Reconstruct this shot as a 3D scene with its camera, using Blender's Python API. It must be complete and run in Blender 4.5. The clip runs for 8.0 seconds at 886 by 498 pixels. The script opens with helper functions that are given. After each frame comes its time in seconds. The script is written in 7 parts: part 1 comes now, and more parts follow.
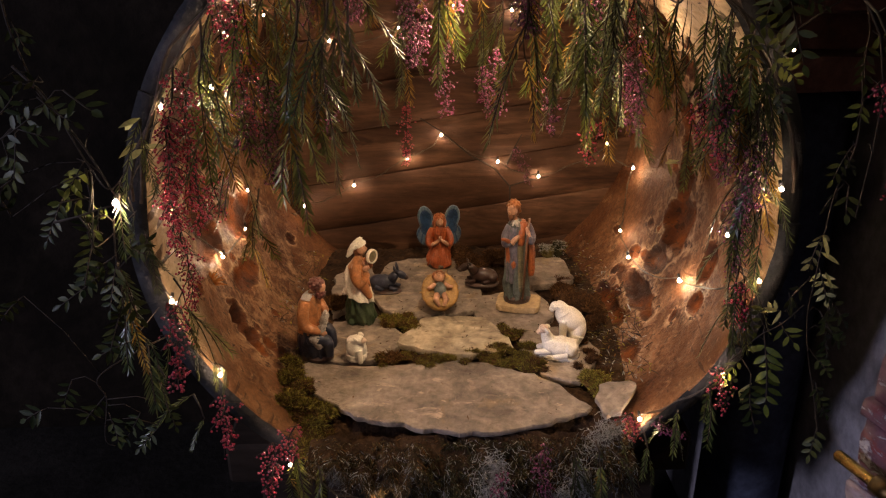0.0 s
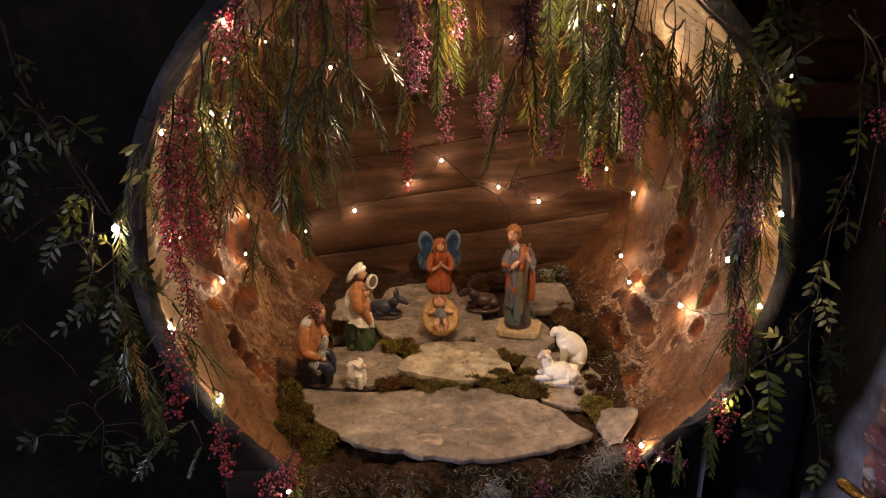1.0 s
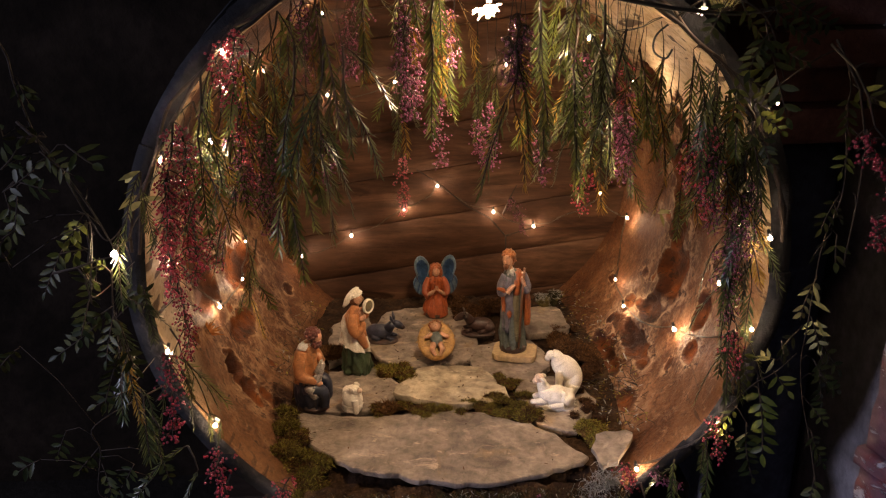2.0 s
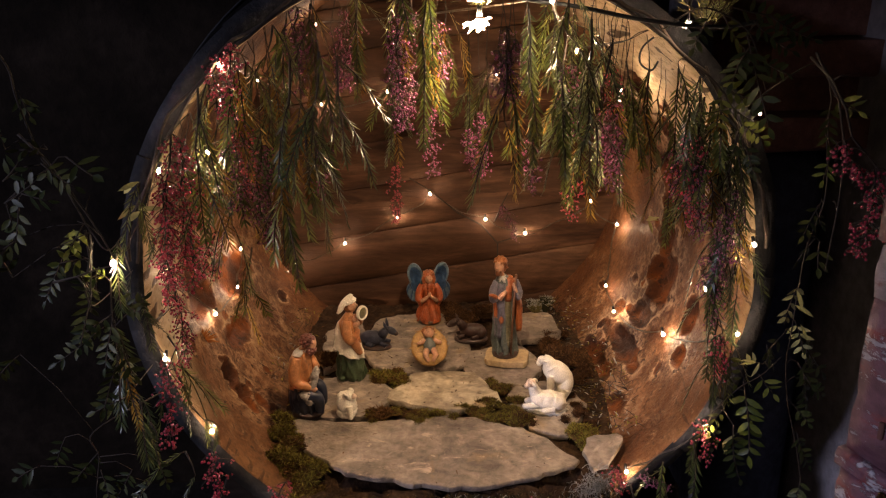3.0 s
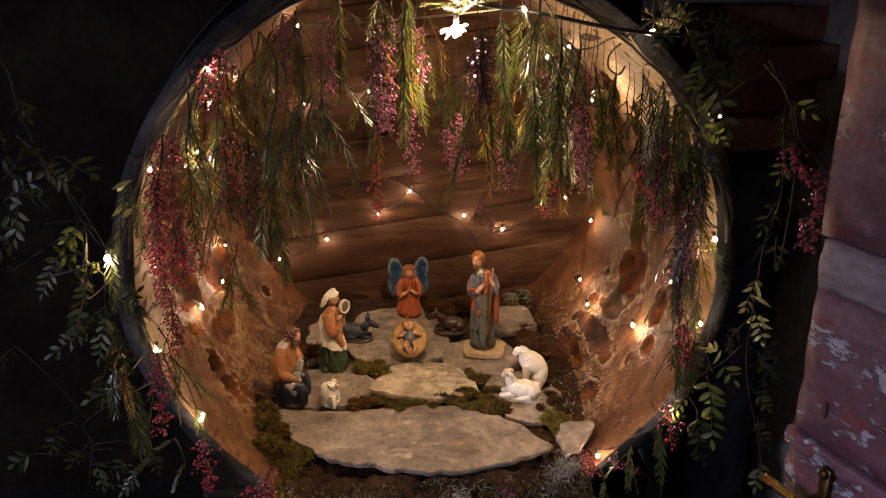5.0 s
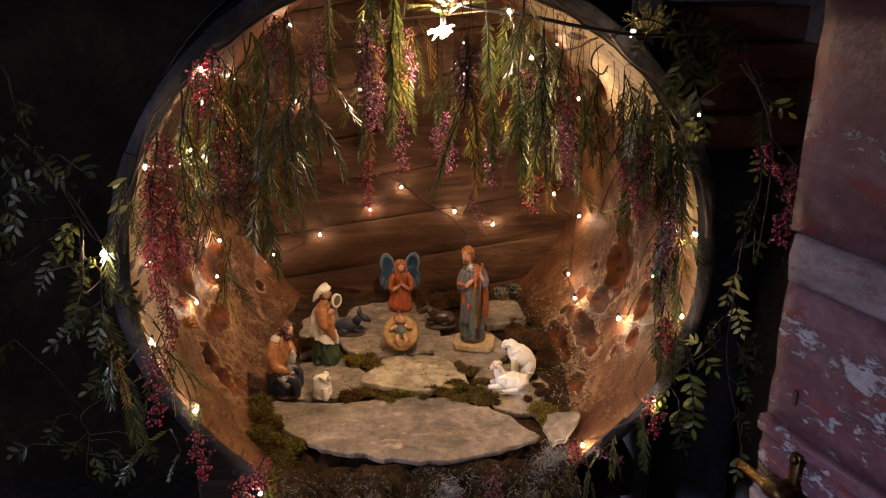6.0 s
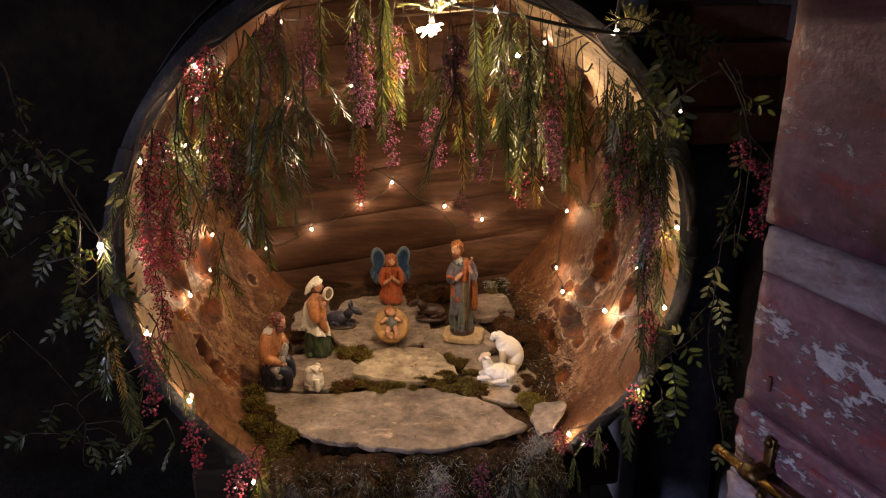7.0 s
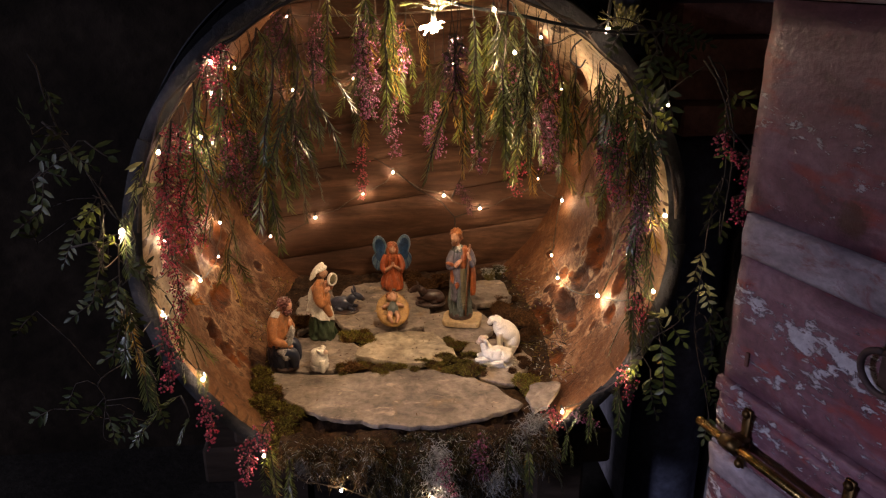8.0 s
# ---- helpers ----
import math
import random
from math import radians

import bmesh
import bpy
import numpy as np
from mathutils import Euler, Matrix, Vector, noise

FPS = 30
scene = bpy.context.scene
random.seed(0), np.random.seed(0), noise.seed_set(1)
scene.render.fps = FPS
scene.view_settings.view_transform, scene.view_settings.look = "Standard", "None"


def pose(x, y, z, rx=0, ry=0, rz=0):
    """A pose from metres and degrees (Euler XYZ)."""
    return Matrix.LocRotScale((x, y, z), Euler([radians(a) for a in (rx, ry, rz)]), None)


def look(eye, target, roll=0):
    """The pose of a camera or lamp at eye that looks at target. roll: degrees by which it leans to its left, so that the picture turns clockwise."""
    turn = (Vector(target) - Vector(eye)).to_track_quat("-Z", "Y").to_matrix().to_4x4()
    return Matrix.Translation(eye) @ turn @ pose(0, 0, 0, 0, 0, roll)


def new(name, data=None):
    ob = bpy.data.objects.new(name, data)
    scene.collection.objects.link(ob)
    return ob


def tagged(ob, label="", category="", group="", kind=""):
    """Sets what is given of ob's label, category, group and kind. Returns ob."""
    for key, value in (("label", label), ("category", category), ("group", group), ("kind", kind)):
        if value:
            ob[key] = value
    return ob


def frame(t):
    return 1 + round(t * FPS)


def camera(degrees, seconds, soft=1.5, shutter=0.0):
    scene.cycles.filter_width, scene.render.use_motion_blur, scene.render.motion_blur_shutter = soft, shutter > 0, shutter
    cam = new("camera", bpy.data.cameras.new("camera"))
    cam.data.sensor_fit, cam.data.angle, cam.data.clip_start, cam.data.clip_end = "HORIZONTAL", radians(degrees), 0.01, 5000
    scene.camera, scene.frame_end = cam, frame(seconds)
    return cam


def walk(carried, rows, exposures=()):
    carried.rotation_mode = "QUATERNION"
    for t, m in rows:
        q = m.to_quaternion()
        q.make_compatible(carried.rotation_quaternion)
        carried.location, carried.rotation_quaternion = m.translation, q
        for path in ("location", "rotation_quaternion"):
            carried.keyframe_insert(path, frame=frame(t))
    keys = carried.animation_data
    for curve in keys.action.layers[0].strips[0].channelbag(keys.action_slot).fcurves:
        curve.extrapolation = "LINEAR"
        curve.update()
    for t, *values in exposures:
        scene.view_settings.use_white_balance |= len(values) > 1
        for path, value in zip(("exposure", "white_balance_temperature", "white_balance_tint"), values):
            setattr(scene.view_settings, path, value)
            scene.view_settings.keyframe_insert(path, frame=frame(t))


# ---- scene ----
cam = camera(59.92, 8.0, 1.2)
# seconds, eye x y z, pitch, yaw, roll
ROWS = [
    (0, -0.0592, -0.9145, 1.6181, -23.249, -1.713, -0.506),
    (0.5, -0.0567, -0.9142, 1.6179, -22.293, -1.598, -0.541),
    (1, -0.0558, -0.9137, 1.6177, -21.373, -1.557, -0.587),
    (1.5, -0.0543, -0.9187, 1.6192, -20.409, -1.647, -0.591),
    (2, -0.0530, -0.9255, 1.6223, -19.550, -1.793, -0.662),
    (3.5, -0.0529, -0.9563, 1.6354, -19.086, -2.728, -0.664),
    (4, -0.0542, -0.9688, 1.6387, -19.169, -3.158, -0.540),
    (4.5, -0.0556, -0.9809, 1.6417, -19.251, -3.627, -0.402),
    (6, -0.0442, -1.0204, 1.6548, -19.729, -4.218, -0.306),
    (6.5, -0.0430, -1.0344, 1.6573, -19.865, -4.550, -0.220),
    (7, -0.0420, -1.0476, 1.6594, -20.005, -4.858, -0.115),
    (7.5, -0.0482, -1.0777, 1.6678, -20.454, -5.330, 0.052),
    (8, -0.0524, -1.1067, 1.6744, -20.699, -5.092, 0.042),
]
walk(cam, [(t, pose(x, y, z, 90 + pitch, 0, yaw) @ pose(0, 0, 0, 0, 0, roll)) for t, x, y, z, pitch, yaw, roll in ROWS], [(0, 0.02), (2, 0.07), (4, 0.09), (6, 0.12), (8, 0.13)])

# ---- light ----
world = bpy.data.worlds.new("night_sky")
scene.world = world
world.use_nodes = True
sky = world.node_tree.nodes["Background"]
sky.inputs["Color"].default_value = (0.55, 0.6, 1.0, 1)
sky.inputs["Strength"].default_value = 0.19


def lamp(name, kind, place, watts, colour, size=0.01, target=None):
    data = bpy.data.lights.new(name, kind)
    data.energy, data.color = watts, colour
    if kind == "AREA":
        data.shape, data.size = "DISK", size
    else:
        data.shadow_soft_size = size
    ob = new(name, data)
    ob.matrix_world = look(place, target) if target else pose(*place)
    return ob


WARM = (1.0, 0.69, 0.43)
lamp("courtyard_lamp", "AREA", (-5.4, -3.4, 3.0), 235.0, (0.71, 0.71, 1.0), 0.55, (0.2, -0.3, 1.25))

spot = lamp("lamp_beam", "SPOT", (0.040, 0.02, 1.568), 10.2, WARM, 0.018, (0.0, 0.22, 0.94))
spot.data.spot_size, spot.data.spot_blend = radians(140), 0.8

# ---- materials ----


def shader(name):
    m = bpy.data.materials.new(name)
    m.use_nodes = True
    return m, m.node_tree.nodes, m.node_tree.links, m.node_tree.nodes["Principled BSDF"]


def node(ns, kind, **sockets):
    n = ns.new(kind)
    for k, v in sockets.items():
        n.inputs[k.replace("_", " ")].default_value = v
    return n


def noise_at(ns, ls, coord, scale, detail=4.0, rough=0.55, twist=0.0):
    n = node(ns, "ShaderNodeTexNoise", Scale=scale, Detail=detail, Roughness=rough, Distortion=twist)
    ls.new(coord, n.inputs["Vector"])
    return n


def ramp(ns, ls, fac, stops):
    r = ns.new("ShaderNodeValToRGB")
    e = r.color_ramp.elements
    while len(e) < len(stops):
        e.new(0.5)
    for el, (p, c) in zip(e, stops):
        el.position, el.color = p, (*c, 1)
    ls.new(fac, r.inputs["Fac"])
    return r


def mix(ns, ls, fac, a, b, how="MIX"):
    m = ns.new("ShaderNodeMix")
    m.data_type, m.blend_type = "RGBA", how
    for value, sock in ((fac, 0), (a, 6), (b, 7)):
        if isinstance(value, (int, float)):
            m.inputs[sock].default_value = value
        elif isinstance(value, tuple):
            m.inputs[sock].default_value = (*value, 1)
        else:
            ls.new(value, m.inputs[sock])
    return m.outputs[2]


def bump(ns, ls, height, strength, depth, bs):
    b = node(ns, "ShaderNodeBump", Strength=strength, Distance=depth)
    ls.new(height, b.inputs["Height"])
    ls.new(b.outputs["Normal"], bs.inputs["Normal"])


def worn(name, dark, mid, light, big=6.0, fine=60.0, rough=0.7, relief=0.002, spots=None, metal=0.0, stretch=(1, 1, 1), twist=0.4, shine=0.4):
    """A weathered surface: broad tone, fine grain, and spots of a third colour with shapes of their own."""
    m, ns, ls, bs = shader(name)
    geo = ns.new("ShaderNodeNewGeometry")
    mp = node(ns, "ShaderNodeMapping", Scale=stretch)
    ls.new(geo.outputs["Position"], mp.inputs["Vector"])
    a = noise_at(ns, ls, mp.outputs["Vector"], big, 5, 0.6, twist)
    b = noise_at(ns, ls, mp.outputs["Vector"], fine, 5, 0.65)
    col = ramp(ns, ls, a.outputs["Fac"], [(0.3, dark), (0.5, mid), (0.7, light)]).outputs["Color"]
    tone = ramp(ns, ls, b.outputs["Fac"], [(0.3, (0.55, 0.55, 0.55)), (0.7, (1.25, 1.25, 1.25))]).outputs["Color"]
    col = mix(ns, ls, 0.8, col, tone, "MULTIPLY")
    if spots:
        tint, scale, lo, hi = spots
        s = noise_at(ns, ls, mp.outputs["Vector"], scale, 8, 0.70, 0.8)
        f = ramp(ns, ls, s.outputs["Fac"], [(lo, (0, 0, 0)), (hi, (1, 1, 1))]).outputs["Color"]
        col = mix(ns, ls, f, col, tint)
    ls.new(col, bs.inputs["Base Color"])
    r = node(ns, "ShaderNodeMapRange", To_Min=rough - 0.12, To_Max=min(1.0, rough + 0.12))
    ls.new(b.outputs["Fac"], r.inputs["Value"])
    ls.new(r.outputs["Result"], bs.inputs["Roughness"])
    bs.inputs["Metallic"].default_value = metal
    bs.inputs["Specular IOR Level"].default_value = shine
    bump(ns, ls, b.outputs["Fac"], 0.7, relief, bs)
    return m


def foliage(name, deep, mid, pale, through_light=0.25, rough=0.45, shine=0.2):
    m, ns, ls, bs = shader(name)
    geo = ns.new("ShaderNodeNewGeometry")
    info = ns.new("ShaderNodeObjectInfo")
    a = node(ns, "ShaderNodeMath")
    a.operation = "MULTIPLY_ADD"
    a.inputs[1].default_value = 0.7
    ls.new(geo.outputs["Random Per Island"], a.inputs[0])
    s = node(ns, "ShaderNodeMath")
    s.operation = "MULTIPLY"
    s.inputs[1].default_value = 0.3
    ls.new(info.outputs["Random"], s.inputs[0])
    ls.new(s.outputs[0], a.inputs[2])
    col = ramp(ns, ls, a.outputs[0], [(0.05, deep), (0.55, mid), (0.95, pale)]).outputs["Color"]
    n = noise_at(ns, ls, geo.outputs["Position"], 220.0, 3)
    tone = ramp(ns, ls, n.outputs["Fac"], [(0.3, (0.7, 0.7, 0.7)), (0.7, (1.2, 1.2, 1.2))]).outputs["Color"]
    col = mix(ns, ls, 0.7, col, tone, "MULTIPLY")
    ls.new(col, bs.inputs["Base Color"])
    bs.inputs["Roughness"].default_value = rough
    bs.inputs["Specular IOR Level"].default_value = shine
    t = ns.new("ShaderNodeBsdfTranslucent")
    ls.new(col, t.inputs["Color"])
    mx = node(ns, "ShaderNodeMixShader", Fac=through_light)
    ls.new(bs.outputs[0], mx.inputs[1])
    ls.new(t.outputs[0], mx.inputs[2])
    ls.new(mx.outputs[0], ns["Material Output"].inputs["Surface"])
    return m


def glow(name, colour, strength):
    m, ns, ls, bs = shader(name)
    bs.inputs["Base Color"].default_value = (*colour, 1)
    bs.inputs["Emission Color"].default_value = (*colour, 1)
    bs.inputs["Emission Strength"].default_value = strength
    return m


def cask_wood():
    """Old cask wood: ochre, with pale crust, rot where the wood has decayed, fine grain along the staves."""
    m, ns, ls, bs = shader("cask_wood")
    geo = ns.new("ShaderNodeNewGeometry")
    info = ns.new("ShaderNodeObjectInfo")
    pos = geo.outputs["Position"]
    mp = node(ns, "ShaderNodeMapping", Scale=(1, 0.16, 1))
    ls.new(pos, mp.inputs["Vector"])
    a = noise_at(ns, ls, pos, 7.0, 6, 0.6, 0.7)
    grain = noise_at(ns, ls, mp.outputs["Vector"], 95.0, 5, 0.6, 0.3)
    fine = noise_at(ns, ls, pos, 140.0, 5, 0.7)
    base = ramp(ns, ls, a.outputs["Fac"], [(0.36, (0.052, 0.017, 0.006)), (0.50, (0.112, 0.043, 0.0155)), (0.64, (0.195, 0.090, 0.038))]).outputs["Color"]
    g = ramp(ns, ls, grain.outputs["Fac"], [(0.32, (0.8, 0.77, 0.74)), (0.62, (1.1, 1.1, 1.1))]).outputs["Color"]
    col = mix(ns, ls, 0.35, base, g, "MULTIPLY")
    fl = ramp(ns, ls, fine.outputs["Fac"], [(0.34, (0.60, 0.56, 0.52)), (0.62, (1.18, 1.18, 1.18))]).outputs["Color"]
    col = mix(ns, ls, 0.9, col, fl, "MULTIPLY")
    # crust round the decayed places: clouds of pale scale, brown mottling and thin pale seams
    near = ns.new("ShaderNodeAttribute")
    near.attribute_name = "crust"
    crust = ramp(ns, ls, near.outputs["Fac"], [(0.0, (0, 0, 0)), (0.55, (1, 1, 1))]).outputs["Color"]
    m1 = noise_at(ns, ls, pos, 11.0, 7, 0.62, 1.0)
    mm = ramp(ns, ls, m1.outputs["Fac"], [(0.42, (0, 0, 0)), (0.62, (0.85, 0.85, 0.85))]).outputs["Color"]
    mm = mix(ns, ls, 1.0, mm, crust, "MULTIPLY")
    col = mix(ns, ls, mm, col, (0.060, 0.019, 0.007))
    c1 = noise_at(ns, ls, pos, 26.0, 10, 0.74, 0.7)
    cloud = ramp(ns, ls, c1.outputs["Fac"], [(0.46, (0, 0, 0)), (0.54, (0.40, 0.40, 0.40)), (0.66, (0.95, 0.95, 0.95))]).outputs["Color"]
    cloud = mix(ns, ls, 1.0, cloud, crust, "MULTIPLY")
    broken = ramp(ns, ls, fine.outputs["Fac"], [(0.36, (0.25, 0.25, 0.25)), (0.56, (1, 1, 1))]).outputs["Color"]
    cloud = mix(ns, ls, 0.8, cloud, broken, "MULTIPLY")
    col = mix(ns, ls, cloud, col, (0.36, 0.215, 0.115))
    v1 = noise_at(ns, ls, pos, 13.0, 6, 0.62, 1.6)
    vein = ramp(ns, ls, v1.outputs["Fac"], [(0.455, (0, 0, 0)), (0.49, (0.45, 0.45, 0.45)), (0.525, (0, 0, 0))]).outputs["Color"]
    vein = mix(ns, ls, 1.0, vein, crust, "MULTIPLY")
    col = mix(ns, ls, vein, col, (0.40, 0.25, 0.14))
    # the planed band inside the mouth, with short gouges along the grain
    xyz = ns.new("ShaderNodeSeparateXYZ")
    ls.new(pos, xyz.inputs[0])
    ragged = noise_at(ns, ls, pos, 9.0, 5, 0.6, 0.5)
    reach = node(ns, "ShaderNodeMath")
    reach.operation = "MULTIPLY_ADD"
    reach.inputs[1].default_value = 0.30
    ls.new(ragged.outputs["Fac"], reach.inputs[0])
    ls.new(xyz.outputs["Y"], reach.inputs[2])
    front = ramp(ns, ls, reach.outputs[0], [(0.20, (1, 1, 1)), (0.29, (0, 0, 0))]).outputs["Color"]
    clean = ramp(ns, ls, a.outputs["Fac"], [(0.34, (0.070, 0.027, 0.010)), (0.50, (0.115, 0.050, 0.020)), (0.66, (0.185, 0.092, 0.040))]).outputs["Color"]
    gouge = noise_at(ns, ls, mp.outputs["Vector"], 42.0, 3, 0.5, 0.6)
    gm = ramp(ns, ls, gouge.outputs["Fac"], [(0.62, (0, 0, 0)), (0.65, (0.9, 0.9, 0.9))]).outputs["Color"]
    clean = mix(ns, ls, gm, clean, (0.05, 0.022, 0.01))
    clean = mix(ns, ls, 0.6, clean, fl, "MULTIPLY")
    col = mix(ns, ls, front, col, clean)
    # fresh cream wood, with the lamp's brightness on the upper wall painted in
    fresh = ns.new("ShaderNodeAttribute")
    fresh.attribute_name = "fresh"
    cream = ramp(ns, ls, grain.outputs["Fac"], [(0.3, (0.54, 0.38, 0.20)), (0.6, (0.74, 0.58, 0.36))]).outputs["Color"]
    cream = mix(ns, ls, gm, cream, (0.06, 0.028, 0.012))
    col = mix(ns, ls, fresh.outputs["Fac"], col, cream)
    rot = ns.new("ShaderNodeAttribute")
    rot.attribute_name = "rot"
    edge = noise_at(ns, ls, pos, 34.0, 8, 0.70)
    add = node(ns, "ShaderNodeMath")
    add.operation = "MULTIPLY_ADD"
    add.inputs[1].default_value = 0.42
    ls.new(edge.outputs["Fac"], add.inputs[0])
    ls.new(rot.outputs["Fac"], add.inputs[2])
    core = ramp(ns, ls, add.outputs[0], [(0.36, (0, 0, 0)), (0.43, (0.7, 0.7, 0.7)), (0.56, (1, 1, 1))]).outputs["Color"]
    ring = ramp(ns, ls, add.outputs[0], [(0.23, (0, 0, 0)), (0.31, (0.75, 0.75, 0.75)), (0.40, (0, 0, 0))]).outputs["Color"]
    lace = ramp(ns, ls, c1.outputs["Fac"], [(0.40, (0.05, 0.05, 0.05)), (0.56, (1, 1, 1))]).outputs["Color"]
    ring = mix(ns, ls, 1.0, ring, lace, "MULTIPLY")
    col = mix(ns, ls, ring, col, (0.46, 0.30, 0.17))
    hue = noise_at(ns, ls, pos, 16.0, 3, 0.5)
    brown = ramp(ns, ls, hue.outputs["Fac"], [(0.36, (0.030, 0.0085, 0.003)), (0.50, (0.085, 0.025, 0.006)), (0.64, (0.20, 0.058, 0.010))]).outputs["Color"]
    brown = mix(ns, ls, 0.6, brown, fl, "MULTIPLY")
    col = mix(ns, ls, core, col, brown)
    pit = noise_at(ns, ls, pos, 68.0, 6, 0.66, 0.6)
    pm = ramp(ns, ls, pit.outputs["Fac"], [(0.565, (0, 0, 0)), (0.63, (0.95, 0.95, 0.95))]).outputs["Color"]
    pm = mix(ns, ls, 1.0, pm, mix(ns, ls, 0.5, crust, (1.0, 1.0, 1.0)), "MULTIPLY")
    col = mix(ns, ls, pm, col, (0.030, 0.011, 0.005))
    ob = ramp(ns, ls, info.outputs["Random"], [(0.0, (0.95, 0.94, 0.93)), (1.0, (1.04, 1.03, 1.02))]).outputs["Color"]
    col = mix(ns, ls, 0.8, col, ob, "MULTIPLY")
    ls.new(col, bs.inputs["Base Color"])
    bs.inputs["Roughness"].default_value = 0.62
    bs.inputs["Specular IOR Level"].default_value = 0.18
    h = mix(ns, ls, 0.45, fine.outputs["Fac"], c1.outputs["Fac"])
    bump(ns, ls, h, 0.9, 0.0075, bs)
    return m


def stone(name, dark, mid, light, scuff, stain):
    """Split stone: broad uneven tone, chalky scuffs in short strokes, and an ochre stain here and there."""
    m, ns, ls, bs = shader(name)
    geo = ns.new("ShaderNodeNewGeometry")
    pos = geo.outputs["Position"]
    a = noise_at(ns, ls, pos, 11.0, 6, 0.55, 0.8)
    b = noise_at(ns, ls, pos, 60.0, 6, 0.62, 0.4)
    c = noise_at(ns, ls, pos, 260.0, 4, 0.6)
    col = ramp(ns, ls, a.outputs["Fac"], [(0.34, dark), (0.5, mid), (0.66, light)]).outputs["Color"]
    tone = ramp(ns, ls, b.outputs["Fac"], [(0.34, (0.50, 0.48, 0.46)), (0.66, (1.32, 1.32, 1.32))]).outputs["Color"]
    col = mix(ns, ls, 0.8, col, tone, "MULTIPLY")
    d = noise_at(ns, ls, pos, 8.5, 4, 0.55, 0.5)
    sm = ramp(ns, ls, d.outputs["Fac"], [(0.565, (0, 0, 0)), (0.66, (0.6, 0.6, 0.6))]).outputs["Color"]
    col = mix(ns, ls, sm, col, stain)
    mp = node(ns, "ShaderNodeMapping", Scale=(1.0, 1.7, 1.0), Rotation=(0, 0, 0.5))
    ls.new(pos, mp.inputs["Vector"])
    e = noise_at(ns, ls, mp.outputs["Vector"], 21.0, 9, 0.72, 0.7)
    where = ramp(ns, ls, d.outputs["Color"], [(0.42, (0.25, 0.25, 0.25)), (0.58, (1, 1, 1))]).outputs["Color"]
    em = ramp(ns, ls, e.outputs["Fac"], [(0.565, (0, 0, 0)), (0.64, (0.85, 0.85, 0.85))]).outputs["Color"]
    em = mix(ns, ls, 1.0, em, where, "MULTIPLY")
    col = mix(ns, ls, em, col, scuff)
    ls.new(col, bs.inputs["Base Color"])
    r = node(ns, "ShaderNodeMapRange", To_Min=0.48, To_Max=0.78)
    ls.new(b.outputs["Fac"], r.inputs["Value"])
    ls.new(r.outputs["Result"], bs.inputs["Roughness"])
    bs.inputs["Specular IOR Level"].default_value = 0.35
    h = mix(ns, ls, 0.35, b.outputs["Fac"], c.outputs["Fac"])
    bump(ns, ls, h, 0.9, 0.0060, bs)
    return m


CASK = cask_wood()
RIM = worn("tarred_rim", (0.006, 0.006, 0.007), (0.018, 0.0175, 0.019), (0.052, 0.050, 0.053), 13, 110, 0.75, 0.004, shine=0.2)
HEAD = worn("head_wood", (0.026, 0.011, 0.006), (0.066, 0.031, 0.0165), (0.135, 0.070, 0.038), 7, 60, 0.62, 0.003, ((0.030, 0.013, 0.007), 17, 0.57, 0.66), stretch=(0.35, 1, 1.9), twist=1.2, shine=0.15)
# outer staves: the darkness round the cask is put into their colour
OUTSIDE = worn("unlit_staves", (0.004, 0.004, 0.004), (0.007, 0.0065, 0.006), (0.012, 0.011, 0.010), 8, 70, 0.9, 0.003, shine=0.05)
RUSTIRON = worn("rusty_iron", (0.026, 0.015, 0.014), (0.048, 0.028, 0.027), (0.085, 0.052, 0.048), 40, 160, 0.7, 0.0008, metal=0.2)
IRON = worn("dark_iron", (0.012, 0.012, 0.014), (0.020, 0.020, 0.023), (0.030, 0.029, 0.029), 12, 120, 0.75, 0.002, metal=0.2)
SLATE = stone("slate", (0.125, 0.100, 0.080), (0.225, 0.183, 0.146), (0.32, 0.265, 0.21), (0.54, 0.42, 0.31), (0.34, 0.215, 0.075))
SLAB = stone("lime_slab", (0.17, 0.135, 0.095), (0.36, 0.30, 0.21), (0.56, 0.48, 0.35), (0.66, 0.58, 0.44), (0.40, 0.27, 0.11))
# brown earth, darkened so the gaps beside the slates read as shadow
SOIL = worn("soil", (0.016, 0.009, 0.006), (0.036, 0.020, 0.011), (0.075, 0.044, 0.023), 40, 190, 0.95, 0.008, shine=0.1)
MOSS = foliage("moss", (0.050, 0.030, 0.009), (0.15, 0.132, 0.022), (0.36, 0.31, 0.062), 0.2, 0.8)
DRYMOSS = foliage("dry_moss", (0.030, 0.013, 0.006), (0.085, 0.040, 0.015), (0.20, 0.105, 0.035), 0.2, 0.85)
# moss for the drapes, with the shade under the slab painted into its colour
SHADEMOSS = foliage("shaded_moss", (0.012, 0.011, 0.005), (0.036, 0.032, 0.012), (0.11, 0.09, 0.03), 0.15, 0.9)
RUSTMOSS = foliage("rust_moss", (0.016, 0.010, 0.005), (0.050, 0.034, 0.016), (0.14, 0.085, 0.034), 0.15, 0.9)
LICHEN = foliage("grey_lichen", (0.16, 0.16, 0.15), (0.28, 0.28, 0.27), (0.42, 0.42, 0.40), 0.15, 0.85)
LEAF = foliage("pepper_leaf", (0.036, 0.044, 0.008), (0.078, 0.095, 0.018), (0.17, 0.175, 0.036), 0.25, 0.32, 0.5)
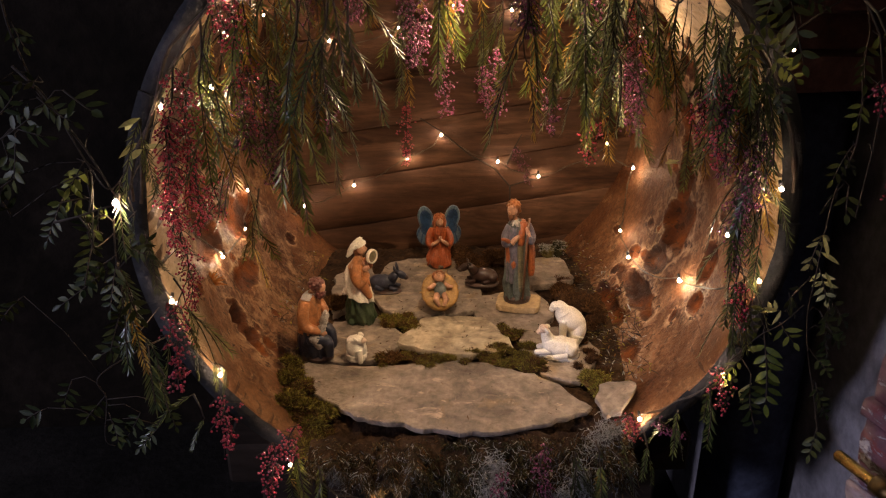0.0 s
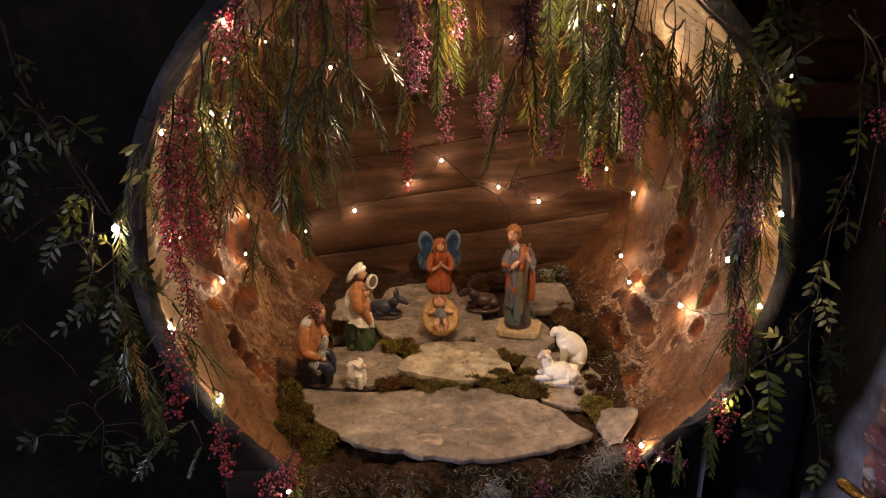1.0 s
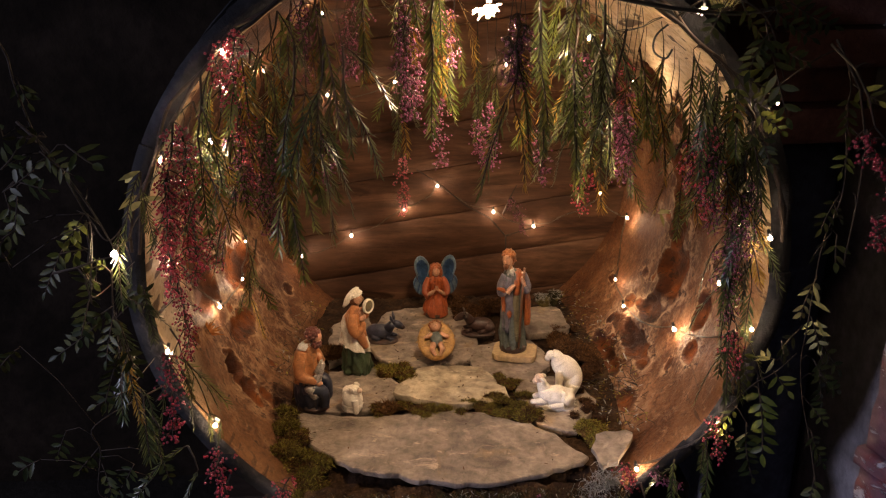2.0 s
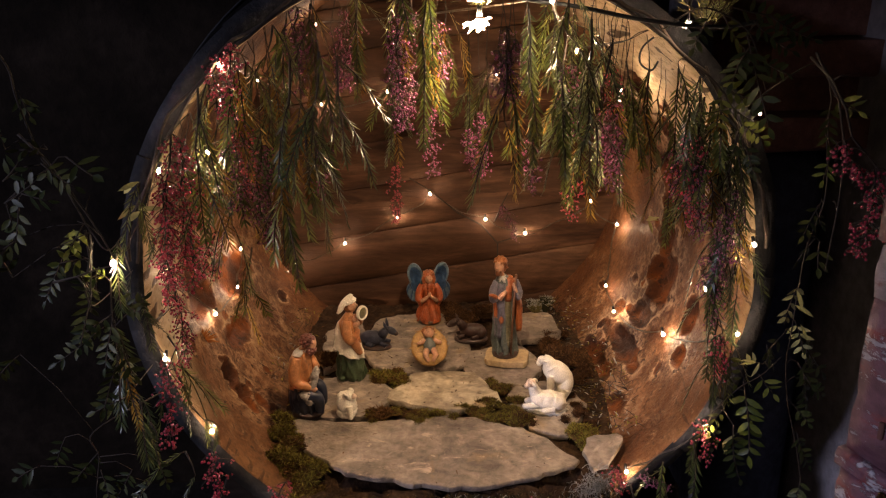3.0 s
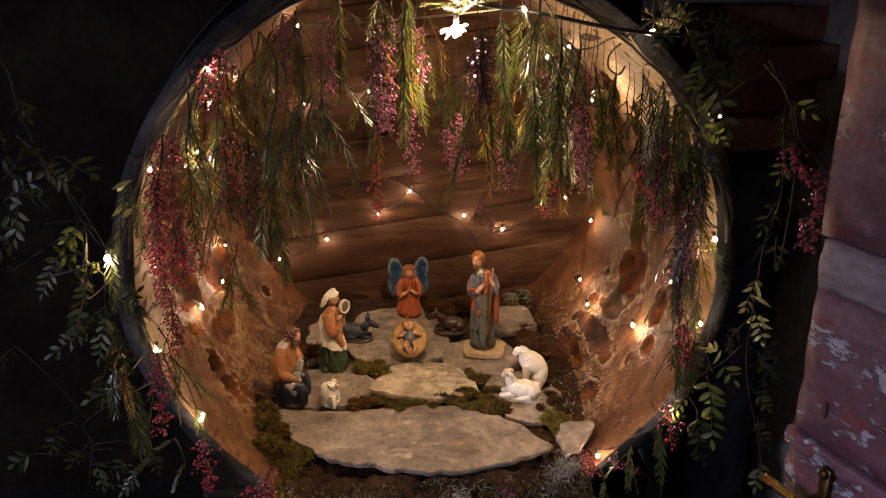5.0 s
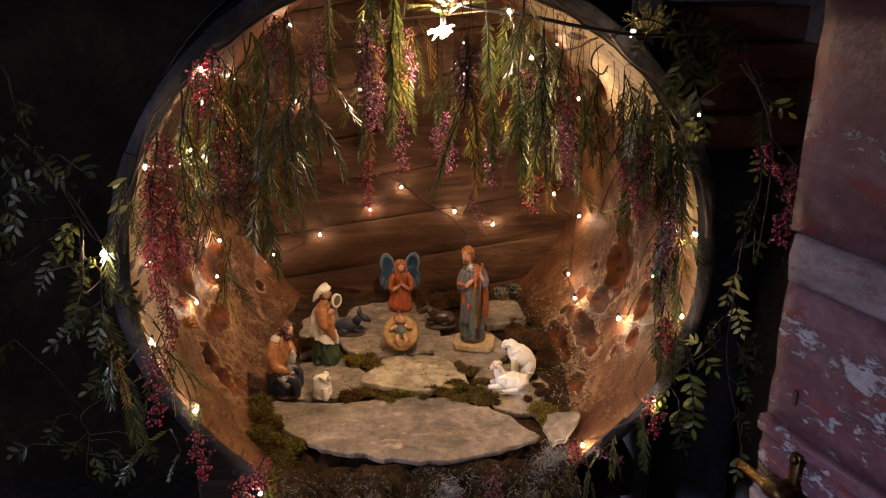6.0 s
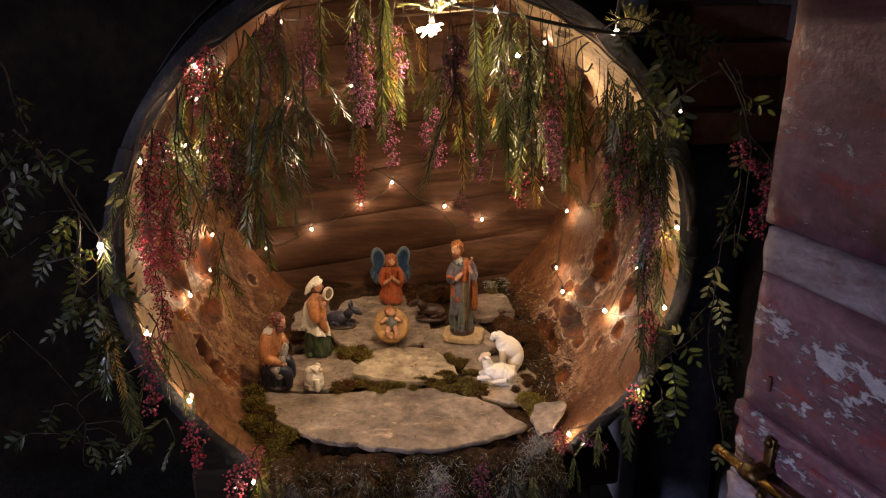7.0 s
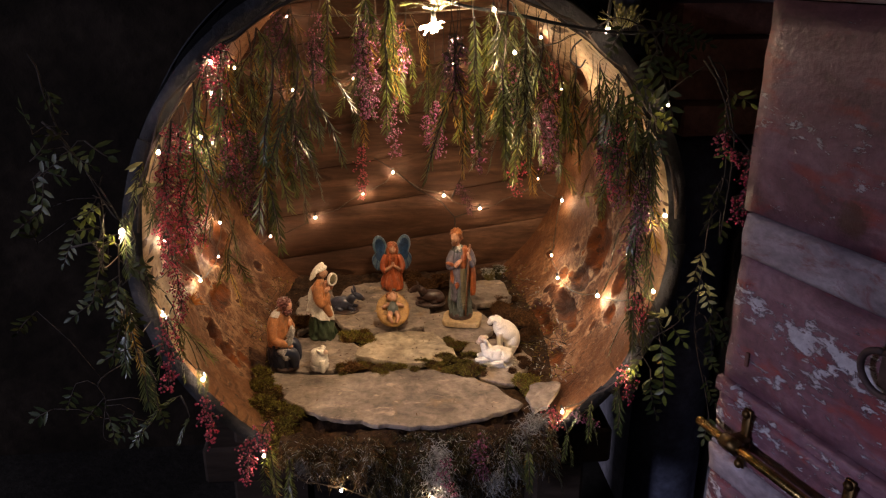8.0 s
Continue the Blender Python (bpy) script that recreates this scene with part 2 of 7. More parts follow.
DARKLEAF = foliage("dark_pepper_leaf", (0.022, 0.034, 0.011), (0.055, 0.072, 0.023), (0.125, 0.135, 0.034), 0.20, 0.30, 0.5)
# broad leaves away from the lights, their dimness painted into the green
DIMLEAF = foliage("dim_broad_leaf", (0.012, 0.018, 0.006), (0.028, 0.037, 0.012), (0.066, 0.070, 0.020), 0.2, 0.45)
STEM = worn("stem_bark", (0.013, 0.009, 0.006), (0.030, 0.019, 0.011), (0.058, 0.038, 0.021), 60, 300, 0.8, 0.0006)
BERRY = foliage("pink_berry", (0.20, 0.009, 0.024), (0.40, 0.032, 0.062), (0.50, 0.10, 0.115), 0.05, 0.28, 0.5)
PLUMBERRY = foliage("plum_berry", (0.085, 0.010, 0.040), (0.17, 0.026, 0.082), (0.26, 0.06, 0.125), 0.05, 0.28, 0.5)
CABLE = worn("black_cable", (0.008, 0.008, 0.008), (0.012, 0.012, 0.011), (0.02, 0.02, 0.018), 40, 300, 0.45, 0.0002)
WIRE = worn("brown_wire", (0.030, 0.022, 0.014), (0.055, 0.040, 0.024), (0.10, 0.078, 0.05), 40, 300, 0.35, 0.0002)
LED = glow("led_glow", (1.0, 0.71, 0.48), 860.0)
BULB = glow("bulb_glow", WARM, 1750.0)
# masonry far darker than stone: the night's lack of light is in its colour
STONE = worn("night_black_masonry", (0.0055, 0.0040, 0.0028), (0.0105, 0.0076, 0.0052), (0.021, 0.015, 0.0105), 3, 25, 0.9, 0.01, shine=0.05)
PLASTER = worn("grimy_plaster", (0.15, 0.135, 0.14), (0.24, 0.22, 0.23), (0.33, 0.30, 0.31), 3, 30, 0.9, 0.006, shine=0.05)
BRICK = worn("old_brick", (0.085, 0.036, 0.028), (0.13, 0.056, 0.043), (0.18, 0.085, 0.066), 12, 80, 0.9, 0.004)
# ground darker than real earth, its unlit look painted into the base colour
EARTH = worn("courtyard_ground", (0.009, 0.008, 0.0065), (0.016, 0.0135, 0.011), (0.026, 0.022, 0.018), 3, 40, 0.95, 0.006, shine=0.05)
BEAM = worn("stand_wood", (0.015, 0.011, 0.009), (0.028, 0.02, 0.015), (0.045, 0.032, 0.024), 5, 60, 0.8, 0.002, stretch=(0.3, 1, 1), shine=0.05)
# yellow leaves near the lights, their lit look painted into the colour
LITLEAF = foliage("yellow_leaf", (0.18, 0.165, 0.05), (0.30, 0.275, 0.10), (0.48, 0.45, 0.22), 0.3, 0.45)
OCHRELEAF = foliage("ochre_pepper_leaf", (0.10, 0.040, 0.008), (0.21, 0.115, 0.018), (0.34, 0.23, 0.045), 0.28, 0.42, 0.3)
DRYLEAF = foliage("dry_leaf", (0.22, 0.07, 0.015), (0.36, 0.13, 0.03), (0.45, 0.20, 0.06), 0.25, 0.6)
NAVYPOST = worn("navy_post", (0.030, 0.032, 0.046), (0.055, 0.060, 0.085), (0.085, 0.092, 0.125), 5, 60, 0.9, 0.002, shine=0.05)
DULLBRASS = worn("dull_brass", (0.035, 0.020, 0.008), (0.085, 0.050, 0.018), (0.17, 0.105, 0.04), 40, 160, 0.42, 0.0006, metal=0.9)
BRASS = worn("old_brass", (0.13, 0.075, 0.022), (0.33, 0.21, 0.07), (0.52, 0.36, 0.14), 40, 160, 0.24, 0.0006, ((0.06, 0.04, 0.02), 45, 0.58, 0.68), metal=1.0)


def door_paint(name, dark, mid, light, bare):
    """Old oil paint that has flaked to the undercoat, most of all along bands at hand height and over the rails."""
    m, ns, ls, bs = shader(name)
    geo = ns.new("ShaderNodeNewGeometry")
    pos = geo.outputs["Position"]
    mp = node(ns, "ShaderNodeMapping", Scale=(0.8, 0.8, 2.2))
    ls.new(pos, mp.inputs["Vector"])
    a = noise_at(ns, ls, mp.outputs["Vector"], 9.0, 7, 0.65, 0.8)
    b = noise_at(ns, ls, pos, 95.0, 5, 0.65)
    col = ramp(ns, ls, a.outputs["Fac"], [(0.33, dark), (0.5, mid), (0.68, light)]).outputs["Color"]
    tone = ramp(ns, ls, b.outputs["Fac"], [(0.3, (0.6, 0.6, 0.6)), (0.7, (1.2, 1.2, 1.2))]).outputs["Color"]
    col = mix(ns, ls, 0.8, col, tone, "MULTIPLY")
    fresh = noise_at(ns, ls, mp.outputs["Vector"], 17.0, 5, 0.6, 0.5)
    fm = ramp(ns, ls, fresh.outputs["Fac"], [(0.54, (0, 0, 0)), (0.66, (0.75, 0.75, 0.75))]).outputs["Color"]
    col = mix(ns, ls, fm, col, (0.20, 0.026, 0.024))
    xyz = ns.new("ShaderNodeSeparateXYZ")
    ls.new(pos, xyz.inputs[0])
    height = node(ns, "ShaderNodeMapRange", From_Min=1.0, From_Max=1.7)
    ls.new(xyz.outputs["Z"], height.inputs["Value"])
    band = ramp(ns, ls, height.outputs["Result"], [(0.0, (0.7, 0.7, 0.7)), (0.27, (0.6, 0.6, 0.6)), (0.36, (0.4, 0.4, 0.4)), (0.43, (1.0, 1.0, 1.0)), (0.52, (0.15, 0.15, 0.15)), (0.60, (0.08, 0.08, 0.08)), (0.66, (0.30, 0.30, 0.30)), (0.76, (0.50, 0.50, 0.50)), (0.80, (0.05, 0.05, 0.05))])
    mp2 = node(ns, "ShaderNodeMapping", Scale=(0.62, 0.62, 1.5))
    ls.new(pos, mp2.inputs["Vector"])
    flake = noise_at(ns, ls, mp2.outputs["Vector"], 66.0, 10, 0.74, 0.4)
    broad = noise_at(ns, ls, mp.outputs["Vector"], 6.5, 3, 0.5, 0.4)
    w = node(ns, "ShaderNodeMath")
    w.operation = "MULTIPLY_ADD"
    w.inputs[1].default_value = 0.19
    ls.new(band.outputs["Color"], w.inputs[0])
    ls.new(flake.outputs["Fac"], w.inputs[2])
    w2 = node(ns, "ShaderNodeMath")
    w2.operation = "MULTIPLY_ADD"
    w2.inputs[1].default_value = 0.42
    ls.new(broad.outputs["Fac"], w2.inputs[0])
    ls.new(w.outputs[0], w2.inputs[2])
    mask = ramp(ns, ls, w2.outputs[0], [(0.880, (0, 0, 0)), (0.894, (1, 1, 1))]).outputs["Color"]
    under = ramp(ns, ls, b.outputs["Fac"], [(0.3, tuple(v * 0.6 for v in bare)), (0.7, bare)]).outputs["Color"]
    col = mix(ns, ls, mask, col, under)
    # a brown stain run down from the upper board
    away = node(ns, "ShaderNodeVectorMath")
    away.operation = "DISTANCE"
    away.inputs[1].default_value = (0.393, -0.457, 1.443)
    ls.new(pos, away.inputs[0])
    blot = node(ns, "ShaderNodeMath")
    blot.operation = "MULTIPLY_ADD"
    blot.inputs[1].default_value = 0.05
    ls.new(flake.outputs["Fac"], blot.inputs[0])
    ls.new(away.outputs["Value"], blot.inputs[2])
    bm = ramp(ns, ls, blot.outputs[0], [(0.038, (0.8, 0.8, 0.8)), (0.046, (0, 0, 0))]).outputs["Color"]
    col = mix(ns, ls, bm, col, (0.050, 0.022, 0.016))
    ls.new(col, bs.inputs["Base Color"])
    bs.inputs["Roughness"].default_value = 0.50
    h = mix(ns, ls, 0.35, mask, b.outputs["Fac"])
    bump(ns, ls, h, 1.0, 0.0045, bs)
    return m


REDPAINT = door_paint("red_door_paint", (0.074, 0.030, 0.043), (0.140, 0.061, 0.082), (0.215, 0.124, 0.158), (0.44, 0.42, 0.47))
GREYPAINT = worn("grey_door_paint", (0.16, 0.125, 0.145), (0.26, 0.215, 0.24), (0.35, 0.31, 0.34), 9, 70, 0.65, 0.0015, ((0.15, 0.055, 0.055), 13, 0.55, 0.66), stretch=(1, 1, 2.0))


def paint(name, c, rough=0.34):
    d = tuple(v * 0.5 for v in c)
    l = tuple(min(0.9, v * 1.25 + 0.01) for v in c)
    pale = tuple(min(0.85, v * 1.35 + 0.10) for v in c)
    return worn(name, d, c, l, 75, 330, rough, 0.0006, (pale, 110, 0.60, 0.74), shine=0.55)


SKIN = paint("painted_clay", (0.52, 0.28, 0.17))
ORANGE = paint("orange_paint", (0.36, 0.105, 0.032))
RUST = paint("rust_paint", (0.33, 0.072, 0.018))
BLUE = paint("blue_paint", (0.022, 0.060, 0.130))
PALEBLUE = paint("pale_blue_paint", (0.105, 0.165, 0.215))
LILAC = paint("lilac_paint", (0.135, 0.125, 0.16))
NAVY = paint("navy_paint", (0.017, 0.022, 0.042))
GREEN = paint("green_paint", (0.045, 0.070, 0.034))
TEAL = paint("teal_paint", (0.105, 0.125, 0.115))
OLIVE = paint("olive_paint", (0.15, 0.125, 0.065))
WHITE = worn("cream_paint", (0.76, 0.69, 0.56), (0.82, 0.76, 0.63), (0.87, 0.83, 0.72), 40, 600, 0.45, 0.0002)
GREYWHITE = paint("grey_white_paint", (0.58, 0.55, 0.50))
HAIR = paint("brown_paint", (0.15, 0.058, 0.022))
DARKHAIR = paint("dark_brown_paint", (0.14, 0.045, 0.035))
DONKEY = paint("slate_paint", (0.036, 0.040, 0.064))
OX = paint("ox_paint", (0.034, 0.015, 0.010))
STRAW = paint("straw_paint", (0.40, 0.225, 0.065), 0.6)
AUBURN = paint("auburn_paint", (0.33, 0.12, 0.035))
TANORANGE = paint("tan_orange_paint", (0.40, 0.165, 0.060))
FLEECE = worn("speckled_fleece", (0.16, 0.14, 0.12), (0.38, 0.35, 0.31), (0.62, 0.58, 0.52), 190, 520, 0.6, 0.0012)
PINK = paint("pale_pink_paint", (0.72, 0.54, 0.40))
PLINTH = paint("plinth_paint", (0.055, 0.032, 0.025))
TAN = worn("tan_base", (0.36, 0.25, 0.13), (0.47, 0.34, 0.18), (0.56, 0.42, 0.25), 20, 160, 0.6, 0.001)

# ---- mesh building ----


class Geo:
    """Collects vertices and faces of one mesh."""

    def __init__(self):
        self.v, self.f, self.m = [], [], []

    def add(self, verts, faces, slot=0):
        k = len(self.v)
        self.v.extend(verts)
        self.f.extend([tuple(i + k for i in q) for q in faces])
        self.m.extend([slot] * len(faces))

    def rings(self, loops, slot=0, caps=True):
        n = len(loops[0])
        vs = [p for loop in loops for p in loop]
        fs = [(a * n + i, a * n + (i + 1) % n, (a + 1) * n + (i + 1) % n, (a + 1) * n + i) for a in range(len(loops) - 1) for i in range(n)]
        if caps:
            fs += [tuple(range(n))[::-1], tuple((len(loops) - 1) * n + i for i in range(n))]
        self.add(vs, fs, slot)

    def tube(self, pts, radii, seg=6, slot=0):
        pts = [Vector(p) for p in pts]
        if isinstance(radii, (int, float)):
            radii = [radii] * len(pts)
        loops = []
        ref = Vector((0.31, 0.87, 0.39))
        for i, p in enumerate(pts):
            d = (pts[min(i + 1, len(pts) - 1)] - pts[max(i - 1, 0)]).normalized()
            if abs(d.dot(ref)) > 0.95:
                ref = Vector((0.9, -0.2, 0.37))
            a = d.cross(ref).normalized()
            b = d.cross(a)
            loops.append([tuple(p + (a * math.cos(2 * math.pi * k / seg) + b * math.sin(2 * math.pi * k / seg)) * radii[i]) for k in range(seg)])
        self.rings(loops, slot)

    def ball(self, c, r, slot=0, turn=None, nu=12, nv=8, lump=0.0):
        if isinstance(r, (int, float)):
            r = (r, r, r)
        t = Euler([radians(a) for a in turn]).to_matrix() if turn else Matrix.Identity(3)
        c = Vector(c)
        vs, fs = [], []

        def put(x, y, z):
            p = Vector((x * r[0], y * r[1], z * r[2]))
            if lump:
                p *= 1 + lump * noise.noise(Vector((x, y, z)) * 2.6 + c * 40)
            vs.append(tuple(c + t @ p))

        put(0, 0, 1)
        for j in range(1, nv):
            th = math.pi * j / nv
            for i in range(nu):
                ph = 2 * math.pi * i / nu
                put(math.sin(th) * math.cos(ph), math.sin(th) * math.sin(ph), math.cos(th))
        put(0, 0, -1)
        fs += [(0, 1 + i, 1 + (i + 1) % nu) for i in range(nu)]
        for j in range(nv - 2):
            a = 1 + j * nu
            fs += [(a + i, a + nu + i, a + nu + (i + 1) % nu, a + (i + 1) % nu) for i in range(nu)]
        a, e = 1 + (nv - 2) * nu, len(vs) - 1
        fs += [(a + i, e, a + (i + 1) % nu) for i in range(nu)]
        self.add(vs, fs, slot)

    def robe(self, rows, slot=0, folds=9, deep=0.08, seg=64, phase=0.0, lean=0.0):
        """Rows of x, y, z, rx, ry: a draped body with slanting folds that fade upwards; lean tips it forwards."""
        loops = []
        last = len(rows) - 1
        for k in range(last * 4 + 1):
            i0, t = min(k // 4, last - 1), k / 4 - min(k // 4, last - 1)
            x, y, z, rx, ry = (a + (c - a) * t for a, c in zip(rows[i0], rows[i0 + 1]))
            u = k / (last * 4)
            w = deep * (1 - 0.6 * u)
            loop = []
            for i in range(seg):
                a = 2 * math.pi * i / seg
                n1 = noise.noise(Vector((math.cos(a) * 1.6 + phase, math.sin(a) * 1.6 + slot, u * 2.2 + x * 40)))
                n2 = noise.noise(Vector((math.cos(a) * 4 + x * 50, math.sin(a) * 4, u * 5 + phase)))
                ridge = 1 - 2 * abs(math.sin(0.5 * folds * a + phase + 1.5 * u + 2.2 * n1))
                s = 1 + w * (0.75 * ridge * (0.5 + n1 * 0.8 + 0.4) + 0.7 * n2)
                loop.append((x + rx * s * math.cos(a), y + ry * s * math.sin(a), z + lean * rx * math.cos(a) + 0.0012 * n2))
            loops.append(loop)
        self.rings(loops, slot)

    def blade(self, p, d, n, length, width, slot=0, bend=0.25, fold=0.15):
        """A pointed leaf from p along d, with its face along n: six faces folded on the midrib."""
        d, n = Vector(d).normalized(), Vector(n)
        s = d.cross(n)
        if s.length < 1e-4:
            s = d.cross(Vector((0.3, 0.5, 0.8)))
        s.normalize()
        n = s.cross(d)
        p = Vector(p)
        pts = []
        for t, w in ((0.0, 0.12), (0.3, 0.9), (0.65, 0.85), (1.0, 0.0)):
            c = p + d * (length * t) - n * (bend * length * t * t)
            if w:
                pts += [tuple(c - s * width * w * 0.5 + n * fold * width * w), tuple(c), tuple(c + s * width * w * 0.5 + n * fold * width * w)]
            else:
                pts.append(tuple(c))
        self.add(pts, [(0, 1, 4, 3), (1, 2, 5, 4), (3, 4, 7, 6), (4, 5, 8, 7), (6, 7, 9), (7, 8, 9)], slot)

    def tuft(self, p, d, length, width, slot=0):
        d, p = Vector(d), Vector(p)
        s = d.cross(Vector((random.random() - 0.5, random.random() - 0.5, random.random() - 0.5))).normalized() * width * 0.5
        q = p + d * length * 0.55
        e = p + d * length + Vector((random.uniform(-1, 1), random.uniform(-1, 1), random.uniform(-1.2, 0.3))) * length * 0.3
        self.add([tuple(p - s), tuple(p + s), tuple(q + s * 0.8), tuple(q - s * 0.8), tuple(e)], [(0, 1, 2, 3), (3, 2, 4)], slot)

    def box(self, lo, hi, slot=0, bevel=0.0, shake=0.0):
        (a, b, c), (d, e, f) = lo, hi
        g = bevel
        sh = lambda: random.uniform(-shake, shake)
        loops = []
        for z, k in ((c, g), (c + g, 0), (f - g, 0), (f, g)):
            loops.append([(x + sh(), y + sh(), z + sh()) for x, y in ((a + k + g, b + k), (d - k - g, b + k), (d - k, b + k + g), (d - k, e - k - g), (d - k - g, e - k), (a + k + g, e - k), (a + k, e - k - g), (a + k, b + k + g))])
        self.rings(loops, slot)

    def mesh(self, name, mats, smooth=True):
        me = bpy.data.meshes.new(name)
        me.from_pydata([tuple(p) for p in self.v], [], self.f)
        for x in mats if isinstance(mats, (list, tuple)) else (mats,):
            me.materials.append(x)
        me.polygons.foreach_set("material_index", self.m)
        me.polygons.foreach_set("use_smooth", [smooth] * len(self.f))
        me.update()
        return me


def part(name, geo, mats, parent, label="", smooth=True):
    ob = new(name, geo.mesh(name, mats, smooth))
    ob.parent = parent
    if label:
        ob["label"] = label
    return ob


def solid(name, geo, mats, label, category, group="", kind="", smooth=True, at=None):
    ob = new(name, geo.mesh(name, mats, smooth))
    if at is not None:
        ob.matrix_world = at
    return tagged(ob, label, category, group, kind)


def empty(name, place, label, category, group="", kind=""):
    ob = new(name)
    ob.empty_display_size = 0.02
    ob.matrix_world = pose(*place)
    return tagged(ob, label, category, group, kind)

# ---- the place ----
Z0 = 1.25      # height of the cask's axis
FLOOR = 0.94   # top of the slates


def inner(y):
    """The cask's inner radius, y metres in from its mouth."""
    t = max(0.0, min(1.0, y / 0.78))
    return 0.400 + 0.030 * math.sin(math.pi * min(1.0, t * 1.05)) + 0.004 * t


g = Geo()
n = 40
vs = [(-9 + 18 * i / n, -9 + 18 * j / n, 0.012 * noise.noise(Vector((i * 0.7, j * 0.7, 0)))) for j in range(n + 1) for i in range(n + 1)]
g.add(vs, [(j * (n + 1) + i, j * (n + 1) + i + 1, (j + 1) * (n + 1) + i + 1, (j + 1) * (n + 1) + i) for j in range(n) for i in range(n)])
solid("ground", g, EARTH, "trodden earth of the courtyard, coloured dark for the night", "ground", kind="structure")


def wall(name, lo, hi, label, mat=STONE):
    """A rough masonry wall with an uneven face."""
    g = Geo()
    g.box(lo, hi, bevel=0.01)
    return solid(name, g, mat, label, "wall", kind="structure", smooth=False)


wall("wall_north", (-7.3, 1.35, -0.05), (3.0, 1.65, 3.2), "rough masonry wall behind the cask, coloured near black for the night")
wall("wall_west", (-7.3, -6.0, -0.05), (-7.0, 1.35, 3.2), "rough masonry wall of the courtyard, coloured near black for the night")
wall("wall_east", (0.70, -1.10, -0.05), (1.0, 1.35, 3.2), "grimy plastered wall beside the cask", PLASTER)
# unseen roof, added to shade the upper door from the courtyard lamp
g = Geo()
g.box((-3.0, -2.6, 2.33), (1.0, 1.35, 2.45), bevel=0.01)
solid("ceiling", g, BEAM, "added unseen roof that keeps light off the top of the door", "ceiling", kind="structure", smooth=False)
wall("wall_south", (-7.3, -6.3, -0.05), (3.0, -6.0, 3.2), "masonry wall at the far side of the courtyard, coloured near black for the night")

# a brick pier stands out of the east wall beside the cask
pier = empty("brick_pier", (0.60, 0.38, 0), "dark red brick corbel standing out of the wall", "brickwork", kind="structure")
for row in range(4):
    z = 1.36 + row * 0.0605
    for col in range(2):
        g = Geo()
        off = 0.05 if row % 2 else 0.0
        g.box((-0.08, -0.10 + off + col * 0.125, z), (0.12, 0.019 + off + col * 0.125, z + 0.058), bevel=0.003, shake=0.003)
        part("brick", g, BRICK, pier, smooth=False)

# a rounded dark blue post below the brick corbel
g = Geo()
loops = []
for z, r in ((0.0, 0.085), (0.4, 0.082), (0.9, 0.080), (1.25, 0.078), (1.32, 0.074), (1.348, 0.062), (1.358, 0.04), (1.360, 0.01)):
    loops.append([(0.60 + r * math.cos(6.2832 * i / 28), 0.37 + r * math.sin(6.2832 * i / 28), z) for i in range(28)])
g.rings(loops)
solid("round_post", g, NAVYPOST, "dark navy painted round post under the brick corbel", "post")

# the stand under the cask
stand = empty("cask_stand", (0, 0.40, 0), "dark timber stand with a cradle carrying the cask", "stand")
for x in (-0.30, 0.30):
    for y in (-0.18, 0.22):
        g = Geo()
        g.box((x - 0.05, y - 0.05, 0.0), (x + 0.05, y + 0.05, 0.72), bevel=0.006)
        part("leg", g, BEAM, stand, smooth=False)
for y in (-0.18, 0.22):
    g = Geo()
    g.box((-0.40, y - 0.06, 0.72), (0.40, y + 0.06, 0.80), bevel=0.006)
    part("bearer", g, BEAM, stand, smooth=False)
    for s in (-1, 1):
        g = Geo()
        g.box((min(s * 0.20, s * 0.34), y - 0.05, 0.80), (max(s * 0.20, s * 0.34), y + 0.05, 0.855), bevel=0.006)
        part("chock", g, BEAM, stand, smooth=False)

# ---- the cask ----
cask = empty("cask", (0, 0, Z0), "large old open-ended wooden cask lying on its side", "barrel")
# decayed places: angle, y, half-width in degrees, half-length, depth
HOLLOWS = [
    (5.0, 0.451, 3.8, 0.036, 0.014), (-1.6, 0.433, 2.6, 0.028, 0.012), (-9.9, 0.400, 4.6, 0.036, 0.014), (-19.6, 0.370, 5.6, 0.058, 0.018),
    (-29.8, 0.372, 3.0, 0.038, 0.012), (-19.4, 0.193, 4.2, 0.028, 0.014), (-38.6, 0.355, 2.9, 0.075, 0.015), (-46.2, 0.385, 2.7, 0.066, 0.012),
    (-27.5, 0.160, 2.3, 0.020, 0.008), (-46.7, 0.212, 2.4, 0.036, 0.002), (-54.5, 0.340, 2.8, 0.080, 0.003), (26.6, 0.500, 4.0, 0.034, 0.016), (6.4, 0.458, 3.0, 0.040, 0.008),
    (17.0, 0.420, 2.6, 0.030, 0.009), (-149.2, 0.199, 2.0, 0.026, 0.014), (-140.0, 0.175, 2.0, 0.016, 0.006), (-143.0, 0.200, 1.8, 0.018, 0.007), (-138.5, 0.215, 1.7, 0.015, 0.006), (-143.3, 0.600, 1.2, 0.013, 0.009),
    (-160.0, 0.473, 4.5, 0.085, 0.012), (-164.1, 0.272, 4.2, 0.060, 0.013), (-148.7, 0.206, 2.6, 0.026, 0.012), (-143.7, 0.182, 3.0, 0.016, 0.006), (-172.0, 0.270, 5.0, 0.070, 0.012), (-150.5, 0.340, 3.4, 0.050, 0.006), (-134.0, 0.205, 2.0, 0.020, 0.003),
]
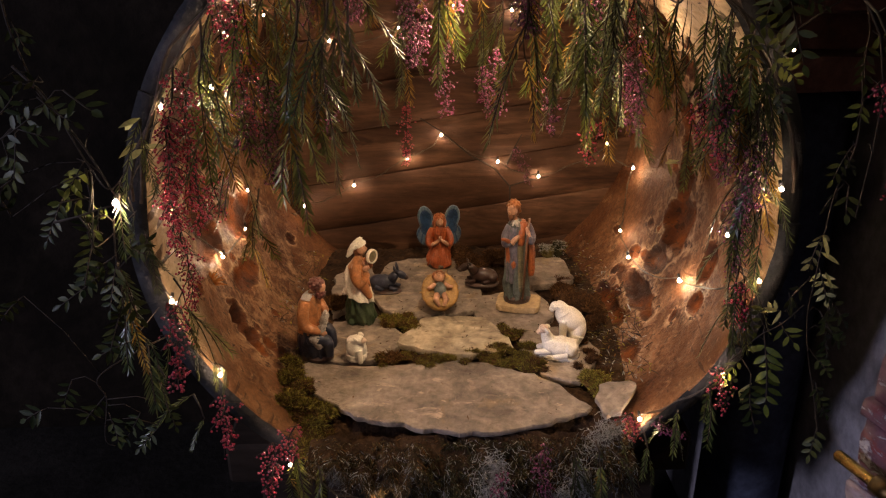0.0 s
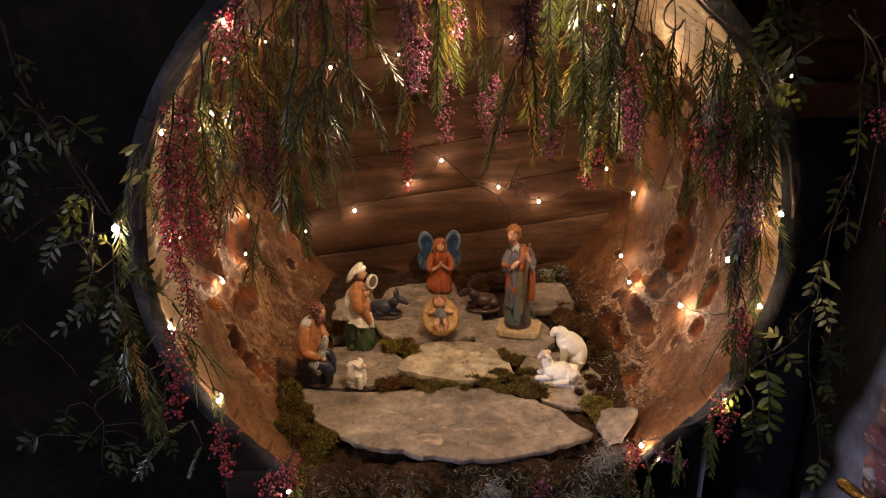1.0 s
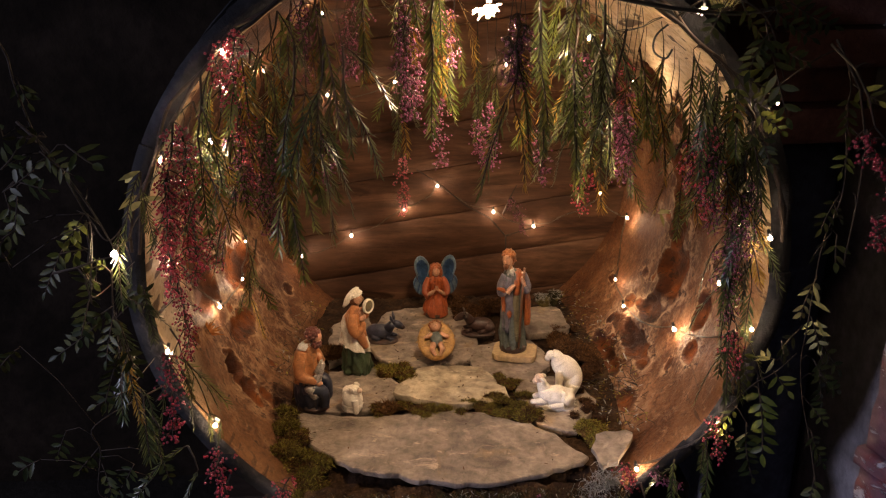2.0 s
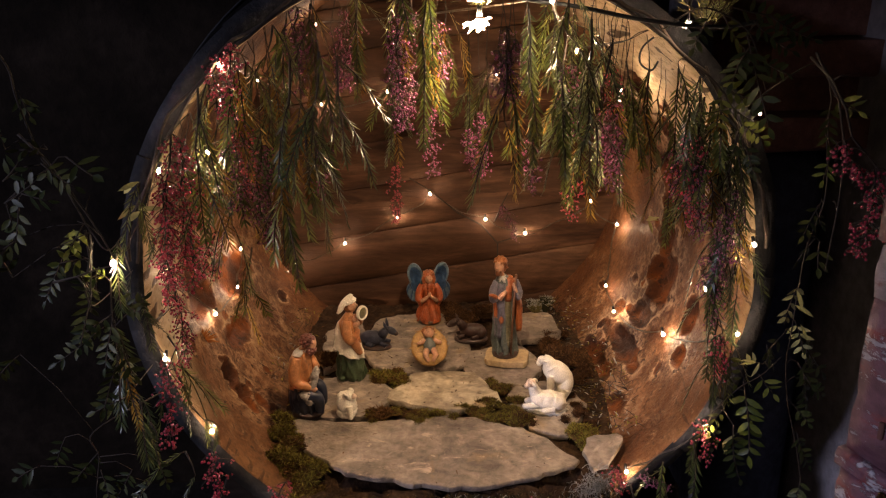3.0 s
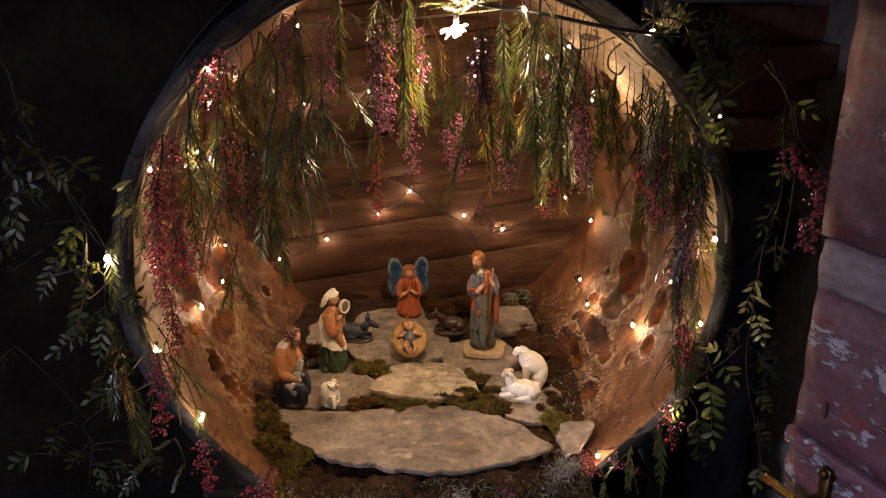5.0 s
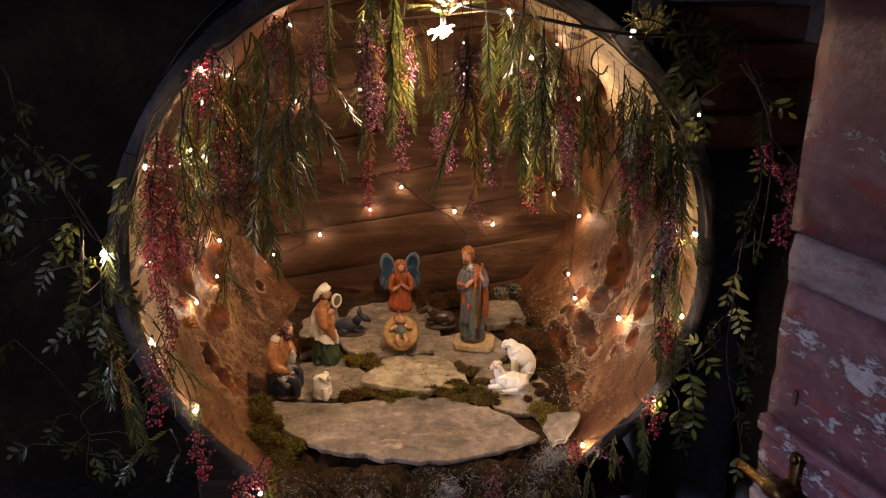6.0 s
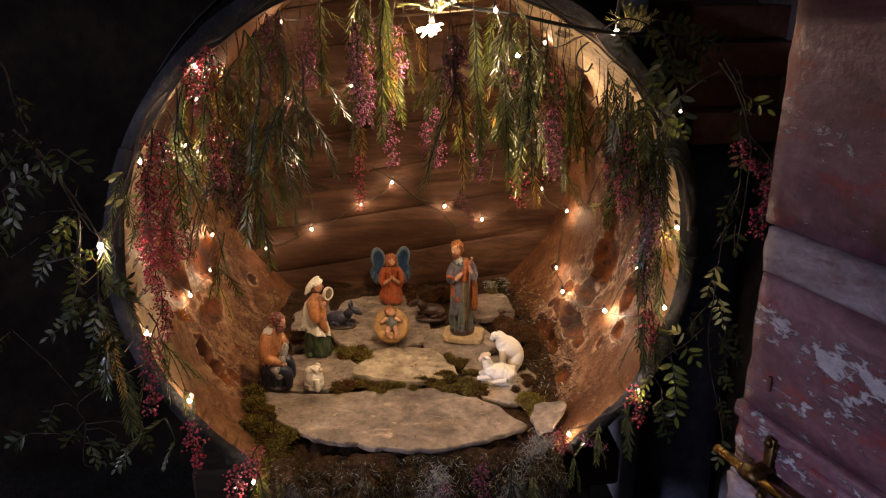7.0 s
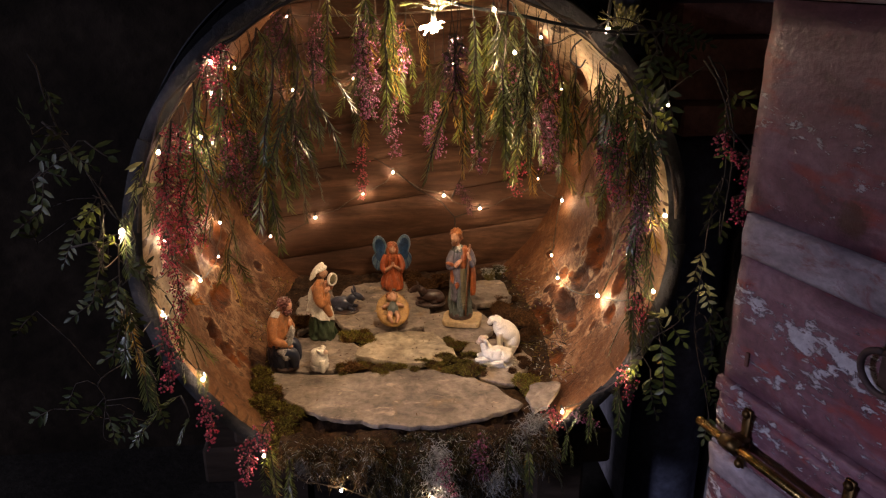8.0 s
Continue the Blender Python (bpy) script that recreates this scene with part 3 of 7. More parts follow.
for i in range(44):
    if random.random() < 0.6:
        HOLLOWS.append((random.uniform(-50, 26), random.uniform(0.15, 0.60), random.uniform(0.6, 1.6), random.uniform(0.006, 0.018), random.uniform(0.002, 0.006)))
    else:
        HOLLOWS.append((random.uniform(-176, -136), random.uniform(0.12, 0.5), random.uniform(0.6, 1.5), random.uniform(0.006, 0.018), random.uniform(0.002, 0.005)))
STAVES = 28
for k in range(STAVES):
    a0, a1 = 360 / STAVES * k, 360 / STAVES * (k + 1)
    na, ny = 12, 116
    g, rot, crust, fresh = Geo(), [], [], []
    lift = 0.0
    front = random.uniform(-0.003, 0.003)
    lower = -150 < ((a0 + 180) % 360 - 180) < -30

    def ring_point(i, y, r):
        a = radians(a0 + (a1 - a0) * i / na)
        return (r * math.cos(a), y, r * math.sin(a))

    vs, fs = [], []
    for j in range(ny + 1):
        y = front + (0.80 - front) * (j / ny)
        for i in range(na + 1):
            ang = a0 + (a1 - a0) * i / na
            r = inner(y) + lift
            edge = min(i, na - i)
            if edge == 0 and 0.0 < y < 0.79 and noise.noise(Vector((y * 9, k * 3.3, 1))) > 0.05:
                r += 0.0003
            p = Vector((math.cos(radians(ang)) * 6, y * 14, math.sin(radians(ang)) * 6))
            r += 0.0022 * noise.noise(p) + 0.0012 * noise.noise(p * 3.1)
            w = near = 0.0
            rough = 0.55 * noise.noise(p * 1.4) + 0.35 * noise.noise(p * 3.7)
            for ha, hy, hw, hl, hd in HOLLOWS:
                da = ((ang - ha + 180) % 360 - 180) / hw
                q = math.hypot(da, (y - hy) / hl) + rough
                near = max(near, 1 - (q - 0.9) / (1.5 if hd > 0.008 else 2.4))
                if q < 1.5:
                    f = max(0.0, min(1.0, (1.15 - q) / 0.45))
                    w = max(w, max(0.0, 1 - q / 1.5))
                    r += hd * f * f * (3 - 2 * f) - 0.0015 * math.exp(-((q - 1.15) / 0.12) ** 2)
            if (182 < ang < 228 or ang > 312 or ang < 12) and 0.06 < y < 0.62:
                near = max(near, (0.32 if 90 < ang < 270 else 0.08) + 0.9 * rough)
            if y < 0.02:
                r += 0.004 * (1 - y / 0.02)
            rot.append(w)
            crust.append(min(1.0, near))
            # cream wood spread and brightened by angle, as the lamp lights the upper wall
            deep = 0.44 + 0.20 * max(0.0, min(1.0, (ang - 14) / 10))
            mid = max(0.0, min(1.0, (1 - abs(ang - 36) / 34 + 0.45 * rough) * 2.2)) * max(0.0, min(1.0, (deep - y + 0.10 * rough) / 0.14))
            if 90 < ang < 270:
                band = max(0.0, min(1.0, (math.sin(radians(ang)) + 0.55) / 0.35)) * max(0.0, min(1.0, (0.125 - y + 0.07 * rough) / 0.06)) * 0.75
            else:
                band = max(0.0, min(1.0, (math.sin(radians(ang)) + 0.32) / 0.4)) * max(0.0, min(1.0, (0.045 - y + 0.05 * rough) / 0.04)) * (0.35 + 0.5 * max(0.0, math.sin(radians(ang))))
            fresh.append(max(mid, band))
            vs.append(ring_point(i, y, r))
    base = len(vs)
    for j in range(13):
        y = front + (0.80 - front) * j / 12
        for i in range(na + 1):
            vs.append(ring_point(i, y, inner(y) + 0.031 + 0.002 * math.sin(j * 2.1 + k)))
            rot.append(0.0)
            crust.append(0.0)
            fresh.append(0.0)
    w = na + 1
    fs += [(j * w + i, j * w + i + 1, (j + 1) * w + i + 1, (j + 1) * w + i) for j in range(ny) for i in range(na)]
    g.add(vs, fs)
    g.f += [(base + j * w + i + 1, base + j * w + i, base + (j + 1) * w + i, base + (j + 1) * w + i + 1) for j in range(12) for i in range(na)]
    g.m += [2] * (len(g.f) - len(g.m))
    g.f += [(i + 1, i, base + i, base + i + 1) for i in range(na)]
    g.m += [1] * (len(g.f) - len(g.m))
    last_in, last_out = ny * w, base + 12 * w
    g.f += [(last_in + i, last_in + i + 1, last_out + i + 1, last_out + i) for i in range(na)]
    side0 = [j * w for j in range(0, ny + 1)] + [base + j * w for j in range(12, -1, -1)]
    side1 = [j * w + na for j in range(ny, -1, -1)] + [base + j * w + na for j in range(13)]
    for loop in (side0, side1):
        first = len(g.v)
        g.v += [g.v[i] for i in loop]
        rot += [rot[i] for i in loop]
        crust += [crust[i] for i in loop]
        fresh += [fresh[i] for i in loop]
        g.f.append(tuple(range(first, first + len(loop))))
    g.m += [1] * (len(g.f) - len(g.m))
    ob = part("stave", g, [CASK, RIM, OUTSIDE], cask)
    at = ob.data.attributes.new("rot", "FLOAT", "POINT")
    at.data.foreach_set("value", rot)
    at = ob.data.attributes.new("crust", "FLOAT", "POINT")
    at.data.foreach_set("value", crust)
    at = ob.data.attributes.new("fresh", "FLOAT", "POINT")
    at.data.foreach_set("value", fresh)

# iron hoops round the outside
for y, wd in ((0.24, 0.045), (0.56, 0.045), (0.76, 0.05)):
    g = Geo()
    seg = 84
    loops = []
    for i in range(seg):
        a = 2 * math.pi * i / seg
        c, s = math.cos(a), math.sin(a)
        r = inner(y) + 0.034
        loops.append([(c * rr, yy, s * rr) for rr, yy in ((r, y - wd / 2), (r + 0.003, y - wd / 2), (r + 0.003, y + wd / 2), (r, y + wd / 2))])
    loops.append(loops[0])
    g.rings(loops, caps=False)
    part("hoop", g, IRON, cask, "dark iron hoop")

# the far head of the cask: boards between chords, slightly rising to one side
HEAD_Y, SLOPE = 0.706, radians(8)
edges = [-0.44, -0.335, -0.235, -0.125, -0.02, 0.075, 0.18, 0.27, 0.36, 0.44]
rh = 0.428
for lo, hi in zip(edges[:-1], edges[1:]):
    g = Geo()
    lo, hi = lo + 0.0007, hi - 0.0007
    nx, nz = 30, 9
    y0 = HEAD_Y + random.uniform(-0.002, 0.003)
    vs = []
    for j in range(nz + 1):
        v = lo + (hi - lo) * (0, 0.015, 0.06, 0.2, 0.4, 0.6, 0.8, 0.94, 0.985, 1)[j]
        half = math.sqrt(max(0.0004, rh * rh - v * v))
        for i in range(nx + 1):
            u = -half + 2 * half * i / nx
            rim = 0.0006 if j in (0, nz) else 0.0
            across = (v - lo) / (hi - lo)
            y = y0 + rim - 0.0055 * (1 - (2 * across - 1) ** 2) + 0.0035 * noise.noise(Vector((u * 5, v * 16, lo * 7))) + 0.0012 * noise.noise(Vector((u * 22, v * 70, lo * 3)))
            vs.append((u * math.cos(SLOPE) - v * math.sin(SLOPE), y, u * math.sin(SLOPE) + v * math.cos(SLOPE)))
    w = nx + 1
    fs = [(j * w + i, j * w + i + 1, (j + 1) * w + i + 1, (j + 1) * w + i) for j in range(nz) for i in range(nx)]
    k = len(vs)
    vs += [(x, HEAD_Y + 0.028, z) for x, y, z in vs[:k]]
    fs += [(k + j * w + i + 1, k + j * w + i, k + (j + 1) * w + i, k + (j + 1) * w + i + 1) for j in range(nz) for i in range(nx)]
    loop = [i for i in range(nx)] + [j * w + nx for j in range(nz)] + [nz * w + i for i in range(nx, 0, -1)] + [j * w for j in range(nz, 0, -1)]
    fs += [(loop[(i + 1) % len(loop)], loop[i], k + loop[i], k + loop[(i + 1) % len(loop)]) for i in range(len(loop))]
    g.add(vs, fs)
    part("head_board", g, HEAD, cask)

# ---- the bed of the scene ----
g = Geo()
nx, ny = 110, 120
vs = []
for j in range(ny + 1):
    y = 0.012 + (0.685) * j / ny
    for i in range(nx + 1):
        half = math.sqrt(inner(y) ** 2 - 0.325 ** 2) + 0.004
        x = -half + 2 * half * i / nx
        z = FLOOR - 0.016 + 0.006 * noise.noise(Vector((x * 110, y * 110, 9))) + 0.003 * noise.noise(Vector((x * 260, y * 260, 4))) + 0.006 * noise.noise(Vector((x * 22, y * 22, 3))) + 0.12 * max(0.0, abs(x) - 0.22) + 0.02 * max(0.0, y - 0.5) - 0.03 * max(0.0, 1 - y / 0.07)
        vs.append((x, y, z))
w = nx + 1
fs = [(j * w + i, j * w + i + 1, (j + 1) * w + i + 1, (j + 1) * w + i) for j in range(ny) for i in range(nx)]
k = len(vs)
for i in range(nx + 1):
    x = vs[i][0]
    vs.append((x * 0.98, 0.018, Z0 - math.sqrt(max(0.0, 0.396 ** 2 - (x * 0.98) ** 2))))
fs += [(i + 1, i, k + i, k + i + 1) for i in range(nx)]
g.add(vs, fs)
solid("soil_bed", g, SOIL, "brown earth filling the bottom of the cask, darkened to read as shadow", "soil")


def slate(name, outline, top, thick, mat, label, tilt=(0, 0), group="slates on the cask floor"):
    """A flat stone: an outline given every few centimetres, broken into an uneven, chipped edge."""
    cx = sum(p[0] for p in outline) / len(outline)
    cy = sum(p[1] for p in outline) / len(outline)
    fine = []
    n = len(outline)
    for i in range(n):
        p0, p1, p2, p3 = (Vector(outline[(i + d) % n]) for d in (-1, 0, 1, 2))
        steps = max(3, int((p2 - p1).length / 0.012))
        for s in range(steps):
            t = s / steps
            lin = p1.lerp(p2, t)
            cat = 0.5 * (2 * p1 + (p2 - p0) * t + (2 * p0 - 5 * p1 + 4 * p2 - p3) * t * t + (3 * p1 - p0 - 3 * p2 + p3) * t ** 3)
            q = lin.lerp(cat, 0.35)
            d = Vector((noise.noise(Vector((q.x * 90, q.y * 90, 1))), noise.noise(Vector((q.x * 90, q.y * 90, 7)))))
            e = Vector((noise.noise(Vector((q.x * 32, q.y * 32, 11))), noise.noise(Vector((q.x * 32, q.y * 32, 17)))))
            fine.append(q + d * 0.005 + e * 0.006)
    m = len(fine)

    def level(scale, z, wob):
        loop = []
        for p in fine:
            x, y = cx + (p.x - cx) * scale, cy + (p.y - cy) * scale
            h = noise.noise(Vector((x * 34, y * 34, 3))) + 0.5 * noise.noise(Vector((x * 95, y * 95, 8)))
            h += 0.6 * (math.floor(2.5 * noise.noise(Vector((x * 15, y * 15, 5)))) * 0.5)
            loop.append((x, y, z + wob * h + (x - cx) * tilt[0] + (y - cy) * tilt[1]))
        return loop

    g = Geo()
    loops = [level(0.975, top - thick, 0.001), level(1.0, top - thick * 0.75, 0.002), level(1.004, top - thick * 0.4, 0.002), level(0.999, top - 0.0012, 0.002)]
    loops += [level(s, top, 0.0018) for s in (0.990, 0.965, 0.93, 0.89, 0.85, 0.80, 0.75, 0.70, 0.64, 0.58, 0.52, 0.46, 0.40, 0.34, 0.28, 0.22, 0.16, 0.10, 0.05)]
    g.rings(loops)
    return solid(name, g, mat, label, "stone slab", group, "", False)


slate("slate_slab", [(-0.262, 0.195), (-0.230, 0.108), (-0.165, 0.042), (-0.060, 0.008), (0.025, -0.008), (0.125, 0.014), (0.190, 0.048), (0.150, 0.110), (0.116, 0.146), (0.002, 0.192), (-0.15, 0.180)], FLOOR, 0.010, SLATE, "broad grey slate slab with pale scuffs at the mouth of the cask")
slate("slate_slab", [(-0.109, 0.252), (-0.056, 0.340), (0.054, 0.334), (0.097, 0.224), (0.017, 0.206), (-0.05, 0.218)], FLOOR + 0.003, 0.012, SLAB, "pale lime-crusted stone slab before the crib")
slate("slate_slab", [(-0.255, 0.21), (-0.245, 0.33), (-0.15, 0.36), (-0.095, 0.29), (-0.12, 0.215), (-0.19, 0.198)], FLOOR - 0.003, 0.012, SLATE, "grey slate slab under the shepherd")
slate("slate_slab", [(-0.10, 0.34), (-0.16, 0.44), (-0.13, 0.60), (0.0, 0.63), (0.05, 0.53), (0.058, 0.44), (0.035, 0.37)], FLOOR - 0.001, 0.012, SLATE, "broken grey stone slab under the angel and the crib")
slate("slate_slab", [(0.045, 0.325), (0.04, 0.43), (0.16, 0.45), (0.19, 0.36), (0.14, 0.29)], FLOOR - 0.002, 0.013, SLATE, "grey slate slab under the standing figure")
slate("slate_slab", [(0.11, 0.205), (0.115, 0.285), (0.20, 0.31), (0.24, 0.22), (0.19, 0.125), (0.135, 0.15)], FLOOR - 0.004, 0.012, SLATE, "grey slate slab under the sheep")
slate("slate_slab", [(0.16, 0.46), (0.15, 0.58), (0.235, 0.60), (0.25, 0.49)], FLOOR + 0.004, 0.014, SLATE, "grey stone slab by the back of the cask")
slate("slate_slab", [(-0.23, 0.37), (-0.24, 0.55), (-0.17, 0.60), (-0.15, 0.45)], FLOOR - 0.004, 0.012, SLATE, "grey slate slab at the back of the cask")
slate("stone_chip", [(0.214, 0.095), (0.203, 0.050), (0.212, 0.014), (0.236, 0.034), (0.264, 0.070), (0.258, 0.090)], FLOOR + 0.012, 0.009, SLATE, "small loose grey stone leaning on the cask wall", (0.25, 0.05), "")

# ---- the figures: plain painted shapes, one mesh each ----
FIG = "small painted figures on the slates"


def stand_at(x, y, z, turn):
    return pose(x, y, z, 0, 0, turn)


def arm(g, pts, r, slot, seg=12):
    """A limb with rounded bends that swells and narrows smoothly."""
    ps, out, rad = [Vector(p) for p in pts], [], []
    for i in range(len(ps) - 1):
        p0, p1, p2, p3 = ps[max(0, i - 1)], ps[i], ps[i + 1], ps[min(len(ps) - 1, i + 2)]
        for k in range(5):
            t = k / 5
            out.append(0.5 * (2 * p1 + (p2 - p0) * t + (2 * p0 - 5 * p1 + 4 * p2 - p3) * t * t + (3 * p1 - p0 - 3 * p2 + p3) * t ** 3))
            rad.append((r[i] + (r[i + 1] - r[i]) * t) * (1 + 0.10 * noise.noise(out[-1] * 160)))
    g.tube(out + [ps[-1]], rad + [r[-1] * 0.6], seg, slot)


def curls(g, c, r, slot, count, size):
    """Locks of hair: small lumps over a rounded cap."""
    g.ball(c, r, slot, None, 18, 12, 0.25)
    for i in range(count):
        a, z = i * 2.4, 1 - 1.5 * (i + 0.5) / count
        k = math.sqrt(max(0.0, 1 - z * z))
        g.ball((c[0] + r[0] * 0.88 * k * math.cos(a), c[1] + r[1] * 0.88 * k * math.sin(a), c[2] + r[2] * 0.88 * z), (size, size, size * 0.8), slot, (0, 0, i * 40), 8, 6, 0.5)


# standing figure; local -y faces the mouth of the cask
g = Geo()
g.robe([(0, 0, 0.000, 0.027, 0.023), (0, 0, 0.005, 0.028, 0.024), (0, 0, 0.010, 0.026, 0.022)], 7, 5, 0.02)
g.robe([(0.001, 0, 0.008, 0.026, 0.022), (0.001, 0, 0.022, 0.0235, 0.020), (-0.001, 0, 0.045, 0.0215, 0.018), (-0.003, 0, 0.075, 0.0205, 0.017), (-0.003, 0, 0.100, 0.0195, 0.016), (-0.003, 0, 0.120, 0.0215, 0.016), (-0.003, 0, 0.138, 0.0225, 0.0145), (-0.005, 0, 0.149, 0.016, 0.012), (-0.008, -0.002, 0.156, 0.008, 0.008)], 0, 11, 0.40)
g.robe([(-0.011, -0.003, 0.040, 0.014, 0.017), (-0.011, -0.003, 0.070, 0.0135, 0.0165), (-0.010, -0.003, 0.100, 0.0135, 0.016), (-0.010, -0.002, 0.128, 0.0145, 0.0155), (-0.009, -0.001, 0.144, 0.011, 0.012)], 6, 7, 0.24, phase=0.7)
g.robe([(0.004, -0.020, 0.024, 0.006, 0.004), (0.002, -0.018, 0.060, 0.0065, 0.004), (0.000, -0.016, 0.095, 0.006, 0.004), (0.001, -0.015, 0.120, 0.006, 0.004)], 3, 4, 0.18)
g.robe([(0.001, -0.016, 0.112, 0.0062, 0.0042), (0.003, -0.014, 0.135, 0.0068, 0.005), (0.005, -0.006, 0.153, 0.007, 0.006), (0.006, 0.003, 0.152, 0.007, 0.006)], 2, 4, 0.14)
g.robe([(0.026, 0.004, 0.046, 0.0065, 0.009), (0.0265, 0.004, 0.060, 0.0085, 0.011), (0.0255, 0.004, 0.090, 0.0085, 0.012), (0.022, 0.003, 0.120, 0.0085, 0.012), (0.015, 0.002, 0.145, 0.0085, 0.010)], 2, 7, 0.30)
g.robe([(-0.021, -0.007, 0.078, 0.005, 0.006), (-0.021, -0.008, 0.095, 0.006, 0.007), (-0.022, -0.006, 0.112, 0.006, 0.006)], 2, 5, 0.3)
g.ball((-0.013, -0.019, 0.076), (0.005, 0.003, 0.007), 2, None, 12, 8, 0.4)
arm(g, [(-0.018, 0.0, 0.143), (-0.027, -0.004, 0.128), (-0.029, -0.013, 0.116), (-0.024, -0.023, 0.122)], [0.008, 0.0085, 0.008, 0.006], 6)
arm(g, [(-0.025, -0.022, 0.122), (-0.033, -0.027, 0.128), (-0.041, -0.029, 0.130)], [0.0042, 0.0036, 0.0022], 2)
arm(g, [(-0.018, -0.020, 0.118), (-0.011, -0.021, 0.126), (-0.003, -0.021, 0.132)], [0.0055, 0.0045, 0.0028], 1)
arm(g, [(0.017, 0.0, 0.143), (0.025, -0.006, 0.124), (0.021, -0.017, 0.118), (0.014, -0.021, 0.132)], [0.008, 0.008, 0.006, 0.0045], 6)
arm(g, [(0.018, -0.019, 0.122), (0.013, -0.022, 0.138), (0.010, -0.022, 0.147)], [0.0048, 0.004, 0.003], 1)
g.tube([(0.015, -0.022, 0.163), (0.011, -0.0235, 0.11), (0.006, -0.026, 0.012)], [0.0026, 0.0024, 0.0022], 9, 4)
g.robe([(-0.007, -0.003, 0.146, 0.011, 0.010), (-0.008, -0.004, 0.152, 0.009, 0.009), (-0.009, -0.004, 0.157, 0.0065, 0.0065)], 5, 5, 0.15)
arm(g, [(-0.007, -0.001, 0.146), (-0.010, -0.003, 0.156), (-0.013, -0.005, 0.166)], [0.0075, 0.0062, 0.006], 1)
g.ball((-0.016, -0.008, 0.174), (0.0098, 0.0098, 0.0125), 1, (18, -12, 0), 18, 14)
g.ball((-0.0235, -0.0145, 0.1725), (0.0026, 0.0026, 0.0042), 1, (20, -20, 0))
g.ball((-0.0185, -0.0125, 0.1645), (0.0065, 0.0062, 0.0072), 4, (20, -10, 0), 14, 10, 0.35)
curls(g, (-0.0125, -0.002, 0.1815), (0.0122, 0.0122, 0.0098), 8, 26, 0.0036)
curls(g, (-0.0075, 0.003, 0.172), (0.0098, 0.0085, 0.0115), 8, 16, 0.0034)
solid("standing_figure", g, [TEAL, SKIN, ORANGE, OLIVE, HAIR, GREYWHITE, LILAC, PLINTH, AUBURN], "painted standing figure in grey-green robe with an orange cloak", "figurine", FIG, at=stand_at(0.119, 0.385, FLOOR + 0.013, 4) @ Matrix.Diagonal((0.92, 1.0, 1.05, 1)))
g = Geo()
loops = []
for z, k in ((0, 0.96), (0.002, 1), (0.009, 1.01), (0.0125, 0.99), (0.013, 0.96)):
    loop = []
    for i in range(36):
        a = 6.2832 * i / 36
        q = 1 / max(abs(math.cos(a)) / 0.042, abs(math.sin(a)) / 0.030)
        q = 0.72 * q + 0.28 * 0.038 + 0.0018 * noise.noise(Vector((math.cos(a) * 3, math.sin(a) * 3, z * 90)))
        loop.append((k * q * math.cos(a), k * q * math.sin(a), z))
    loops.append(loop)
g.rings(loops)
solid("figure_base", g, TAN, "flat sand-coloured plinth under the standing figure", "plinth", smooth=False, at=stand_at(0.122, 0.382, FLOOR, -14))

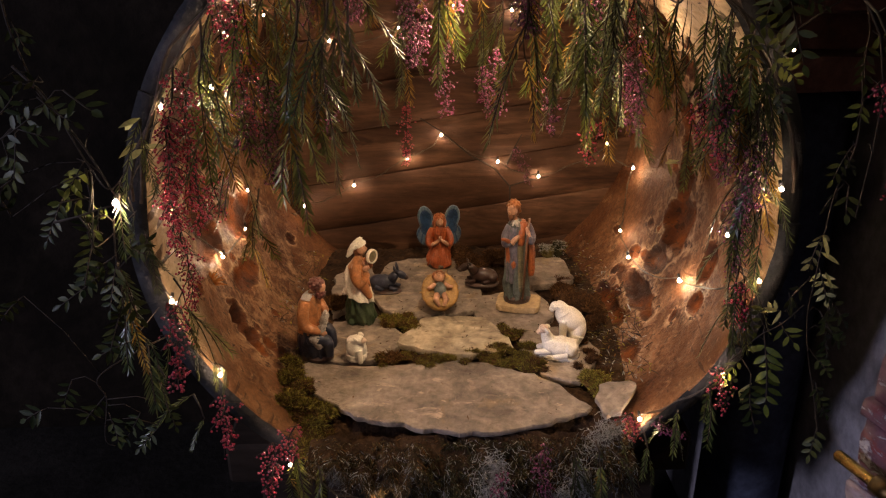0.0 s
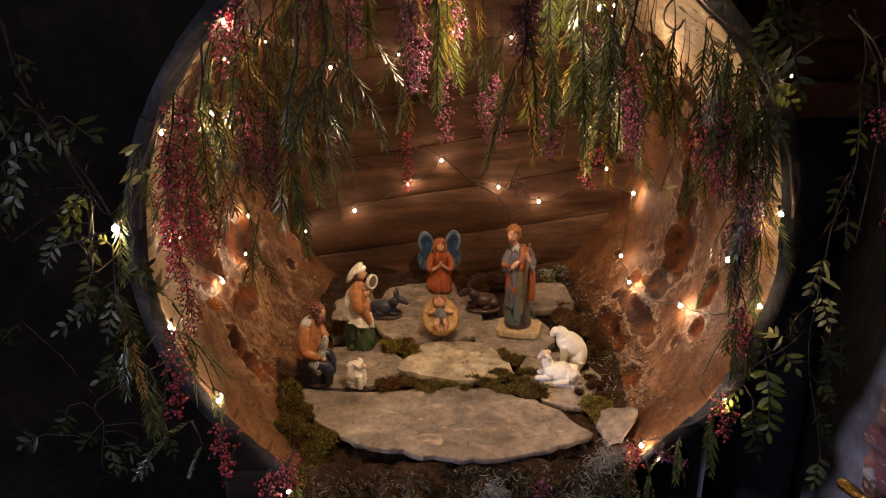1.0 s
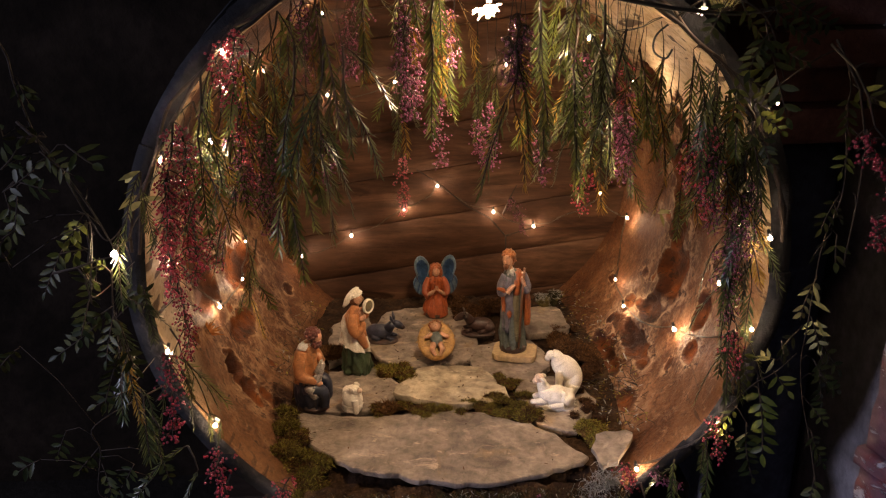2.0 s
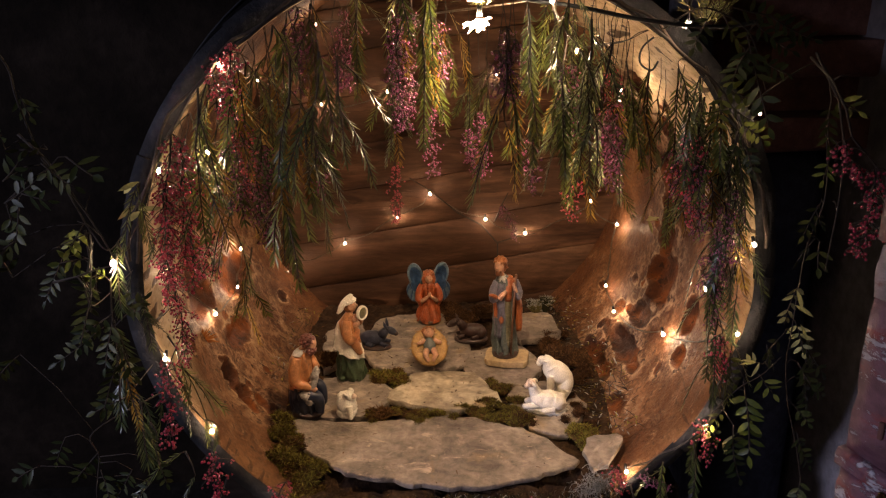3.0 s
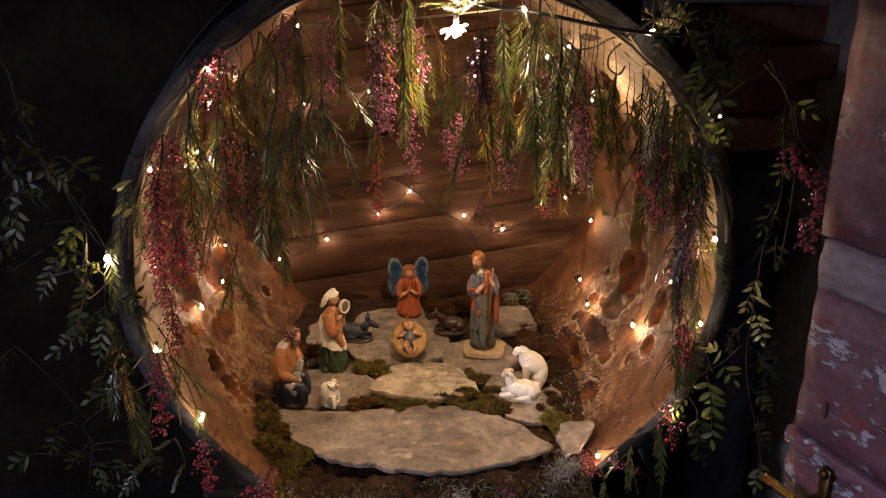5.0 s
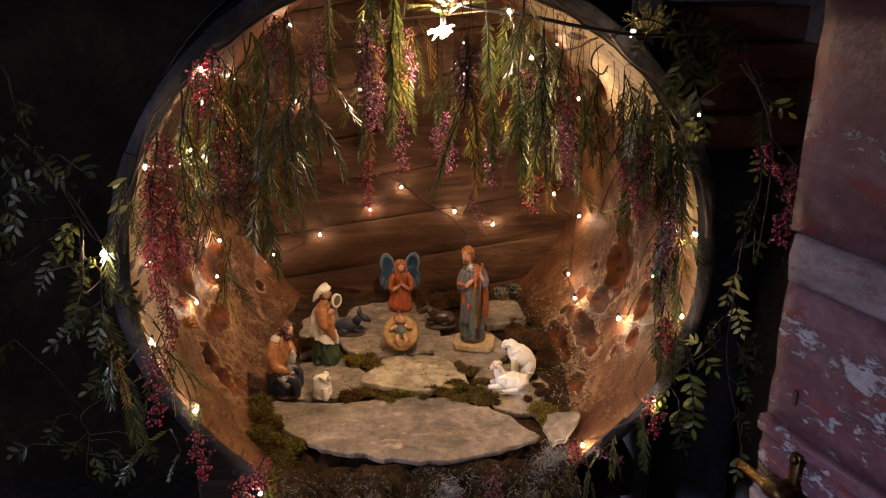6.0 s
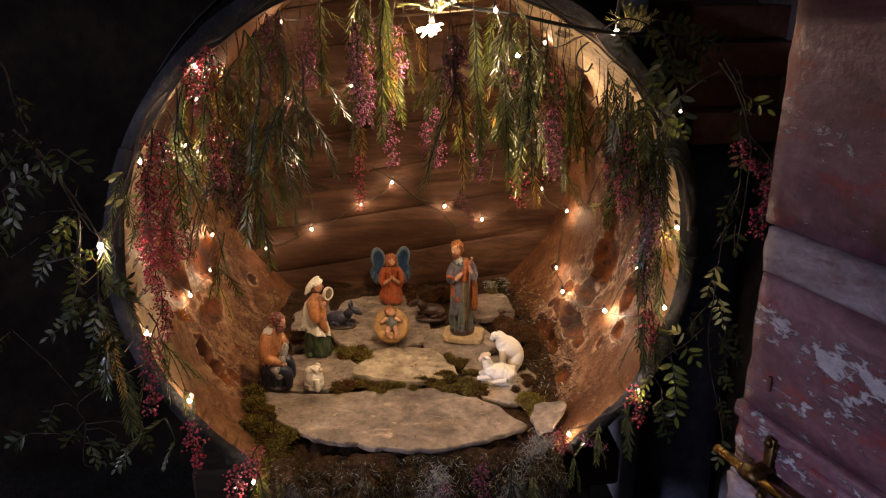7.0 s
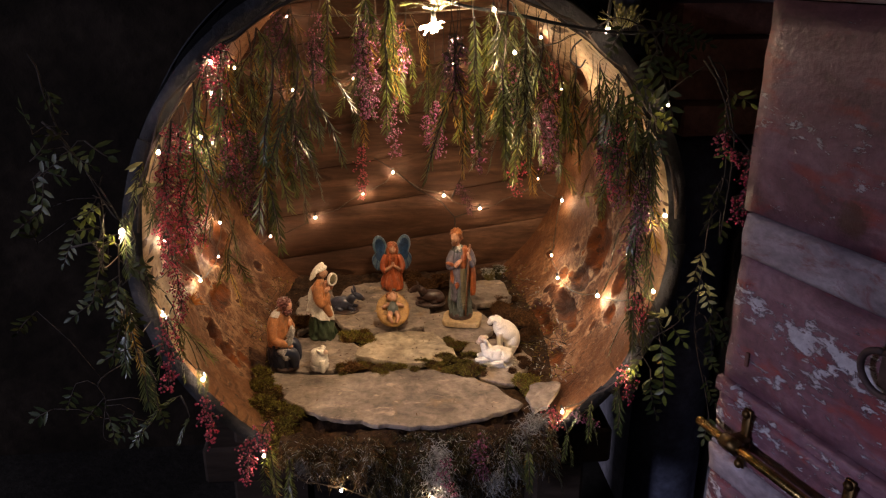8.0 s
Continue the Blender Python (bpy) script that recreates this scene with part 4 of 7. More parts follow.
# kneeling winged figure, facing the mouth of the cask (local -y)
g = Geo()
g.robe([(0, 0, 0, 0.027, 0.024), (0, 0, 0.004, 0.029, 0.026), (0, -0.001, 0.008, 0.028, 0.025)], 5, 5, 0.03)
g.robe([(0, -0.001, 0.005, 0.028, 0.025), (0, 0, 0.016, 0.0265, 0.024), (0, 0.001, 0.034, 0.0225, 0.020), (0, 0.001, 0.052, 0.0175, 0.0155), (0, 0.001, 0.068, 0.0175, 0.015), (0, 0, 0.084, 0.0195, 0.0145), (0, 0, 0.094, 0.015, 0.012), (0, 0, 0.100, 0.007, 0.008)], 0, 9, 0.30)
for s in (-1, 1):
    g.robe([(s * 0.009, -0.014, 0.002, 0.010, 0.012), (s * 0.009, -0.015, 0.016, 0.0105, 0.011), (s * 0.008, -0.011, 0.032, 0.009, 0.009), (s * 0.006, -0.007, 0.044, 0.006, 0.006)], 1, 6, 0.14)
    arm(g, [(s * 0.015, 0.002, 0.091), (s * 0.023, -0.003, 0.076), (s * 0.0245, -0.010, 0.060), (s * 0.018, -0.016, 0.057)], [0.007, 0.0085, 0.0085, 0.0065], 0)
    g.robe([(s * 0.022, -0.008, 0.044, 0.004, 0.006), (s * 0.022, -0.009, 0.054, 0.006, 0.008), (s * 0.023, -0.008, 0.066, 0.006, 0.007)], 1, 4, 0.2)
    arm(g, [(s * 0.021, -0.014, 0.056), (s * 0.011, -0.021, 0.064), (s * 0.002, -0.024, 0.073)], [0.0046, 0.0042, 0.0028], 2)
    g.ball((s * 0.0018, -0.0245, 0.076), (0.0024, 0.003, 0.006), 2)
    # wing: a rounded, hollowed shell with a rolled edge, and feathers along its lower side
    rimline = []
    for k in range(44):
        t = k / 44
        a = radians(-112 + 360 * t)
        wide, tall = 0.0180, 0.031 if math.sin(a) > 0 else 0.058
        px = 0.0305 + wide * math.cos(a) * (1.0 if math.sin(a) > 0 else 1.0 - 0.72 * abs(math.sin(a))) + 0.004 * math.sin(a)
        pz = 0.110 + tall * math.sin(a)
        rimline.append((px, pz))
    loops = []
    for k, y in ((0.90, 0.017), (1.0, 0.015), (1.03, 0.0115), (1.0, 0.008), (0.90, 0.0075), (0.74, 0.0080), (0.56, 0.0125), (0.40, 0.0145), (0.2, 0.0155)):
        loops.append([(s * (0.030 + (px - 0.030) * k), y + 0.0012 * math.sin(i * 2.1), 0.112 + (pz - 0.112) * k) for i, (px, pz) in enumerate(rimline)])
    n0 = len(g.f)
    g.rings(loops, 4)
    for q in range(n0 + 44 * 5, len(g.f)):
        g.m[q] = 3
    for i in range(26):
        t = i / 25
        a = radians(-168 + 150 * t)
        base = Vector((s * (0.0305 + 0.0150 * math.cos(a)), 0.0072 + 0.0014 * (i % 2), 0.104 + 0.040 * math.sin(a) * 0.75))
        g.blade(base, (s * 0.35 * math.cos(a), 0.05, -1.0), (0, -1, 0.1), 0.024 + 0.006 * math.sin(3.14 * t), 0.0062, 4 if i % 3 else 3, 0.05, 0.3)
    for i in range(9):
        t = i / 8
        g.blade((s * (0.021 + 0.020 * t), 0.0065, 0.098 - 0.004 * math.sin(3.14 * t)), (s * (0.15 - 0.3 * t), 0.0, -1.0), (0, -1, 0.1), 0.022, 0.0055, 3, 0.0, 0.3)
arm(g, [(0, 0, 0.094), (0, -0.003, 0.101), (0, -0.006, 0.108)], [0.0065, 0.0055, 0.005], 2)
g.ball((0, -0.010, 0.1105), (0.0088, 0.0090, 0.0115), 2, (16, 0, 0), 18, 14)
g.ball((0, -0.0185, 0.1085), (0.0020, 0.0022, 0.0034), 2)
curls(g, (0, -0.003, 0.1185), (0.0125, 0.0125, 0.0098), 6, 24, 0.0035)
for s in (-1, 1):
    arm(g, [(s * 0.0085, -0.010, 0.119), (s * 0.0120, -0.006, 0.108), (s * 0.0110, -0.004, 0.095)], [0.0042, 0.0048, 0.003], 6)
curls(g, (0, 0.003, 0.106), (0.0125, 0.008, 0.014), 6, 18, 0.0032)
solid("winged_figure", g, [RUST, RUST, SKIN, BLUE, PALEBLUE, PLINTH, ORANGE], "painted kneeling winged figure in orange with blue wings", "figurine", FIG, at=stand_at(-0.022, 0.578, FLOOR, 3) @ Matrix.Diagonal((0.90, 0.9, 0.92, 1)))

# kneeling figure with a tambourine; seen from its side, local +x is where it faces
g = Geo()
g.robe([(0.001, 0, 0, 0.0245, 0.024), (0.002, 0, 0.006, 0.0262, 0.0255), (0.001, 0, 0.020, 0.0262, 0.025), (0.000, 0, 0.040, 0.0250, 0.023), (-0.001, 0, 0.056, 0.0222, 0.020), (-0.003, 0, 0.072, 0.018, 0.017)], 0, 9, 0.24)
g.robe([(0.000, -0.001, 0.050, 0.0275, 0.0255), (0.000, -0.001, 0.057, 0.0262, 0.0242), (-0.003, 0, 0.075, 0.0225, 0.0205), (-0.007, 0.001, 0.088, 0.0190, 0.0180), (-0.010, 0.003, 0.102, 0.0120, 0.0140), (-0.011, 0.004, 0.110, 0.006, 0.008)], 1, 9, 0.20, phase=1.0, lean=-0.30)
g.robe([(0.006, -0.004, 0.072, 0.0160, 0.0180), (0.001, -0.005, 0.092, 0.0180, 0.0180), (-0.002, -0.003, 0.110, 0.0172, 0.0168), (0.001, -0.002, 0.124, 0.0090, 0.0100), (0.002, -0.001, 0.131, 0.006, 0.006)], 2, 6, 0.12)
arm(g, [(-0.001, -0.014, 0.117), (-0.002, -0.022, 0.099), (0.004, -0.024, 0.085), (0.014, -0.021, 0.090), (0.019, -0.016, 0.104)], [0.0085, 0.0098, 0.0095, 0.007, 0.0045], 2)
arm(g, [(0.008, -0.018, 0.084), (0.015, -0.017, 0.068), (0.021, -0.014, 0.052)], [0.0085, 0.0085, 0.0055], 2)
arm(g, [(0.006, 0.010, 0.115), (0.017, 0.011, 0.104), (0.024, 0.006, 0.116)], [0.008, 0.007, 0.004], 2)
g.ball((0.0165, -0.014, 0.110), (0.0075, 0.005, 0.0055), 3, (0, -35, 20), 14, 10, 0.2)
g.ball((0.014, -0.010, 0.119), (0.006, 0.005, 0.006), 3, None, 12, 8, 0.2)
loops = []
for i in range(33):
    a = 2 * math.pi * i / 32
    loops.append([(0.0275 + 0.8 * o + math.cos(a) * r * 0.58, -0.012 - o * 0.6 + math.cos(a) * r * 0.70, 0.132 + math.sin(a) * r) for r, o in ((0.0130, -0.003), (0.0135, 0.0005), (0.0130, 0.003), (0.0105, 0.003), (0.0105, -0.003))])
g.rings(loops, 1, caps=False)
g.rings([[(0.0275 + 0.8 * o + math.cos(6.2832 * i / 32) * k * 0.58, -0.012 - o * 0.6 + math.cos(6.2832 * i / 32) * k * 0.70, 0.132 + math.sin(6.2832 * i / 32) * k) for i in range(32)] for k, o in ((0.0107, -0.0012), (0.0107, 0.0012), (0.004, 0.0012))], 4)
arm(g, [(0.001, -0.001, 0.124), (0.003, -0.002, 0.131), (0.005, -0.003, 0.138)], [0.0068, 0.006, 0.0055], 3)
g.ball((0.0065, -0.003, 0.1425), (0.0098, 0.0092, 0.0118), 3, (0, -8, 0), 18, 14)
g.ball((0.0165, -0.003, 0.1425), (0.0022, 0.002, 0.0034), 3)
g.ball((0.002, -0.002, 0.140), (0.0098, 0.0100, 0.0110), 5, None, 14, 10, 0.3)
g.robe([(-0.0165, 0.002, 0.1275, 0.0040, 0.0090), (-0.0140, 0.001, 0.1315, 0.0068, 0.0118), (-0.0085, 0, 0.1400, 0.0090, 0.0122), (-0.004, -0.001, 0.1480, 0.0120, 0.0125), (0.000, -0.001, 0.1555, 0.0110, 0.0105), (0.001, -0.001, 0.1600, 0.0060, 0.0060)], 1, 9, 0.26, lean=0.55)
g.robe([(0.004, -0.002, 0.1475, 0.0125, 0.0118), (0.003, -0.002, 0.1520, 0.0120, 0.0115), (0.001, -0.001, 0.1570, 0.0080, 0.0080)], 1, 12, 0.16, lean=0.35)
solid("kneeling_figure", g, [GREEN, WHITE, TANORANGE, SKIN, OLIVE, HAIR], "kneeling figure in green skirt and white scarf with a tambourine", "figurine", FIG, at=stand_at(-0.174, 0.344, FLOOR - 0.003, -4) @ Matrix.Diagonal((0.98, 0.95, 1.02, 1)))

# seated figure with a pale bundle; local +x is where it faces
g = Geo()
g.robe([(-0.001, 0, 0, 0.0275, 0.024), (-0.001, 0, 0.006, 0.0285, 0.025), (-0.002, 0, 0.011, 0.027, 0.023)], 5, 5, 0.06)
g.robe([(-0.003, 0, 0.008, 0.0265, 0.024), (-0.004, 0, 0.028, 0.0260, 0.0245), (-0.006, 0, 0.045, 0.0240, 0.023), (-0.008, 0, 0.062, 0.0205, 0.021)], 0, 7, 0.16)
arm(g, [(-0.008, -0.012, 0.040), (0.008, -0.018, 0.044), (0.021, -0.017, 0.038), (0.023, -0.015, 0.022), (0.022, -0.015, 0.010)], [0.012, 0.0125, 0.0105, 0.0085, 0.007], 0)
arm(g, [(-0.008, 0.012, 0.042), (0.010, 0.013, 0.048), (0.022, 0.011, 0.040), (0.024, 0.010, 0.012)], [0.012, 0.012, 0.010, 0.007], 0)
g.robe([(-0.009, 0, 0.052, 0.0215, 0.0215), (-0.009, 0, 0.064, 0.0205, 0.021), (-0.009, 0, 0.085, 0.0195, 0.0205), (-0.008, 0, 0.104, 0.0180, 0.0195), (-0.004, 0, 0.117, 0.0120, 0.0140), (0, 0, 0.125, 0.007, 0.008)], 1, 8, 0.16)
arm(g, [(-0.010, -0.015, 0.111), (-0.015, -0.022, 0.092), (-0.012, -0.025, 0.072), (0.002, -0.024, 0.064), (0.013, -0.021, 0.060)], [0.0085, 0.0098, 0.0095, 0.0078, 0.0055], 4)
arm(g, [(-0.002, 0.017, 0.110), (0.006, 0.020, 0.090), (0.018, 0.008, 0.082)], [0.0085, 0.0085, 0.006], 1)
g.ball((0.0165, -0.020, 0.057), (0.0062, 0.005, 0.0055), 2, None, 12, 8, 0.25)
g.robe([(-0.008, -0.003, 0.113, 0.0125, 0.014), (-0.005, -0.002, 0.119, 0.011, 0.012), (-0.002, -0.001, 0.123, 0.009, 0.009)], 6, 5, 0.12)
for c, r, turn in (((0.0195, -0.018, 0.082), (0.0072, 0.007, 0.0165), (0, 18, 0)), ((0.0150, -0.020, 0.066), (0.0068, 0.006, 0.012), (0, 30, 0)), ((0.004, -0.024, 0.046), (0.011, 0.0065, 0.009), (0, 10, 0)), ((0.008, -0.024, 0.038), (0.008, 0.006, 0.010), (0, -10, 0))):
    g.ball(c, r, 3, turn, 22, 16, 0.30)
arm(g, [(-0.001, 0, 0.121), (0.004, -0.001, 0.128), (0.007, -0.002, 0.132)], [0.007, 0.0062, 0.006], 2)
g.ball((0.0130, -0.002, 0.131), (0.0085, 0.0090, 0.0110), 2, (0, 20, 0), 16, 12)
curls(g, (0.0065, -0.001, 0.1365), (0.0125, 0.0125, 0.0112), 7, 30, 0.0036)
curls(g, (0.0125, -0.004, 0.121), (0.0078, 0.0085, 0.0090), 7, 16, 0.0030)
solid("seated_figure", g, [NAVY, TANORANGE, SKIN, FLEECE, TANORANGE, PLINTH, GREYWHITE, DARKHAIR], "seated figure in orange jacket and navy trousers holding a bundle", "figurine", FIG, at=stand_at(-0.238, 0.218, FLOOR - 0.002, -6) @ Matrix.Diagonal((0.98, 0.98, 1.0, 1)))

# the sheep; local -x is where they face
SHEEP = "small white sheep figures"
g = Geo()
g.robe([(0.004, 0, 0, 0.034, 0.021), (0.004, 0, 0.004, 0.035, 0.022), (0.005, 0, 0.008, 0.032, 0.020)], 0, 8, 0.16)
g.ball((0.007, 0, 0.019), (0.030, 0.020, 0.0165), 0, (0, 6, 0), 34, 22, 0.22)
g.ball((0.020, -0.006, 0.018), (0.016, 0.014, 0.0145), 0, None, 24, 16, 0.25)
g.ball((-0.008, -0.004, 0.021), (0.016, 0.014, 0.0135), 0, None, 24, 16, 0.22)
arm(g, [(-0.010, -0.010, 0.013), (-0.024, -0.013, 0.012), (-0.036, -0.010, 0.009)], [0.0065, 0.0052, 0.004], 0)
arm(g, [(-0.010, 0.008, 0.013), (-0.024, 0.008, 0.012), (-0.034, 0.006, 0.009)], [0.0065, 0.0052, 0.004], 0)
arm(g, [(0.018, -0.017, 0.012), (0.006, -0.020, 0.010), (-0.004, -0.019, 0.007)], [0.0065, 0.005, 0.0035], 0)
arm(g, [(-0.012, 0, 0.024), (-0.018, -0.001, 0.037), (-0.021, -0.002, 0.047)], [0.0125, 0.0095, 0.0075], 0)
g.ball((-0.0235, -0.003, 0.0505), (0.0082, 0.0072, 0.0085), 1, (0, -25, 0), 16, 12)
g.ball((-0.0300, -0.004, 0.0455), (0.0050, 0.0046, 0.0052), 1)
for s in (-1, 1):
    g.ball((-0.017, -0.002 + s * 0.0085, 0.0515), (0.0055, 0.0026, 0.0032), 0, (0, 35, s * 20))
solid("sheep_figure", g, [WHITE, PINK], "cream-white lying sheep figure on a slate", "figurine", SHEEP, at=stand_at(0.165, 0.206, FLOOR - 0.004, -12))
g = Geo()
g.ball((-0.001, 0, 0.0470), (0.0310, 0.0165, 0.0205), 0, (0, 44, 0), 26, 18, 0.05)
g.ball((0.0115, 0, 0.0270), (0.0155, 0.0168, 0.0235), 0, (0, 10, 0), 22, 16, 0.05)
for s in (-1, 1):
    arm(g, [(-0.012, s * 0.008, 0.050), (-0.0125, s * 0.009, 0.026), (-0.0135, s * 0.009, 0.0)], [0.0095, 0.0062, 0.005], 0)
    arm(g, [(0.014, s * 0.011, 0.022), (0.010, s * 0.013, 0.010), (0.006, s * 0.013, 0.0)], [0.010, 0.0072, 0.005], 0)
arm(g, [(-0.012, 0, 0.060), (-0.020, 0, 0.0705), (-0.026, 0, 0.0730)], [0.0145, 0.0105, 0.0085], 0)
g.ball((-0.0285, 0, 0.0715), (0.0085, 0.0072, 0.0080), 0, (0, -30, 0), 16, 12)
g.ball((-0.0335, 0, 0.0655), (0.0050, 0.0048, 0.0058), 0, (0, -30, 0))
for s in (-1, 1):
    g.ball((-0.0225, s * 0.0078, 0.0725), (0.0045, 0.0042, 0.0024), 0, (s * 30, 20, 0))
solid("sheep_figure", g, [WHITE], "cream-white sitting sheep figure behind the lying one", "figurine", SHEEP, at=stand_at(0.195, 0.246, FLOOR - 0.004, -8))
g = Geo()
g.robe([(0, 0, 0, 0.015, 0.014), (0, 0, 0.005, 0.0175, 0.015), (0, 0, 0.012, 0.018, 0.0155)], 0, 7, 0.14)
g.ball((0, 0, 0.0205), (0.0175, 0.0150, 0.0205), 0, None, 24, 16, 0.16)
g.ball((-0.003, 0.002, 0.031), (0.0135, 0.0125, 0.0125), 0, None, 20, 14, 0.18)
for s in (-1, 1):
    arm(g, [(0.007, s * 0.006 - 0.006, 0.024), (0.009, s * 0.007 - 0.008, 0.012), (0.009, s * 0.007 - 0.008, 0.0)], [0.0062, 0.0050, 0.004], 0)
g.ball((0.0065, -0.005, 0.0395), (0.0098, 0.0082, 0.0085), 0, (0, 8, -25), 16, 12)
g.ball((0.0140, -0.008, 0.0405), (0.0062, 0.0050, 0.0048), 1, (0, 0, -25))
g.ball((0.0020, -0.0115, 0.0435), (0.0058, 0.0024, 0.0036), 0, (30, 20, -20))
g.ball((0.0080, 0.0040, 0.0450), (0.0055, 0.0024, 0.0036), 0, (-30, 20, -20))
solid("lamb_figure", g, [WHITE, PINK], "cream-white sitting lamb figure beside the seated figure", "figurine", SHEEP, at=stand_at(-0.172, 0.204, FLOOR, -8))


def beast(name, place, turn, coat, label, ears):
    """A lying donkey or ox on an oval plinth; local +x is the head's side."""
    g = Geo()
    g.robe([(0, 0, 0, 0.044, 0.026), (0, 0, 0.004, 0.045, 0.027), (0, 0, 0.008, 0.042, 0.025)], 1, 5, 0.03)
    g.ball((-0.006, 0, 0.026), (0.034, 0.019, 0.020), 0, None, 18, 12, 0.10)
    g.ball((-0.026, 0.004, 0.022), (0.017, 0.018, 0.016), 0, lump=0.1)
    for s in (-1, 1):
        g.tube([(0.016, s * 0.012, 0.016), (0.036, s * 0.014, 0.012), (0.026, s * 0.017, 0.009)], [0.006, 0.005, 0.004], 7, 0)
        g.tube([(-0.020, s * 0.016, 0.016), (0.000, s * 0.020, 0.011), (-0.008, s * 0.021, 0.009)], [0.008, 0.005, 0.004], 7, 0)
    g.tube([(0.018, 0, 0.034), (0.028, 0, 0.047), (0.034, 0, 0.052)], [0.014, 0.011, 0.010], 9, 0)
    g.ball((0.044, 0, 0.049), (0.017, 0.009, 0.010), 0, (0, 28, 0))
    g.ball((0.056, 0, 0.042), (0.007, 0.007, 0.0065), 1)
    for s in (-1, 1):
        if ears == "long":
            g.tube([(0.034, s * 0.006, 0.056), (0.030, s * 0.011, 0.068), (0.028, s * 0.014, 0.078)], [0.003, 0.0045, 0.001], 7, 0)
        else:
            g.tube([(0.036, s * 0.008, 0.057), (0.036, s * 0.016, 0.060), (0.040, s * 0.018, 0.067)], [0.0035, 0.003, 0.001], 7, 2)
            g.ball((0.033, s * 0.012, 0.053), (0.003, 0.008, 0.003), 0)
    return solid(name, g, [coat, PLINTH, PLINTH], label, "figurine", "small lying beasts", at=stand_at(*place, turn) @ Matrix.Scale(0.77, 4))


beast("donkey_figure", (-0.134, 0.462, FLOOR - 0.001), -12, DONKEY, "slate-grey lying donkey figure on an oval plinth", "long")
beast("ox_figure", (0.060, 0.480, FLOOR), 176, OX, "dark brown lying ox figure in the shade", "short")

# the crib, tilted towards the mouth of the cask, and the small doll in it
crib_at = pose(-0.026, 0.352, FLOOR + 0.006, 42, 0, 4) @ Matrix.Diagonal((1.06, 0.92, 0.92, 1))
g = Geo()
loops = []
for z, k in ((0, 0.80), (0.006, 0.95), (0.016, 1.0), (0.021, 0.92), (0.021, 0.78), (0.019, 0.5), (0.018, 0.15)):
    loops.append([(0.033 * k * math.cos(2 * math.pi * i / 30) * (1 + 0.05 * noise.noise(Vector((i * 0.8, z * 300, 0)))), 0.040 + 0.042 * k * math.sin(2 * math.pi * i / 30), z + 0.002 * noise.noise(Vector((i * 1.3, k * 4, 2)))) for i in range(30)])
g.rings(loops)
for i in range(420):
    a = random.uniform(0, 6.283)
    k = random.uniform(0.45, 1.02)
    p = Vector((0.033 * k * math.cos(a), 0.040 + 0.042 * k * math.sin(a), 0.018))
    g.tuft(p, Vector((random.uniform(-1, 1), random.uniform(-1, 1), 0.3)).normalized(), random.uniform(0.005, 0.011), 0.0013, 1)
g.box((-0.022, 0.040, -0.042), (0.022, 0.052, 0.006), 2, 0.002)
solid("crib", g, [STRAW, STRAW, TAN], "oval straw crib tilted forward on the pale slab", "crib", at=crib_at)
g = Geo()
g.ball((0, 0.040, 0.024), (0.011, 0.017, 0.009), 1)
g.ball((0, 0.066, 0.026), (0.0105, 0.011, 0.0105), 0)
curls(g, (0, 0.0705, 0.0245), (0.0112, 0.0092, 0.0088), 2, 22, 0.0030)
g.ball((0, 0.0655, 0.0365), (0.0018, 0.0024, 0.0018), 0)
for s in (-1, 1):
    g.tube([(s * 0.008, 0.050, 0.026), (s * 0.016, 0.044, 0.027), (s * 0.021, 0.042, 0.029)], [0.005, 0.004, 0.003], 7, 0)
    g.tube([(s * 0.005, 0.030, 0.025), (s * 0.009, 0.016, 0.029), (s * 0.004, 0.004, 0.024)], [0.006, 0.005, 0.003], 7, 0)
solid("crib_doll", g, [SKIN, TEAL, AUBURN], "tiny painted doll with a grey wrap lying in the crib", "figurine", at=crib_at)

# ---- the door leaf, swung open beside the cask ----
DOOR = radians(18)
along, into = Vector((math.sin(DOOR), -math.cos(DOOR), 0)), Vector((math.cos(DOOR), math.sin(DOOR), 0))
door_m = Matrix(((along.x, into.x, 0, 0.352), (along.y, into.y, 0, -0.330), (0, 0, 1, 0.0), (0, 0, 0, 1)))
door = new("door_1")
door.matrix_world = door_m
tagged(door, "open plank door with flaking dark red and grey paint", "door", kind="structure")
DW = 0.78
g = Geo()
g.box((0.004, 0.010, 0.03), (DW, 0.050, 2.12), bevel=0.003)
part("door_core", g, BEAM, door, smooth=False)


